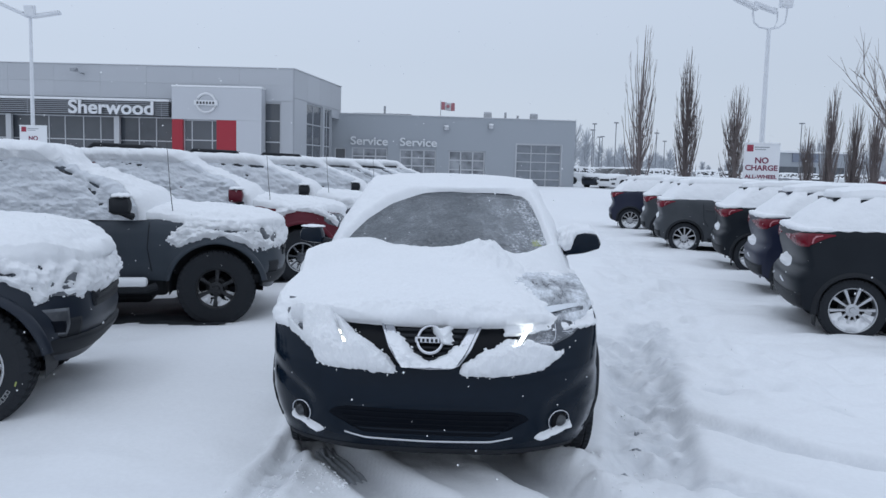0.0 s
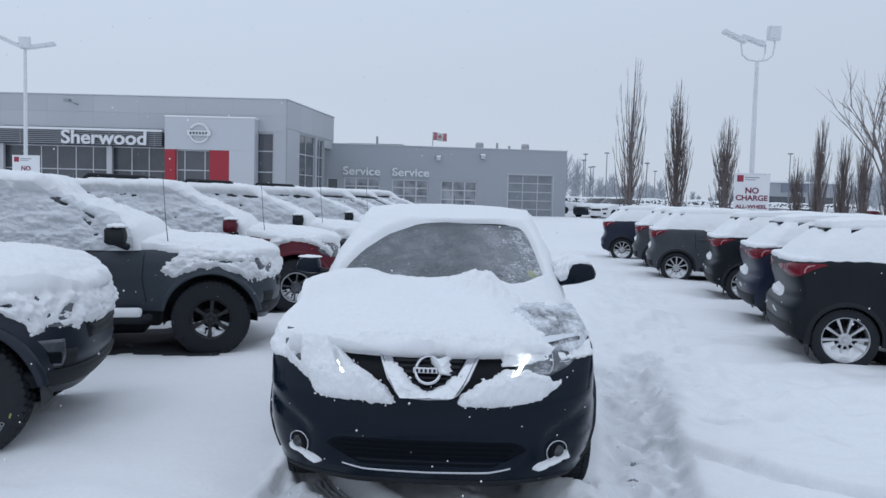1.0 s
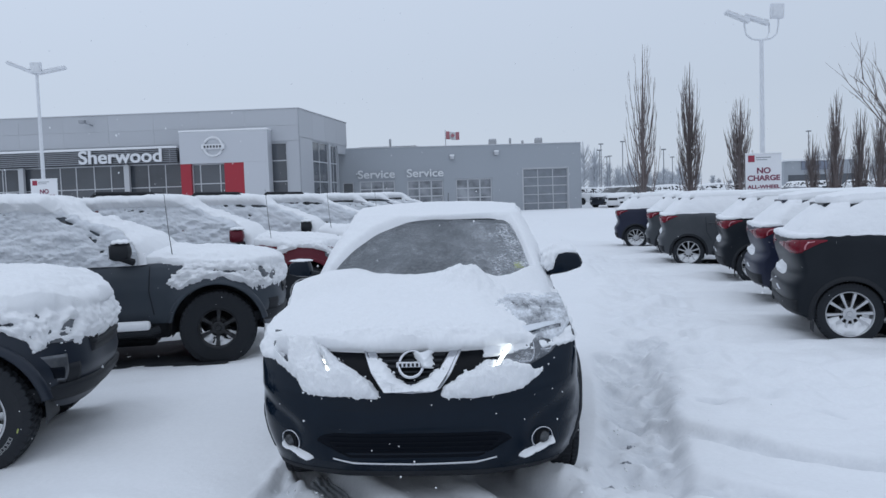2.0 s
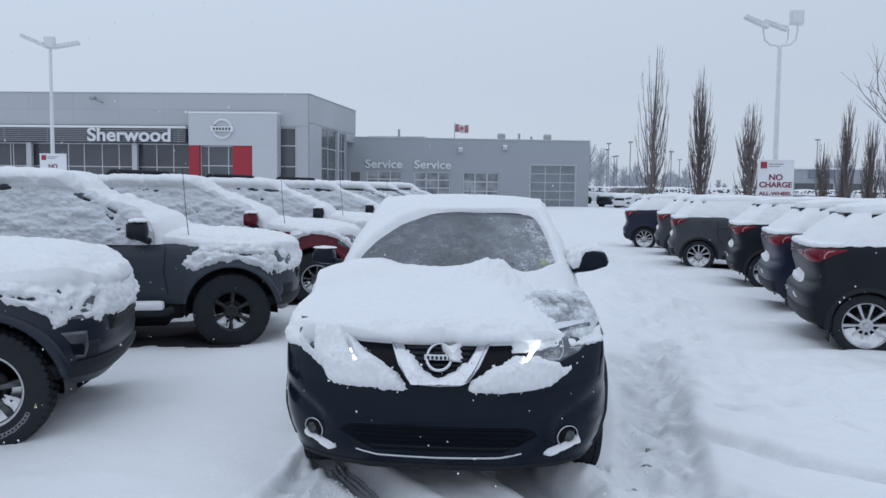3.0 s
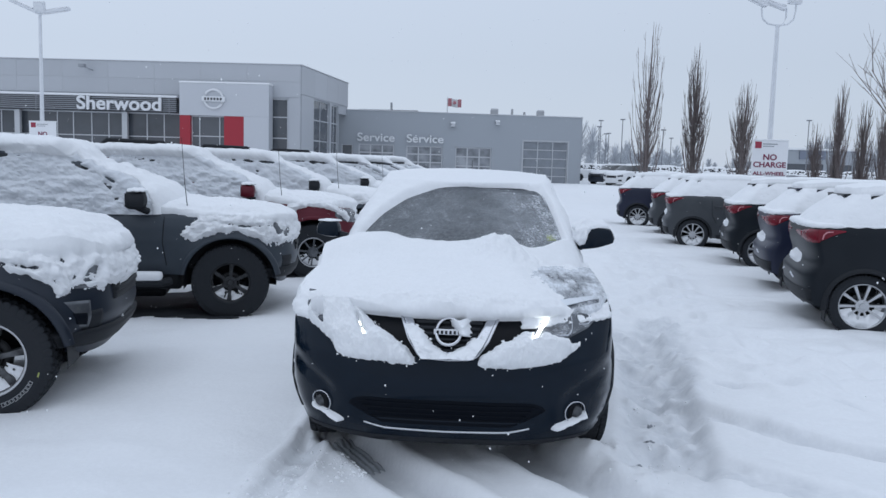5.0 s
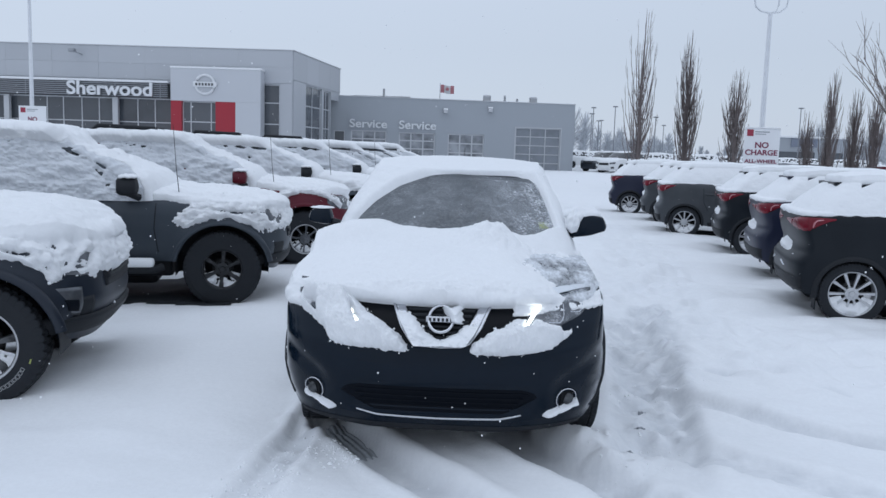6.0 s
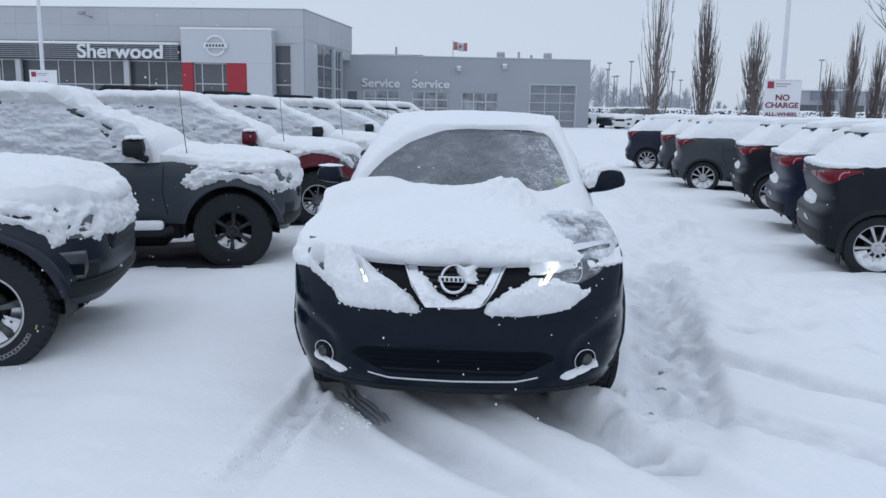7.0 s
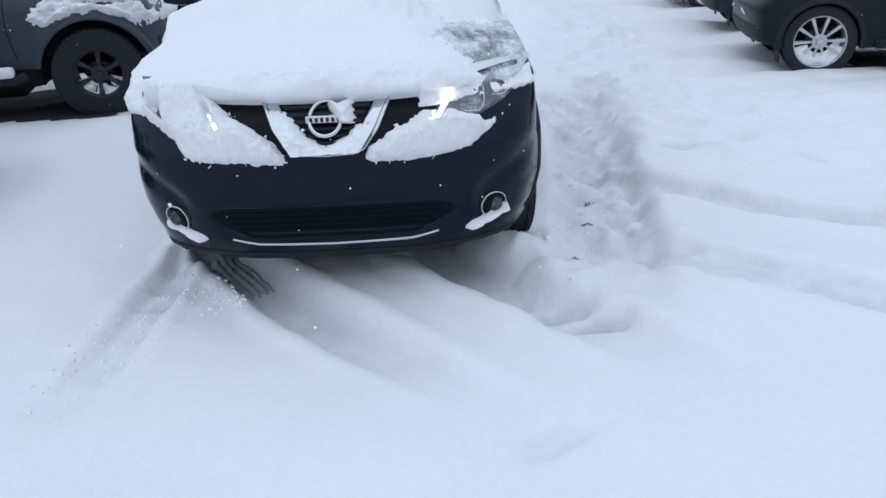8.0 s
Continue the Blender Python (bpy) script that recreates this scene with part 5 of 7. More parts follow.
    def cabin_rule(P, N, n):
        x, z = P[..., 0], P[..., 2]
        v = (z - sh.top(x)) / (sh.cab_top(x) - sh.top(x))
        t = 0.024 + 0.03 * (n - 0.45) + 0.012 * (1 - v)
        # a bare wedge behind the last window, under the roof's overhang
        back = sh.cabin_ends(np.clip(v, 0, 1))[1] - x
        wedge = ease(0.0, 0.05, v - 0.80 - 2.2 * np.abs(back - 0.30)) * (1 - ease(0.93, 0.97, v)) * (np.abs(N[..., 1]) > 0.7)
        return t - 0.09 * wedge

    def roof_rule(P, N, n):
        return 0.09 + 0.035 * (n - 0.5)

    add_snow(car, sh, fine * (1.9 if fine > 0.8 else 1.2), {"deck": deck_rule, "lower": lower_rule, "cabin": cabin_rule, "roof": roof_rule}, seed)
    return car


def roof_tail(self, y, q):
    """A strip at the roof's rear edge; q runs forward from it."""
    xr = self.s["cabin"]["rear"][1]
    x = xr - q + 0.04
    return np.stack([x, y, self.cab_top(x) + 0 * y], -1)


Shell.roof_tail = roof_tail
# ---- the running crossover in the lane
def bumper_relief(y, z):
    """Hollows and creases of the front bumper: how far it steps back at y from the middle and a height z."""
    intake = (1 - ease(0.44, 0.54, y)) * ease(0.325, 0.35, z) * (1 - ease(0.455, 0.49, z))
    fog = np.exp(-((y - 0.74) / 0.10) ** 2 - ((z - 0.42) / 0.085) ** 2)
    # a scoop that runs up from the fog lamp to the corner under the lamp
    line = 0.50 + 0.55 * (y - 0.66)
    scoop = np.exp(-((z - line) / 0.045) ** 2) * ease(0.60, 0.70, y)
    crease = np.exp(-((z - 0.60 - 0.10 * ease(0.35, 0.8, y)) / 0.018) ** 2) * ease(0.25, 0.5, y)
    return 0.028 * intake + 0.030 * fog + 0.030 * scoop - 0.007 * crease


MAIN = dict(CROSSOVER)
MAIN.update({"half_width": 0.948, "flare": 0.030, "sculpt": bumper_relief, "flank": [(0, 0.92), (0.11, 0.955), (0.26, 0.985), (0.5, 1.0), (0.75, 1.0), (0.92, 0.99), (1.0, 0.96)],
             "top": [(0.0, 0.895), (0.25, 0.965), (0.7, 1.02), (1.25, 1.05), (2.2, 1.05), (3.4, 1.09), (4.38, 1.10)],
             "roof": [(0.9, 1.50), (1.6, 1.555), (1.9, 1.59), (2.3, 1.605), (2.8, 1.605), (3.5, 1.56), (4.05, 1.50), (4.4, 1.47)],
             "cabin": {"front": (1.02, 1.90), "rear": (4.30, 3.95), "half": (0.86, 0.645), "plan": (0.17, 0.10), "crown": 0.035}})


def build_main_car(place):
    car = thing("running_crossover", "black compact crossover, running lights lit, thick snow on hood", "car", place)
    sh = Shell(MAIN)
    s = MAIN
    F = sh.front

    def U(y, z):
        """The upper nose: lamps and grille sit a little higher on it."""
        return sh.front(y, z + 0.045)
    build_shell(car, sh, m_black, m_plastic, 1.3)
    plate("windscreen", sh.screen, [(-0.80, 1.06), (0, 1.09), (0.80, 1.06)], [(-0.60, 1.565), (0, 1.590), (0.60, 1.565)], m_frost_glass, car, 0.005, 40, 16, "dark windscreen with melting frost")
    plate("sticker", sh.screen, [(-0.675, 1.235), (-0.61, 1.235)], [(-0.665, 1.272), (-0.60, 1.272)], m_yellow, car, 0.009, 4, 3, "small yellow sticker")
    plate("frost", sh.screen, [(-0.79, 1.07), (0, 1.10), (0.79, 1.07)], [(-0.595, 1.56), (0, 1.585), (0.595, 1.56)], m_frost_light, car, 0.009, 40, 16, "streaky melting frost")
    plate("frost", sh.screen, [(-0.79, 1.08), (-0.40, 1.09), (-0.05, 1.10)], [(-0.595, 1.53), (-0.30, 1.55), (-0.05, 1.56)], m_frost_heavy, car, 0.013, 30, 16, "patch of thicker frost")
    side_window(sh, car, [(1.50, 1.06), (2.32, 1.07)], [(1.98, 1.46), (2.32, 1.49)])
    side_window(sh, car, [(2.40, 1.07), (3.20, 1.10)], [(2.40, 1.49), (3.16, 1.47)])
    plate("rear_window", lambda y, z: sh.screen(y, z, True), [(-0.60, 1.14), (0.60, 1.14)], [(-0.48, 1.42), (0.48, 1.42)], m_glass, car, 0.004, 18, 7, "", (1, 0, 0))
    # upper grille: a dark band with fine bars, a bright V and a round badge
    plate("grille", U, [(-0.55, 0.845), (-0.36, 0.72), (-0.20, 0.665), (0.20, 0.665), (0.36, 0.72), (0.55, 0.845)],
          [(-0.56, 0.90), (-0.36, 0.875), (-0.20, 0.865), (0.20, 0.865), (0.36, 0.875), (0.56, 0.90)], m_gloss_black, car, 0.004, 40, 10)
    for k in range(7):
        z = 0.695 + 0.026 * k
        hw = float(np.interp(z, [0.69, 0.70, 0.722, 0.77, 0.872], [0.03, 0.07, 0.112, 0.152, 0.216]))
        plate("grille_bar", U, [(-hw, z), (hw, z)], [(-hw, z + 0.009), (hw, z + 0.009)], m_plastic, car, 0.014, 16, 3)
    for sd in (1, -1):
        plate("grille_chrome", U, [(sd * 0.278, 0.875), (sd * 0.213, 0.752), (sd * 0.158, 0.680), (sd * 0.118, 0.666), (0.0, 0.660)],
              [(sd * 0.290, 0.875), (sd * 0.222, 0.745), (sd * 0.165, 0.672), (sd * 0.12, 0.655), (0.0, 0.650)], m_chrome, car, 0.018, 26, 5, "bright chrome V strip")
        plate("grille_band", U, [(sd * 0.225, 0.872), (sd * 0.160, 0.770), (sd * 0.118, 0.722), (sd * 0.075, 0.700), (0.0, 0.694)],
              [(sd * 0.276, 0.873), (sd * 0.211, 0.752), (sd * 0.157, 0.682), (sd * 0.118, 0.668), (0.0, 0.662)], m_chrome, car, 0.012, 26, 6, "broad satin chrome V band")
        # headlamp: dark housing, lens, two projector rings and the lit strip
        lamp = plate("headlight", U, [(sd * 0.43, 0.735), (sd * 0.52, 0.745), (sd * 0.66, 0.770), (sd * 0.78, 0.815), (sd * 0.845, 0.87)],
                     [(sd * 0.53, 0.885), (sd * 0.60, 0.905), (sd * 0.70, 0.925), (sd * 0.80, 0.95), (sd * 0.85, 0.955)], m_lamp_lens, car, 0.008, 30, 10, "clear headlight lens")
        if sd < 0:
            plate("frost", U, [(sd * 0.45, 0.74), (sd * 0.52, 0.75), (sd * 0.66, 0.775), (sd * 0.78, 0.82), (sd * 0.84, 0.87)],
                  [(sd * 0.53, 0.88), (sd * 0.60, 0.90), (sd * 0.70, 0.92), (sd * 0.80, 0.945), (sd * 0.845, 0.95)], m_frost_lens, lamp, 0.011, 30, 10, "patchy frost on the lens")
            plate("frost", U, [(sd * 0.50, 0.880), (sd * 0.60, 0.906), (sd * 0.70, 0.927), (sd * 0.82, 0.952)],
                  [(sd * 0.48, 0.925), (sd * 0.60, 0.945), (sd * 0.70, 0.960), (sd * 0.82, 0.975)], m_frost_brow, car, 0.012, 30, 8, "white frost along the hood's edge")
        for yy, zz, r in ((0.635, 0.885, 0.050), (0.755, 0.925, 0.042)):
            bm = bmesh.new()
            P = U(np.array(sd * yy), np.array(zz - 0.045))
            q = [P + np.array([0, sd * r * u, r * w]) for u, w in bend([(-0.75, -1.0), (0.1, -1.04), (0.62, -0.98), (0.98, -0.5), (1.02, 0.1), (1.0, 0.75)], 4)]
            q = [F(np.array(p[1]), np.array(p[2])) + np.array([-0.017, 0, 0]) for p in q]
            add_tube(bm, q, 0.0030, 6)
            part("lamp_ring", bm, m_chrome, lamp, "chrome projector ring", True)
        plate("running_light", U, [(sd * 0.445, 0.742), (sd * 0.50, 0.815), (sd * 0.536, 0.861)], [(sd * 0.463, 0.742), (sd * 0.521, 0.815), (sd * 0.560, 0.863)], m_drl, lamp, 0.020, 14, 4, "lit white running light strip")
        # fog lamp in its ring
        fy, fz = sd * 0.715, 0.405
        pocket = plate("fog_light", F, [(fy - 0.040, fz - 0.042), (fy + 0.040, fz - 0.042)], [(fy - 0.040, fz + 0.042), (fy + 0.040, fz + 0.042)], m_gloss_black, car, 0.004, 8, 8)
        a = np.linspace(0, 2 * np.pi, 37)
        bm = bmesh.new()
        add_tube(bm, F(fy + 0.058 * np.cos(a), fz + 0.062 * np.sin(a)) + np.array([-0.012, 0, 0]), 0.0036, 6, cap=False)
        part("ring", bm, m_chrome, pocket, "chrome ring", True)
        v, f = lathe([(0.0, -0.012), (0.02, -0.011), (0.034, -0.004), (0.036, 0.02)], 24)
        ob = child("lens", raw_mesh("lens", v, f, m_lamp_dark), pocket)
        c = F(np.array(fy), np.array(fz))
        ob.matrix_basis = pose(c[0] - 0.006, c[1], c[2], 0, 0, -90 + sd * 22)
        for pts in ([(1.30, 0.35), (1.36, 0.7), (1.34, 1.0)], [(2.36, 0.32), (2.36, 1.03)]):
            seam(sh, car, pts, 0.006, sd < 0)
        for i, wx in enumerate(s["wheels"]):
            build_wheel(car, wx, sd * 0.815, s["radius"], 0.225, STYLE_ALLOY, spin=20 * i + 8, steer=(7 if i == 0 else 0))
        m = mirror_part(car, 1.66, sd * 0.985, 1.265, m_black, sd, (0.10, 0.120, 0.082) if sd < 0 else (0.085, 0.088, 0.062), rake=0.05 if sd < 0 else 0.0)
        bm = bmesh.new()
        bmesh.ops.create_icosphere(bm, subdivisions=4, radius=1)
        for v in bm.verts:
            nn = noise.noise(v.co * 2.3 + Vector((sd * 3, 0, 0)))
            v.co = Vector((v.co.x * 0.085, v.co.y * 0.135, max(v.co.z, -0.3) * (0.060 + 0.03 * nn))) if sd < 0 else Vector((v.co.x * 0.075, v.co.y * 0.09, max(v.co.z, -0.3) * (0.010 + 0.010 * nn)))
        part("mirror_snow", bm, m_snow, car, smooth=True).matrix_basis = pose(1.66, sd * (0.93 if sd < 0 else 0.98), 1.332 if sd < 0 else 1.322)
        if sd < 0:
            # packed in between the mirror and the pillar
            bm = bmesh.new()
            bmesh.ops.create_icosphere(bm, subdivisions=4, radius=1)
            for v in bm.verts:
                k = 1 + 0.35 * noise.noise(v.co * 2.0)
                v.co = Vector((v.co.x * 0.09 * k, v.co.y * 0.062 * k, v.co.z * 0.085 * k - 0.25 * v.co.y * 0.1))
            part("mirror_snow", bm, m_snow, car, smooth=True).matrix_basis = pose(1.62, -0.862, 1.288)
    # badge: ring and bar
    zb = 0.842
    c = F(np.array(0.0), np.array(zb))
    a = np.linspace(0, 2 * np.pi, 49)
    bm = bmesh.new()
    add_tube(bm, F(0.068 * np.cos(a), zb + 0.062 * np.sin(a)) + np.array([-0.034, 0, 0]), 0.0095, 8, cap=False)
    add_box(bm, (c[0] - 0.05, -0.083, zb - 0.016), (c[0] - 0.018, 0.083, zb + 0.017), 0.005)
    part("badge", bm, m_chrome, car, "chrome ring and bar badge", True)
    for k in range(6):
        y = -0.064 + 0.0235 * k
        part("badge_mark", box((c[0] - 0.0525, y, zb - 0.009), (c[0] - 0.049, y + 0.013, zb + 0.009)), m_plastic, car)
    # lower intake with bars and bright strip, plate holder, chin
    intake = plate("lower_intake", F, [(-0.42, 0.345), (-0.36, 0.328), (0.36, 0.328), (0.42, 0.345)], [(-0.545, 0.43), (-0.52, 0.458), (-0.46, 0.470), (0.46, 0.470), (0.52, 0.458), (0.545, 0.43)], m_intake, car, 0.003, 40, 8)
    for k in range(4):
        z = 0.355 + 0.03 * k
        hw = 0.41 + 0.028 * k
        plate("intake_bar", F, [(-hw, z), (hw, z)], [(-hw, z + 0.006), (hw, z + 0.006)], m_intake, intake, 0.010, 24, 3)
    plate("chrome_strip", F, [(-0.46, 0.318), (-0.34, 0.290), (0, 0.283), (0.34, 0.290), (0.46, 0.318)], [(-0.46, 0.3205), (-0.34, 0.2965), (0, 0.2885), (0.34, 0.2950), (0.46, 0.3200)], m_white_strip, car, 0.007, 40, 4, "pale strip along the lower bumper")
    plate("chin", F, [(-0.80, 0.235), (-0.4, 0.20), (0.4, 0.20), (0.80, 0.235)], [(-0.82, 0.255), (-0.4, 0.235), (0.4, 0.235), (0.82, 0.255)], m_plastic, car, 0.004, 40, 4)
    part("antenna", tube([(3.75, 0, 1.53), (3.85, 0, 1.70), (3.93, 0, 1.80)], (0.006, 0.004, 0.003), 6), m_black_metal, car)

    # streaky frost on the bare wing and the hood's corner
    def wing(u, q):
        x0 = 0.13 + 1.28 * q
        return sh.deck_point(x0, 0 * u + np.interp(x0, [0.0, 0.2, 0.5], [0.75, 0.95, 1.0]), -u)
    plate("frost", wing, [(0.25, 0.0), (0.998, 0.0)], [(0.25, 1.0), (0.998, 1.0)], m_frost_wing, car, 0.013, 40, 50, "streaky frost on bare paint", (0, 0, 1))

    glass_top = smooth_curve([(-0.90, 0.9), (-0.77, 1.06), (-0.705, 1.24), (-0.64, 1.43), (-0.575, 1.54), (-0.45, 1.578), (-0.30, 1.592), (-0.05, 1.592), (0.20, 1.560), (0.42, 1.480), (0.58, 1.370), (0.68, 1.262), (0.74, 1.17), (0.9, 1.0)])
    glass_low = smooth_curve([(-0.9, 1.30), (-0.70, 1.255), (-0.60, 1.215), (-0.47, 1.20), (-0.36, 1.245), (-0.22, 1.24), (0.0, 1.20), (0.3, 1.205), (0.6, 1.235), (0.9, 1.28)])

    def deck_rule(P, N, n):
        x, y = P[..., 0], P[..., 1]
        k = np.abs(y) / 0.92
        lump = fbm(P * np.array([9.0, 9.0, 3.0]) + 4, 3)
        fine = fbm(P * 26 + 1, 3)
        t = 0.062 + 0.020 * (n - 0.5) + 0.014 * (lump - 0.5) + 0.009 * (fine - 0.5) - 0.035 * ease(0.75, 1.0, k)
        t = t + 0.075 * ease(0.95, 1.25, x) * (1 - 0.75 * ease(0.35, 0.7, -y)) + 0.075 * np.exp(-((y + 0.28) / 0.19) ** 2 - ((x - 1.10) / 0.15) ** 2) * (0.2 + 0.8 * lump + 0.9 * fine)
        # blown nearly clear over one wing
        edge = 0.30 + 0.14 * ease(0.75, 0.25, x)
        bare = ease(edge, edge + 0.30, -y) * (1 - ease(1.35, 1.5, x))
        streak = fbm(P * np.array([4.0, 11.0, 4.0]) + 2, 4)
        t = t * (1 - bare) + bare * (-0.009 + 0.085 * (streak - 0.50) + 0.020 * (fine - 0.5) + 0.008 * ease(0.70, 1.25, x) - 0.012 * ease(0.75, 0.9, k))
        # thicker again at the foot of the screen, by the mirror
        t = t + bare * 0.046 * np.exp(-((x - 0.23) / 0.12) ** 2) * (1 - ease(0.60, 0.78, -y)) * (0.4 + 1.2 * lump)
        t = t + bare * 0.03 * np.exp(-((x - 1.18) / 0.16) ** 2 - ((y + 0.62) / 0.2) ** 2)
        front = 0.035 * np.exp(-((x - 0.24) / 0.05) ** 2) * lump + 0.035 * np.exp(-((x - 0.22) / 0.09) ** 2) * (fbm(P * 34, 3, 0.6) - 0.5)
        t = t + front * (1 - bare)
        t = t - 0.030 * ease(0.55, 0.80, y) * (1 - ease(0.40, 0.75, x))
        # banked up against the other pillar
        t = t + 0.045 * ease(0.30, 0.55, y) * ease(0.95, 1.2, x) - 0.02 * np.exp(-((y - 0.05) / 0.2) ** 2) * ease(1.0, 1.2, x)
        return np.where(x > 1.45, -0.02, t)

    def lower_rule(P, N, n):
        x, y, z = P[..., 0], P[..., 1], P[..., 2]
        top = sh.top(x)
        n2 = 0.5 * fbm(P * 12 + 3.3, 4) + 0.5 * fbm(P * 24 + 1.3, 3)
        t = -0.05 + 0.085 * ease(top - 0.05, top, z) + 0.05 * (n2 - 0.5)
        t = t - 0.05 * ease(0.35, 0.5, -y) - 0.09 * (np.abs(y) < 0.5) * (x < 0.5) * (z < top - 0.025)
        # the hood's snow runs on over one wing and the lamp below it
        t = np.maximum(t, -0.05 + (0.078 - 0.016 * ease(0.70, 0.82, y)) * ease(0.50, 0.60, y) * ease(0.865 - 0.05 * ease(0.68, 0.78, y), 0.915 - 0.05 * ease(0.68, 0.78, y), z) * (x < 0.9) + 0.10 * (n2 - 0.5))
        # a broken crust along the shoulder of the bare wing
        t = np.maximum(t, (-0.010 + 0.027 * (1 - ease(0.35, 0.6, x)) + 0.10 * (n2 - 0.5) + 0.014 * ease(top - 0.06, top, z)) * (y < -0.40) * (z > top - 0.085) * (x < 1.3) - 0.02 * (1 - (y < -0.40) * (z > top - 0.085) * (x < 1.3)))
        # crumbs stuck to the bumper's corner
        t = np.maximum(t, -0.012 + 0.16 * (n2 - 0.60) * (y > 0.72) * (x < 0.7) * (z > 0.38) * (z < 0.72))
        # little drifts under the fog lamps
        sd = np.abs(y)
        line = 0.318 + 0.36 * (sd - 0.60)
        f = np.exp(-((z - line) / 0.021) ** 2) * ease(0.55, 0.61, sd) * (1 - ease(0.76, 0.80, sd)) * (x < 0.6)
        t = np.maximum(t, -0.035 + 0.072 * f + 0.06 * (n2 - 0.5))
        return t

    def cabin_rule(P, N, n):
        x, y, z = P[..., 0], P[..., 1], P[..., 2]
        lump = fbm(P * 9 + 8, 3)
        front = ease(0.2, 0.45, -N[..., 0])
        gt, gl = glass_top(y), glass_low(y) + 0.05 * (fbm(P * 7, 3) - 0.5)
        cover = np.maximum(ease(gt - 0.012, gt + 0.05, z), 1 - ease(gl - 0.05, gl + 0.005, z))
        t = -0.02 + 0.075 * cover + 0.02 * (lump - 0.5) * cover
        side = 0.03 + 0.04 * (n - 0.45)
        return t * front + side * (1 - front)

    def roof_rule(P, N, n):
        return 0.04 + 0.045 * ease(1.92, 2.35, P[..., 0] - 0.25 * np.abs(P[..., 1])) + 0.02 * (n - 0.5)

    # snow lying in the V of the grille
    G = ruled([(-0.142, 0.672), (0.142, 0.672)], [(-0.276, 0.865), (0.276, 0.865)], 110, 70)
    P = U(G[..., 0], G[..., 1])
    N = np.zeros_like(P)
    N[..., 0] = -1
    y, z = G[..., 0], G[..., 1]
    n2 = fbm(P * 14 + 6, 4)
    v_in = np.abs(y) - np.interp(z, [0.66, 0.695, 0.735, 0.79, 0.86], [-0.09, 0.0, 0.085, 0.125, 0.185])
    T = -0.05 + 0.10 * ease(-0.02, 0.035, v_in) * (1 - ease(0.78, 0.86, z + 0.05 * (y < 0))) + 0.10 * (n2 - 0.5)
    # more of it on one arm, and a tongue that hangs from the hood onto the badge
    T = T + 0.030 * ease(0.03, 0.12, y) * ease(-0.02, 0.03, v_in) - 0.022 * ease(0.09, 0.2, -y) * ease(0.74, 0.80, z)
    drop = np.exp(-((y + 0.066 - 0.45 * (z - 0.83) + 0.05 * (n2 - 0.5)) / 0.048) ** 2) * ease(0.755, 0.80, z)
    T = np.maximum(T, -0.03 + (0.115 + 0.035 * ease(0.80, 0.86, z)) * drop + 0.07 * (n2 - 0.5))
    ledges = [(P, N, T, False)]
    for sd in (1, -1):
        G = ruled([(sd * 0.10, 0.63), (sd * 0.90, 0.72)], [(sd * 0.10, 0.80), (sd * 0.90, 1.0)], 230, 80)
        P = F(G[..., 0], G[..., 1])
        N = outward(P, normals(P))
        N = np.where(N[..., :1] > 0, -N, N) * 0.8 + np.array([0, 0, 0.2])
        y, z = np.abs(G[..., 0]), G[..., 1]
        n2 = 0.45 * fbm(P * 10 + 3.3, 3) + 0.55 * fbm(P * 30 + sd, 4, 0.6)
        low = np.interp(y, [0.10, 0.2, 0.35, 0.52, 0.62, 0.70, 0.84], [0.69, 0.672, 0.668, 0.678, 0.705, 0.755, 0.840])
        if sd > 0:
            low = np.interp(y, [0.10, 0.2, 0.35, 0.52, 0.62, 0.66, 0.70, 0.84], [0.69, 0.672, 0.672, 0.682, 0.705, 0.755, 0.785, 0.86])
            high = np.interp(y, [0.1, 0.2, 0.3, 0.45, 0.56, 0.70, 0.86], [0.69, 0.74, 0.80, 0.88, 0.96, 0.97, 0.94])
        else:
            high = np.interp(y, [0.1, 0.2, 0.3, 0.42, 0.52, 0.60, 0.68, 0.76, 0.86], [0.69, 0.745, 0.805, 0.845, 0.855, 0.835, 0.805, 0.83, 0.885])
        m = ease(low - 0.025, low + 0.075, z) ** 0.6 * (1 - ease(high - 0.09, high + 0.025, z)) ** 0.7 * ease(0.12, 0.18, y) * (1 - ease(0.78, 0.88, y))
        lit = np.exp(-((y - np.interp(z, [0.785, 0.935], [0.455, 0.575])) / (0.013 if sd > 0 else 0.024)) ** 2) * ease(0.77, 0.79, z)
        lit = lit * (1 - ease(0.81, 0.94, z)) if sd > 0 else 1.35 * lit
        # the outer end of one lamp looks out of the snow
        gap = ease(0.685, 0.72, y) * (1 - ease(0.77, 0.82, y)) * ease(low + 0.022, low + 0.045, z) * (1 - ease(0.865, 0.90, z)) * (sd > 0)
        m = m * (1 - 0.8 * gap)
        T = -0.05 + 0.155 * m * (1 - 0.66 * lit) + 0.12 * (n2 - 0.47) * ease(0.0, 0.3, m) + 0.06 * (fbm(P * 6 + 2.0 * sd, 2) - 0.5) * m
        edge = np.minimum(np.minimum(np.arange(230), np.arange(230)[::-1])[None, :], np.minimum(np.arange(80), np.arange(80)[::-1])[:, None])
        ledges.append((P, N, np.where(edge < 2, -0.02, T), False))
    add_snow(car, sh, 2.3, {"deck": deck_rule, "lower": lower_rule, "cabin": cabin_rule, "roof": roof_rule}, 3.0, "deep soft snow on hood, roof and lamps", ledges,
             clumps=(330, (0.003, 0.008), lambda P: (P[..., 0] < 0.75) & (P[..., 2] > 0.6) & (P[..., 1] > -0.5)))
    return car


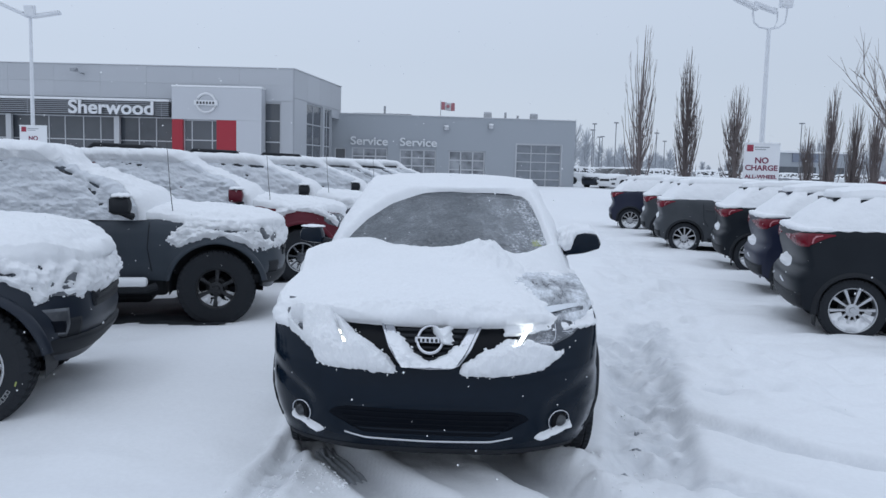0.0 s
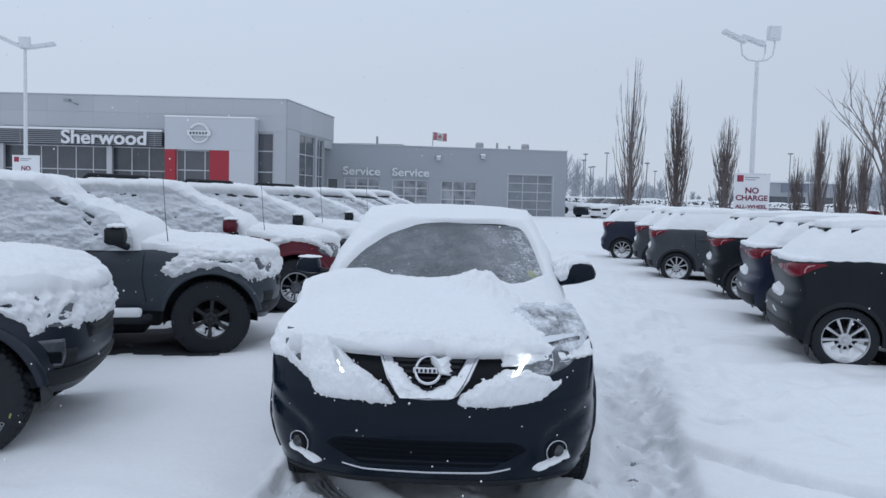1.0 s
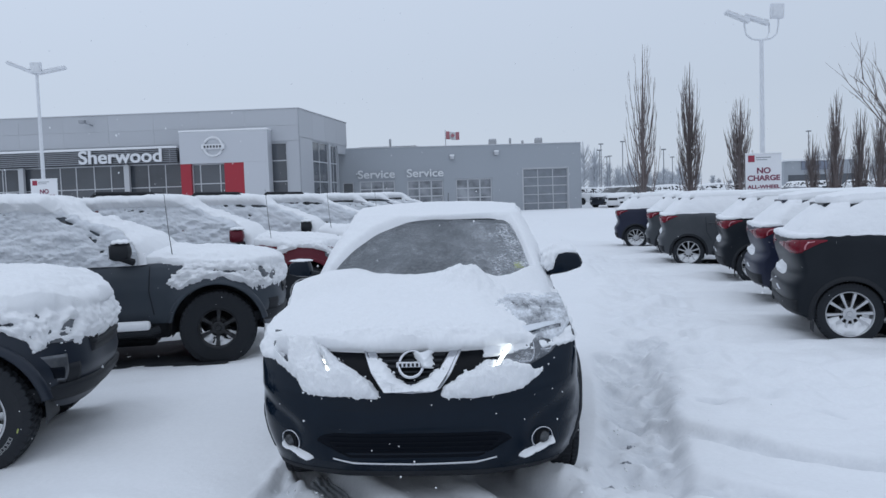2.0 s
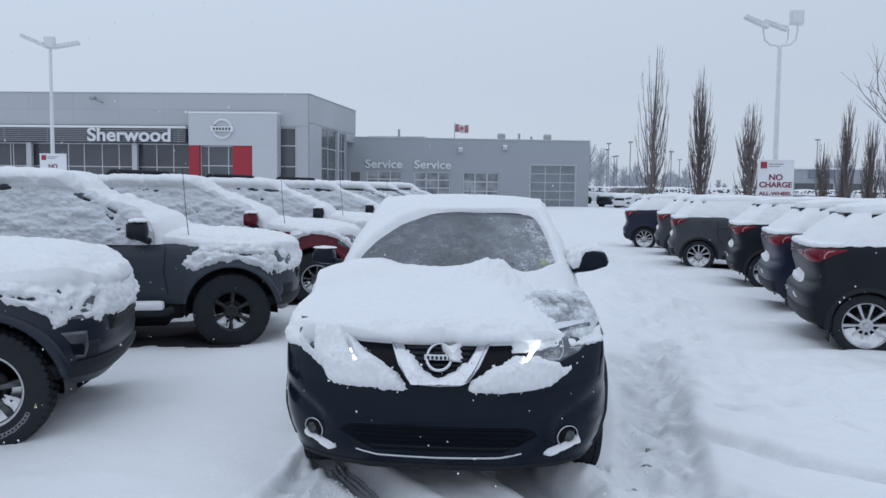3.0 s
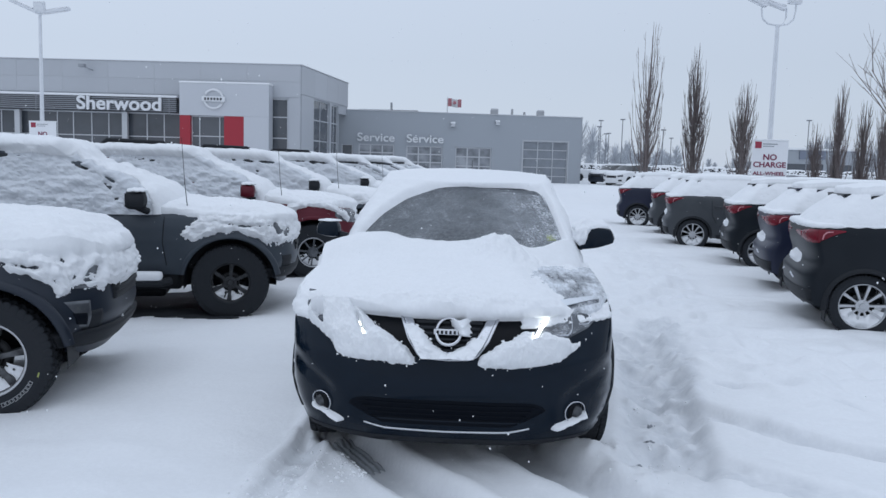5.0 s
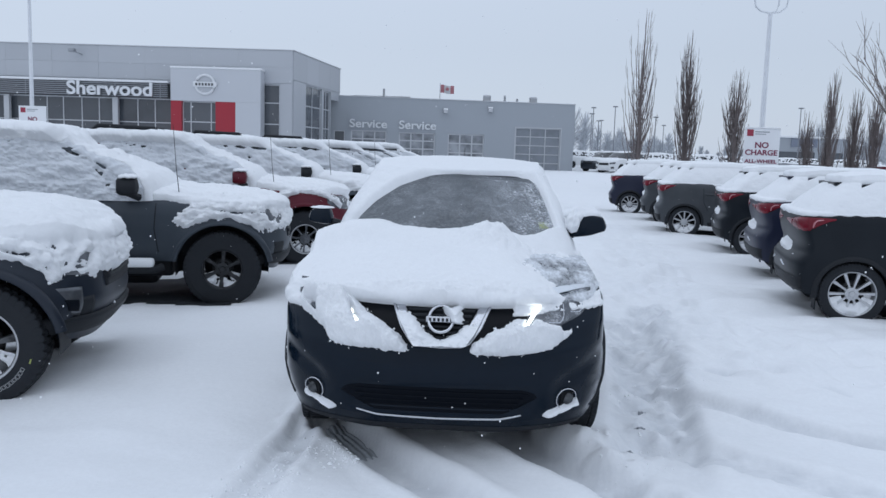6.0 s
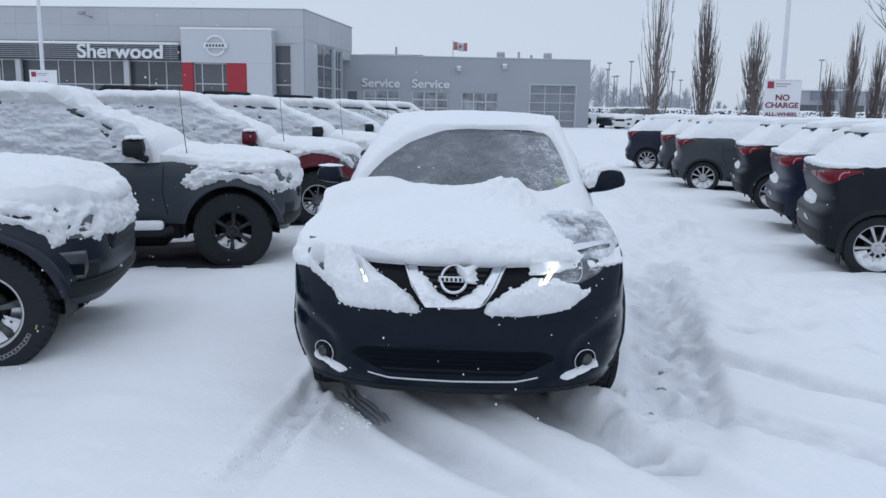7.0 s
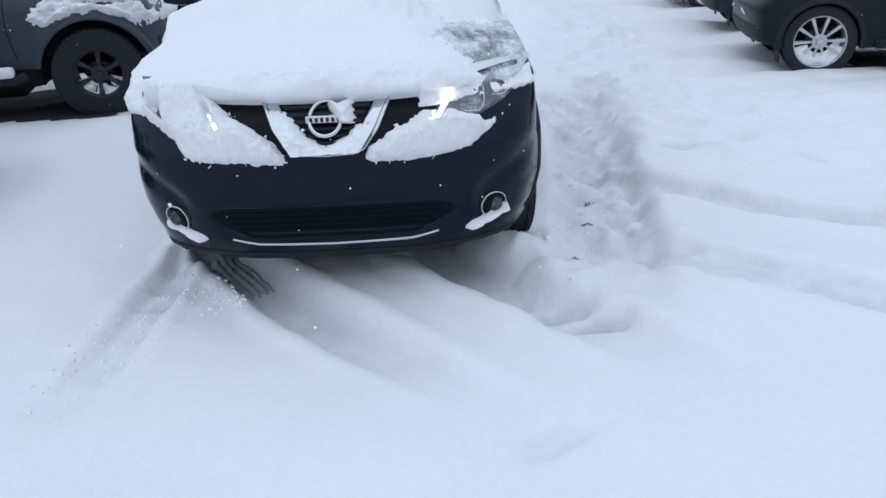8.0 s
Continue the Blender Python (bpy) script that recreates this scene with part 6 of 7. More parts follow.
build_main_car(pose(-0.093, 5.36, -0.03, 0, 0, 88.5))

# first row: pickups nose to the lane, parked at a slant
TRUCKS = [
    (-2.62, 7.26, m_charcoal, "dark navy pickup truck, nose and hood heaped with snow", m_plastic, False, True, True, 1.0),
    (-2.09, 10.95, m_darkgrey, "dark grey pickup truck with black wheels and snow-caked windows", m_plastic, False, False, True, 0.85),
    (-1.80, 14.19, m_red, "red pickup truck covered in thick snow", m_red, True, False, True, 0.5),
    (-1.50, 17.6, m_darkgrey, "grey pickup truck buried under fresh snow", m_plastic, True, False, True, 0.7),
    (-1.00, 20.9, m_charcoal, "dark pickup truck with roof rails under snow", m_plastic, True, False, True, 0.7),
    (-0.70, 24.2, m_silver, "silver pickup truck under fresh snow", m_silver, False, False, False, 0.7),
    (-0.35, 27.5, m_darkgrey, "grey pickup truck under fresh snow", m_plastic, False, False, False, 0.7),
    (0.0, 30.8, m_white_paint, "white pickup truck under fresh snow", m_white_paint, False, False, False, 0.7),
]
for i, (x, y, paint, label, mp, rack, marks, ant, face) in enumerate(TRUCKS):
    build_pickup(paint, pose(x, y, -0.05 + lot_rise(x, y), 0, 0, 193), label, i + 1.0, mp, rack, 1.0 if i < 3 else 0.55, marks, ant, face, 1.9 if i < 2 else 1.3 if i == 2 else 0.65,
                 wing_low=(0.05, 0.0, 0.11)[i] if i < 3 else 0.0, clumps=(170, 110, 60)[i] if i < 3 else 0, heap=0.07 if i == 0 else 0.0)

# second row: crossovers with their tails to the lane
PARKED = [
    (8.13, 10.21, m_black_dull, "black crossover with snow on roof and rear, parked in deep snow"),
    (8.70, 13.06, m_navy, "dark blue crossover parked in snow"),
    (9.12, 16.26, m_black_dull, "black crossover with snow-covered roof"),
    (8.80, 19.86, m_warm_grey, "grey crossover with silver wheels under snow"),
    (9.15, 23.06, m_warm_grey, "grey crossover parked under snow"),
    (8.85, 26.36, m_navy, "dark blue crossover at the row's end"),
]
for i, (x, y, paint, label) in enumerate(PARKED):
    build_crossover(paint, pose(x, y, -0.06 + lot_rise(x, y), 0, 0, 167), label, i + 2.0, 0.9 if i < 3 else 0.6)


# crumbs of snow thrown up beside the ruts
def snow_crumbs(name, spots, count, size, seed):
    rnd = np.random.RandomState(seed)
    V, F, start = [], [], 0
    for k in range(count):
        x, y, spread = spots[rnd.randint(len(spots))]
        x, y = x + rnd.normal(0, spread), y + rnd.normal(0, spread)
        r = size[0] + (size[1] - size[0]) * rnd.rand() ** 3
        b = BALL_V * (1 + 0.6 * (fbm(BALL_V * 1.6 + rnd.rand(3) * 20, 2) - 0.5))[:, None] * r * rnd.uniform(0.7, 1.4, 3)
        V.append(b + np.array([x, y, ground_at(x, y) - r * 0.15]))
        F += [(start + p, start + q, start + s) for p, q, s in BALL_F]
        start += len(b)
    ob = child(name, raw_mesh(name, np.concatenate(V), F, m_snow), None, "loose crumbs of snow beside the tyre ruts", "stuff")
    ob["category"] = "snow"


snow_crumbs("snow_crumbs", [(-1.0, 5.2, 0.12), (-1.12, 4.85, 0.14), (-0.95, 5.6, 0.12), (-0.72, 5.62, 0.08), (1.0, 5.5, 0.12), (1.2, 6.0, 0.15), (1.45, 6.9, 0.2), (-1.02, 5.0, 0.10), (-0.62, 5.45, 0.07)], 420, (0.003, 0.011), 8)


def tread_print(line, half, seed):
    """The ribs of a tyre, pressed into the snow at the bottom of a rut."""
    p = np.array(line, float)
    d = np.gradient(p, axis=0)
    d /= np.linalg.norm(d, axis=1, keepdims=True)
    q = np.linspace(-1, 1, 49)
    X, Y = p[:, None, 0] - d[:, None, 1] * q * half, p[:, None, 1] + d[:, None, 0] * q * half
    along = np.concatenate([[0], np.cumsum(np.hypot(*np.diff(p, axis=0).T))])[:, None]
    rib = ease(-0.2, 0.35, np.cos(q * np.pi * 4.5))[None] * (0.8 + 0.2 * ease(-0.6, 0.2, np.sin(along * 2 * np.pi / 0.045 + 9 * np.abs(q))))
    edge = np.minimum(1 - np.abs(q), 0.12)[None] / 0.12 * np.minimum(1.0, np.minimum(along, along[-1] - along) / 0.15)
    wear = fbm(np.stack([X, Y, 0 * X], -1) * 5 + seed, 3)
    Z = ground_height(X, Y) - 0.02 + 0.02 * edge * ease(0.25, 0.40, wear) + (0.013 * rib + 0.006) * edge * ease(0.30, 0.5, wear)
    ob = child("tyre_print", raw_mesh("tyre_print", np.stack([X, Y, Z], -1), grid_faces(len(p), 49), m_packed), None, "ribbed tyre tread pressed into dense grey snow", "stuff")
    ob["category"] = "snow"


tread_print(bend([(-0.84, 6.3), (-0.76, 6.08), (-0.62, 5.86), (-0.47, 5.63)], 34), 0.088, 2)


def boot_print(x, y, ang, size, seed):
    """A boot has pressed through to the wet ground."""
    u, v = np.meshgrid(np.linspace(-1.3, 1.3, 27), np.linspace(-1.3, 1.3, 21))
    c, q = math.cos(ang), math.sin(ang)
    X, Y = x + size[0] * u * c - size[1] * v * q, y + size[0] * u * q + size[1] * v * c
    keep = 1 - u ** 2 - v ** 2 - 2.4 * (fbm(np.stack([u * 1.6, v * 1.6, 0 * u + seed], -1) + 30, 3) - 0.42) > 0
    vv, ff = compact(np.stack([X, Y, ground_height(X, Y) + np.where(keep, 0.008, -0.012)], -1).reshape(-1, 3), grid_faces(21, 27, False, keep.ravel()))
    ob = child("boot_print", raw_mesh("boot_print", vv, ff, m_slush), None, "dark wet boot print in the snow", "stuff")
    ob["category"] = "snow"


for k, spot in enumerate([(0.885, 5.25, 0.25), (1.00, 5.09, 0.1), (1.02, 5.62, 0.3), (1.22, 6.25, 0.2), (1.34, 6.75, 1.1)]):
    boot_print(*spot, (0.062, 0.034) if k < 2 else (0.05, 0.022), k)



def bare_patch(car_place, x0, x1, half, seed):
    """Wet asphalt that the snow has not reached, under a parked vehicle; its dark also stands in for shade."""
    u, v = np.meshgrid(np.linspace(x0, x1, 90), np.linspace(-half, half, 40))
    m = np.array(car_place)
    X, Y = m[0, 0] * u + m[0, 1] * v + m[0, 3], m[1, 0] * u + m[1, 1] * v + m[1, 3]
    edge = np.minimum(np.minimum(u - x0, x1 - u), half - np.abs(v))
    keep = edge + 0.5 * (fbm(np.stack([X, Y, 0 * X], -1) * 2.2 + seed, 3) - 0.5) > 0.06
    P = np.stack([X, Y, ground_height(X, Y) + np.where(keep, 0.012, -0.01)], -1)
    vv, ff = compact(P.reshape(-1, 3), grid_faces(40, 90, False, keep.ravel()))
    ob = child("bare_asphalt", raw_mesh("bare_asphalt", vv, ff, m_asphalt), None, "dark wet asphalt sheltered under a parked vehicle, deepening its shade", "structure")
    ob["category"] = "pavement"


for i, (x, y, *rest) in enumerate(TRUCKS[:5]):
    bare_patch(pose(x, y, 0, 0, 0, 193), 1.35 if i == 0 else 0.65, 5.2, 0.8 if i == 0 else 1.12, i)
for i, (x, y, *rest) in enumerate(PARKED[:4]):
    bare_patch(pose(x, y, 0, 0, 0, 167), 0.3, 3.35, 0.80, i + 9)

# ---------------------------------------------------------------- the dealership's buildings
def wall_run(name, p0, p1, z0, z1, thick, openings, mat, parent, label=""):
    """A wall from p0 to p1, with openings (u0, u1, z0, z1) that go through it; its outer face on the line, its thickness to the left of it."""
    d = Vector((p1[0] - p0[0], p1[1] - p0[1], 0))
    length = d.length
    m = Matrix.Translation((p0[0], p0[1], 0)) @ Matrix.Rotation(math.atan2(d.y, d.x), 4, "Z")
    us = sorted({0.0, length, *[o[0] for o in openings], *[o[1] for o in openings]})
    bm = bmesh.new()
    for a, b in zip(us, us[1:]):
        free = [(z0, z1)]
        for o in openings:
            if o[0] < (a + b) / 2 < o[1]:
                free = [q for lo, hi in free for q in ((lo, min(hi, o[2])), (max(lo, o[3]), hi)) if q[1] - q[0] > 1e-4]
        for lo, hi in free:
            add_box(bm, (a, 0, lo), (b, thick, hi), 0, m)
    bmesh.ops.remove_doubles(bm, verts=bm.verts, dist=1e-4)
    return part(name, bm, mat, parent, label), m


def window_unit(parent, m, u0, u1, z0, z1, uprights, bars, glass, frame_mat, inset=0.12, bar=0.07, name="window"):
    """Window > frame, panes; lies in the opening of a wall whose own frame of axes is m."""
    b = bar
    bm = bmesh.new()
    loops = []
    for y in (inset, inset + 0.1):
        for o in (0, b):
            loops.append([bm.verts.new((p, y, q)) for p, q in ((u0 + o, z0 + o), (u1 - o, z0 + o), (u1 - o, z1 - o), (u0 + o, z1 - o))])
    for p, q in ((0, 1), (2, 3), (0, 2), (1, 3)):
        for k in range(4):
            bm.faces.new((loops[p][k], loops[p][(k + 1) % 4], loops[q][(k + 1) % 4], loops[q][k]))
    win = part(name, bm, frame_mat, parent)
    win.matrix_basis = m
    for u in uprights:
        part("mullion", box((u - b / 2, inset + 0.002, z0 + b), (u + b / 2, inset + 0.098, z1 - b)), frame_mat, win)
    for z in bars:
        part("glazing_bar", box((u0 + b, inset + 0.004, z - b / 2), (u1 - b, inset + 0.096, z + b / 2)), frame_mat, win)
    us, zs = [u0 + b, *uprights, u1 - b], [z0 + b, *bars, z1 - b]
    for a, c in zip(us, us[1:]):
        for lo, hi in zip(zs, zs[1:]):
            part("pane", box((a - 0.01, inset + 0.04, lo - 0.01), (c + 0.01, inset + 0.055, hi + 0.01)), glass, win)
    return win


def build_showroom():
    b = thing("car_dealership", "grey panelled car showroom with louvred band, portal and large dark windows", "building")
    g = 0.3
    x0, x1, yf = -36.0, -10.37, 50.5
    # front wall: glazed band, then closed upper wall
    ups = [-28.72, -27.52, -26.32, -25.26, -24.27, -23.14, -22.09, -20.95, -19.74, -18.69]
    left = [-35.5 + 1.1 * k for k in range(7)]
    op = [(0.4, -17.5 - x0, g + 0.3, 4.28), (-16.6 - x0, -14.7 - x0, g + 0.02, 4.1), (-12.14 - x0, -11.12 - x0, g + 0.6, 5.31)]
    wall, m = wall_run("wall", (x0, yf), (x1, yf), g - 0.4, 7.30, 0.35, op, m_panel, b)
    window_unit(b, m, 0.4, -17.5 - x0, g + 0.3, 4.28, [u - x0 for u in left + ups], [2.86], m_shop_glass, m_mullion, 0.16, 0.06, "shop_window")
    window_unit(b, m, -12.14 - x0, -11.12 - x0, g + 0.6, 5.31, [], [2.97, 4.22], m_shop_glass, m_mullion, 0.1, 0.07)
    side, m2 = wall_run("wall", (x1, yf), (-9.45, 59.0), g - 0.4, 7.302, 0.35, [(2.6, 6.3, g + 0.4, 5.55), (6.75, 8.45, g + 0.4, 5.5)], m_panel, b)
    window_unit(b, m2, 2.6, 6.3, g + 0.4, 5.55, [4.4], [2.95, 4.25], m_shop_glass, m_mullion, 0.1)
    window_unit(b, m2, 6.75, 8.45, g + 0.4, 5.5, [7.6], [2.95, 4.25], m_shop_glass, m_mullion, 0.1)
    wall_run("wall", (-9.448, 59.01), (-9.2, 61.3), 5.0, 7.302, 0.35, [], m_panel, b)
    wall_run("wall", (-9.2, 61.31), (-12.6, 74), g - 0.4, 7.298, 0.35, [], m_panel, b)
    wall_run("wall", (-12.6, 74), (x0, 74), g - 0.4, 7.3, 0.35, [], m_panel, b)
    wall_run("wall", (x0, 74), (x0, yf + 0.36), g - 0.4, 7.3, 0.35, [], m_panel, b)
    bm = bmesh.new()
    add_box(bm, (x0 + 0.36, yf + 0.36, 6.7), (-10.4, 61.0, 6.9))
    add_box(bm, (x0 + 0.36, 61.0, 6.7), (-13.0, 73.6, 6.9))
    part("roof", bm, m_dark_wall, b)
    # floor and inner wall: the room's darkness is put into their colour
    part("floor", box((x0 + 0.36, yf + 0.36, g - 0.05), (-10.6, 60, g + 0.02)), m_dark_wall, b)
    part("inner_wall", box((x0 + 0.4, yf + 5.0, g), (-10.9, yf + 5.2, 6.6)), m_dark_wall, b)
    # cladding: large panels with open joints, upper wall and round the corner
    xs = [-36.0, -33.2, -30.4, -27.6, -24.8, -22.0, -19.2, -16.4, -13.6, -10.36]
    for lo, hi in ((5.40, 6.307), (6.313, 7.30)):
        for a, c in zip(xs, xs[1:]):
            part("panel", box((a + 0.003, yf - 0.05, lo), (c - 0.003, yf - 0.003, hi), 0.002), m_panel, b)
    for a, c in zip([-12.0, -11.16], [-11.9, -10.36]):
        part("panel", box((max(a, -11.1), yf - 0.05, g - 0.2), (-10.36, yf - 0.003, 5.38), 0.006), m_panel, b)
        break
    for k in range(4):
        u0, u1 = 2.7 * k - 0.044, 2.7 * k + 2.70
        ob = part("panel", box((u0 + 0.05, -0.05, 5.62), (min(u1, 10.8), -0.004, 7.30), 0.006), m_panel, b)
        ob.matrix_basis = m2
    ob = part("panel", box((0.05, -0.05, g - 0.2), (2.55, -0.003, 5.60), 0.006), m_panel, b)
    ob.matrix_basis = m2
    # parapet cap and its rim of snow
    part("parapet_cap", box((x0 - 0.1, yf - 0.09, 7.305), (x1 + 0.09, yf + 0.45, 7.36), 0.01), m_mullion, b)
    ob = part("parapet_cap", box((0.1, -0.09, 7.308), (10.9, 0.45, 7.363), 0.01), m_mullion, b)
    ob.matrix_basis = m2
    # louvred band, with snow on its ledge
    for k in range(7):
        z = 4.36 + 0.115 * k
        bm = bmesh.new()
        add_box(bm, (x0, yf - 0.50, z), (-17.72, yf - 0.34, z + 0.055), 0.006)
        part("louver", bm, m_louver, b)
    # backing coloured dark in place of the shade behind the slats
    part("louver_shadow_backing", box((x0, yf - 0.30, 4.29), (-17.72, yf - 0.02, 5.16)), m_louver_dark, b)
    for x in (-35, -32, -29, -26.3, -23.7, -20.9, -18.2):
        part("louver_bracket", box((x - 0.03, yf - 0.34, 4.3), (x + 0.03, yf - 0.302, 5.2)), m_louver, b)
    bm = bmesh.new()
    add_box(bm, (x0, yf - 0.56, 5.165), (-17.66, yf - 0.055, 5.30), 0.05)
    part("ledge_snow", bm, m_snow, b, "line of snow", True)
    for cx in (-27.52, -20.95):
        part("column", box((cx - 0.16, yf - 0.27, g - 0.2), (cx + 0.16, yf - 0.01, 4.285), 0.01), m_white_wall, b, "pale column")
    # entrance portal
    px0, px1, py = -17.32, -12.02, 49.45
    bm = bmesh.new()
    add_box(bm, (px0, py, 4.15), (px1, yf - 0.06, 6.02), 0.01)
    part("portal", bm, m_panel_light, b, "pale grey portal frame")
    part("portal_leg", box((-13.5, py, g - 0.3), (px1, yf - 0.06, 4.148), 0.01), m_panel_light, b)
    part("portal_red_panel", box((-14.68, py + 0.02, g - 0.3), (-13.503, yf - 0.06, 4.147), 0.01), m_red_panel, b, "glossy red panel")
    part("portal_red_panel", box((px0 + 0.002, py + 0.02, g - 0.3), (-16.69, yf - 0.06, 4.147), 0.01), m_red_panel, b, "glossy red panel")
    bm = bmesh.new()
    add_box(bm, (px0 - 0.03, py - 0.03, 6.022), (px1 + 0.03, yf - 0.06, 6.13), 0.045)
    part("portal_snow", bm, m_snow, b, "line of snow", True)
    window_unit(b, pose(0, py + 0.25, 0), -16.685, -14.685, g, 4.14, [-16.2, -15.0], [2.95], m_shop_glass, m_mullion, 0.0, 0.06, "entrance_door")
    # round emblem: ring and bar, no lettering
    bm = bmesh.new()
    a = np.linspace(0, 2 * np.pi, 49)
    add_tube(bm, [(-15.27 + 0.55 * math.cos(t), py - 0.06, 5.12 + 0.54 * math.sin(t)) for t in a], 0.075, 8, cap=False)
    add_box(bm, (-15.97, py - 0.15, 4.97), (-14.57, py - 0.01, 5.27), 0.03)
    em = part("emblem", bm, m_letter, b, "pale ring and bar emblem", True)
    for k in range(6):
        part("emblem_mark", box((-15.80 + 0.185 * k, py - 0.165, 5.05), (-15.69 + 0.185 * k, py - 0.151, 5.19)), m_louver_dark, em)
    ob, w = lettering("lettering", "Sherwood", 0.95, 0.06, m_letter, b, Matrix(), "white raised letters", 0.022)
    ob.matrix_basis = pose(-21.1, yf - 0.62, 4.72, 90, 0, 0) @ Matrix.Diagonal((5.1 / w, 1.15, 1, 1))
    # flood light on an arm
    bm = bmesh.new()
    add_tube(bm, [(-22.95, yf - 0.05, 6.72), (-22.95, yf - 0.5, 6.75), (-23.2, yf - 0.6, 6.85)], 0.035, 8)
    add_box(bm, (-23.5, yf - 0.75, 6.82), (-23.15, yf - 0.4, 7.02), 0.04)
    part("flood_light", bm, m_louver, b)
    part("roof_vent", box((-19.2, yf + 2, 6.9), (-18.7, yf + 2.5, 7.55), 0.05), m_mullion, b)
    return b


def build_service():
    b = thing("service_building", "low dark grey service building with bay windows and overhead door", "building")
    p0, p1, g = (-9.95, 60.95), (8.15, 63.6), 0.5
    L = math.hypot(p1[0] - p0[0], p1[1] - p0[1])

    def u(x):
        """Along the wall, from a place on a line set squarer to the lane."""
        k = x / (61.4 + (x + 9.0) * 0.07)
        slope = (p1[1] - p0[1]) / (p1[0] - p0[0])
        xx = k * (p0[1] - 1 - slope * p0[0]) / (1 - slope * k)
        return (xx - p0[0]) * L / (p1[0] - p0[0])
    ops = [(0.42, 1.22, 1.7, 2.95), (u(-8.49), u(-5.85), 1.2, 3.02), (u(-4.94), u(-2.23), 1.2, 2.97), (u(-1.29), u(1.42), 0.9, 2.98), (u(3.76), u(7.14), 0.35, 3.58)]
    wall, m = wall_run("wall", p0, p1, g - 0.5, 5.40, 0.35, ops, m_service, b)
    window_unit(b, m, *ops[0], [], [2.2], m_shop_glass, m_mullion, 0.08)
    for o in ops[1:4]:
        n = [o[0] + (o[1] - o[0]) * k / 3 for k in (1, 2)]
        window_unit(b, m, *o, n, [o[2] + (o[3] - o[2]) * f for f in (0.33, 0.66)], m_door_glass, m_mullion, 0.1, 0.09, "bay_window")
    o = ops[4]
    window_unit(b, m, *o, [o[0] + (o[1] - o[0]) * k / 3 for k in (1, 2)], [o[2] + (o[3] - o[2]) * k / 5 for k in (1, 2, 3, 4)], m_bay_door_glass, m_mullion, 0.08, 0.06, "overhead_door")
    bm = bmesh.new()
    add_box(bm, (o[0] - 0.07, -0.03, o[3]), (o[1] + 0.07, -0.002, o[3] + 0.07))
    add_box(bm, (o[0] - 0.07, -0.03, 0.3), (o[0], -0.002, o[3] - 0.002))
    add_box(bm, (o[1], -0.03, 0.3), (o[1] + 0.07, -0.002, o[3] - 0.002))
    part("door_surround", bm, m_mullion, b).matrix_basis = m
    wall_run("wall", p1, (8.6, 78), g - 0.5, 5.398, 0.35, [], m_service, b)
    wall_run("wall", (8.6, 78), (-8.8, 78), g - 0.5, 5.4, 0.35, [], m_service, b)
    part("roof", box((-9.0, 63.8, 4.9), (8.1, 77.6, 5.1)), m_dark_wall, b)
    part("inner_wall", box((-9.1, 68, 0.3), (8.1, 68.2, 4.9)), m_bay_wall, b)
    bm = bmesh.new()
    add_box(bm, (-0.05, -0.05, 5.40), (L + 0.05, 0.4, 5.47), 0.02)
    part("parapet_cap", bm, m_mullion, b).matrix_basis = m
    for x in (-7.22, -3.58):
        ob, w = lettering("lettering", "Service", 0.74, 0.05, m_letter_grey, b, Matrix(), "white raised letters")
        ob.matrix_basis = m @ pose(u(x), -0.10, 3.47, 90, 0, 0) @ Matrix.Diagonal((2.72 / w, 1.12, 1, 1))
    for x, z in ((-1.55, 4.53), (1.77, 4.75)):
        bm = bmesh.new()
        add_box(bm, (u(x) - 0.16, -0.36, z - 0.10), (u(x) + 0.16, -0.04, z + 0.12), 0.05)
        part("wall_light", bm, m_mullion, b).matrix_basis = m
        bm = bmesh.new()
        add_box(bm, (u(x) - 0.17, -0.37, z + 0.122), (u(x) + 0.17, -0.045, z + 0.26), 0.06)
        part("light_snow", bm, m_snow, b, smooth=True).matrix_basis = m
    # roof plant
    for x, w, h in ((1.52, 0.62, 0.50), (4.95, 0.60, 0.46)):
        ob = part("roof_fan", box((x * 1.05 - w / 2, 66.0, 5.1), (x * 1.05 + w / 2, 66.7, 5.62 + h), 0.12), m_mullion, b)
    for x, h in ((-6.4, 0.78), (2.95, 0.52), (3.9, 0.3)):
        part("roof_pipe", tube([(x, 65.5, 5.1), (x, 65.5, 5.55 + h)], (0.09, 0.09), 10), m_mullion, b)
    part("roof_ridge", box((-9.0, 66.5, 5.1), (-4.4, 68, 5.78), 0.05), m_service, b)
    part("roof_snow", box((-8.98, 66.45, 5.785), (-4.42, 68.0, 5.85), 0.03), m_snow, b)
    # sheltered passage between the buildings
    return b


build_showroom()
build_service()

# flag on its pole, behind the service roof
flag = thing("flag_pole", "white pole with a red and white maple flag in the wind", "flag")
part("pole", tube([(-2.1, 66.5, 0.5), (-2.1, 66.5, 4.0), (-2.1, 66.5, 6.95)], (0.05, 0.045, 0.03), 10), m_pole, flag)


def flag_band(u0, u1, mat):
    uu, vv = np.meshgrid(np.linspace(u0, u1, 10), np.linspace(0, 1, 8))
    P = np.stack([-2.06 + 1.06 * uu, 66.5 + 0.10 * np.sin(uu * 7), 6.22 + 0.62 * vv - 0.10 * uu + 0.03 * np.sin(uu * 8)], -1)
    Q = P + np.array([0, 0.006, 0])
    v = np.concatenate([P.reshape(-1, 3), Q.reshape(-1, 3)])
    child("flag_band", raw_mesh("flag_band", v, grid_faces(8, 10) + grid_faces(8, 10, False, None, 80), mat), flag)


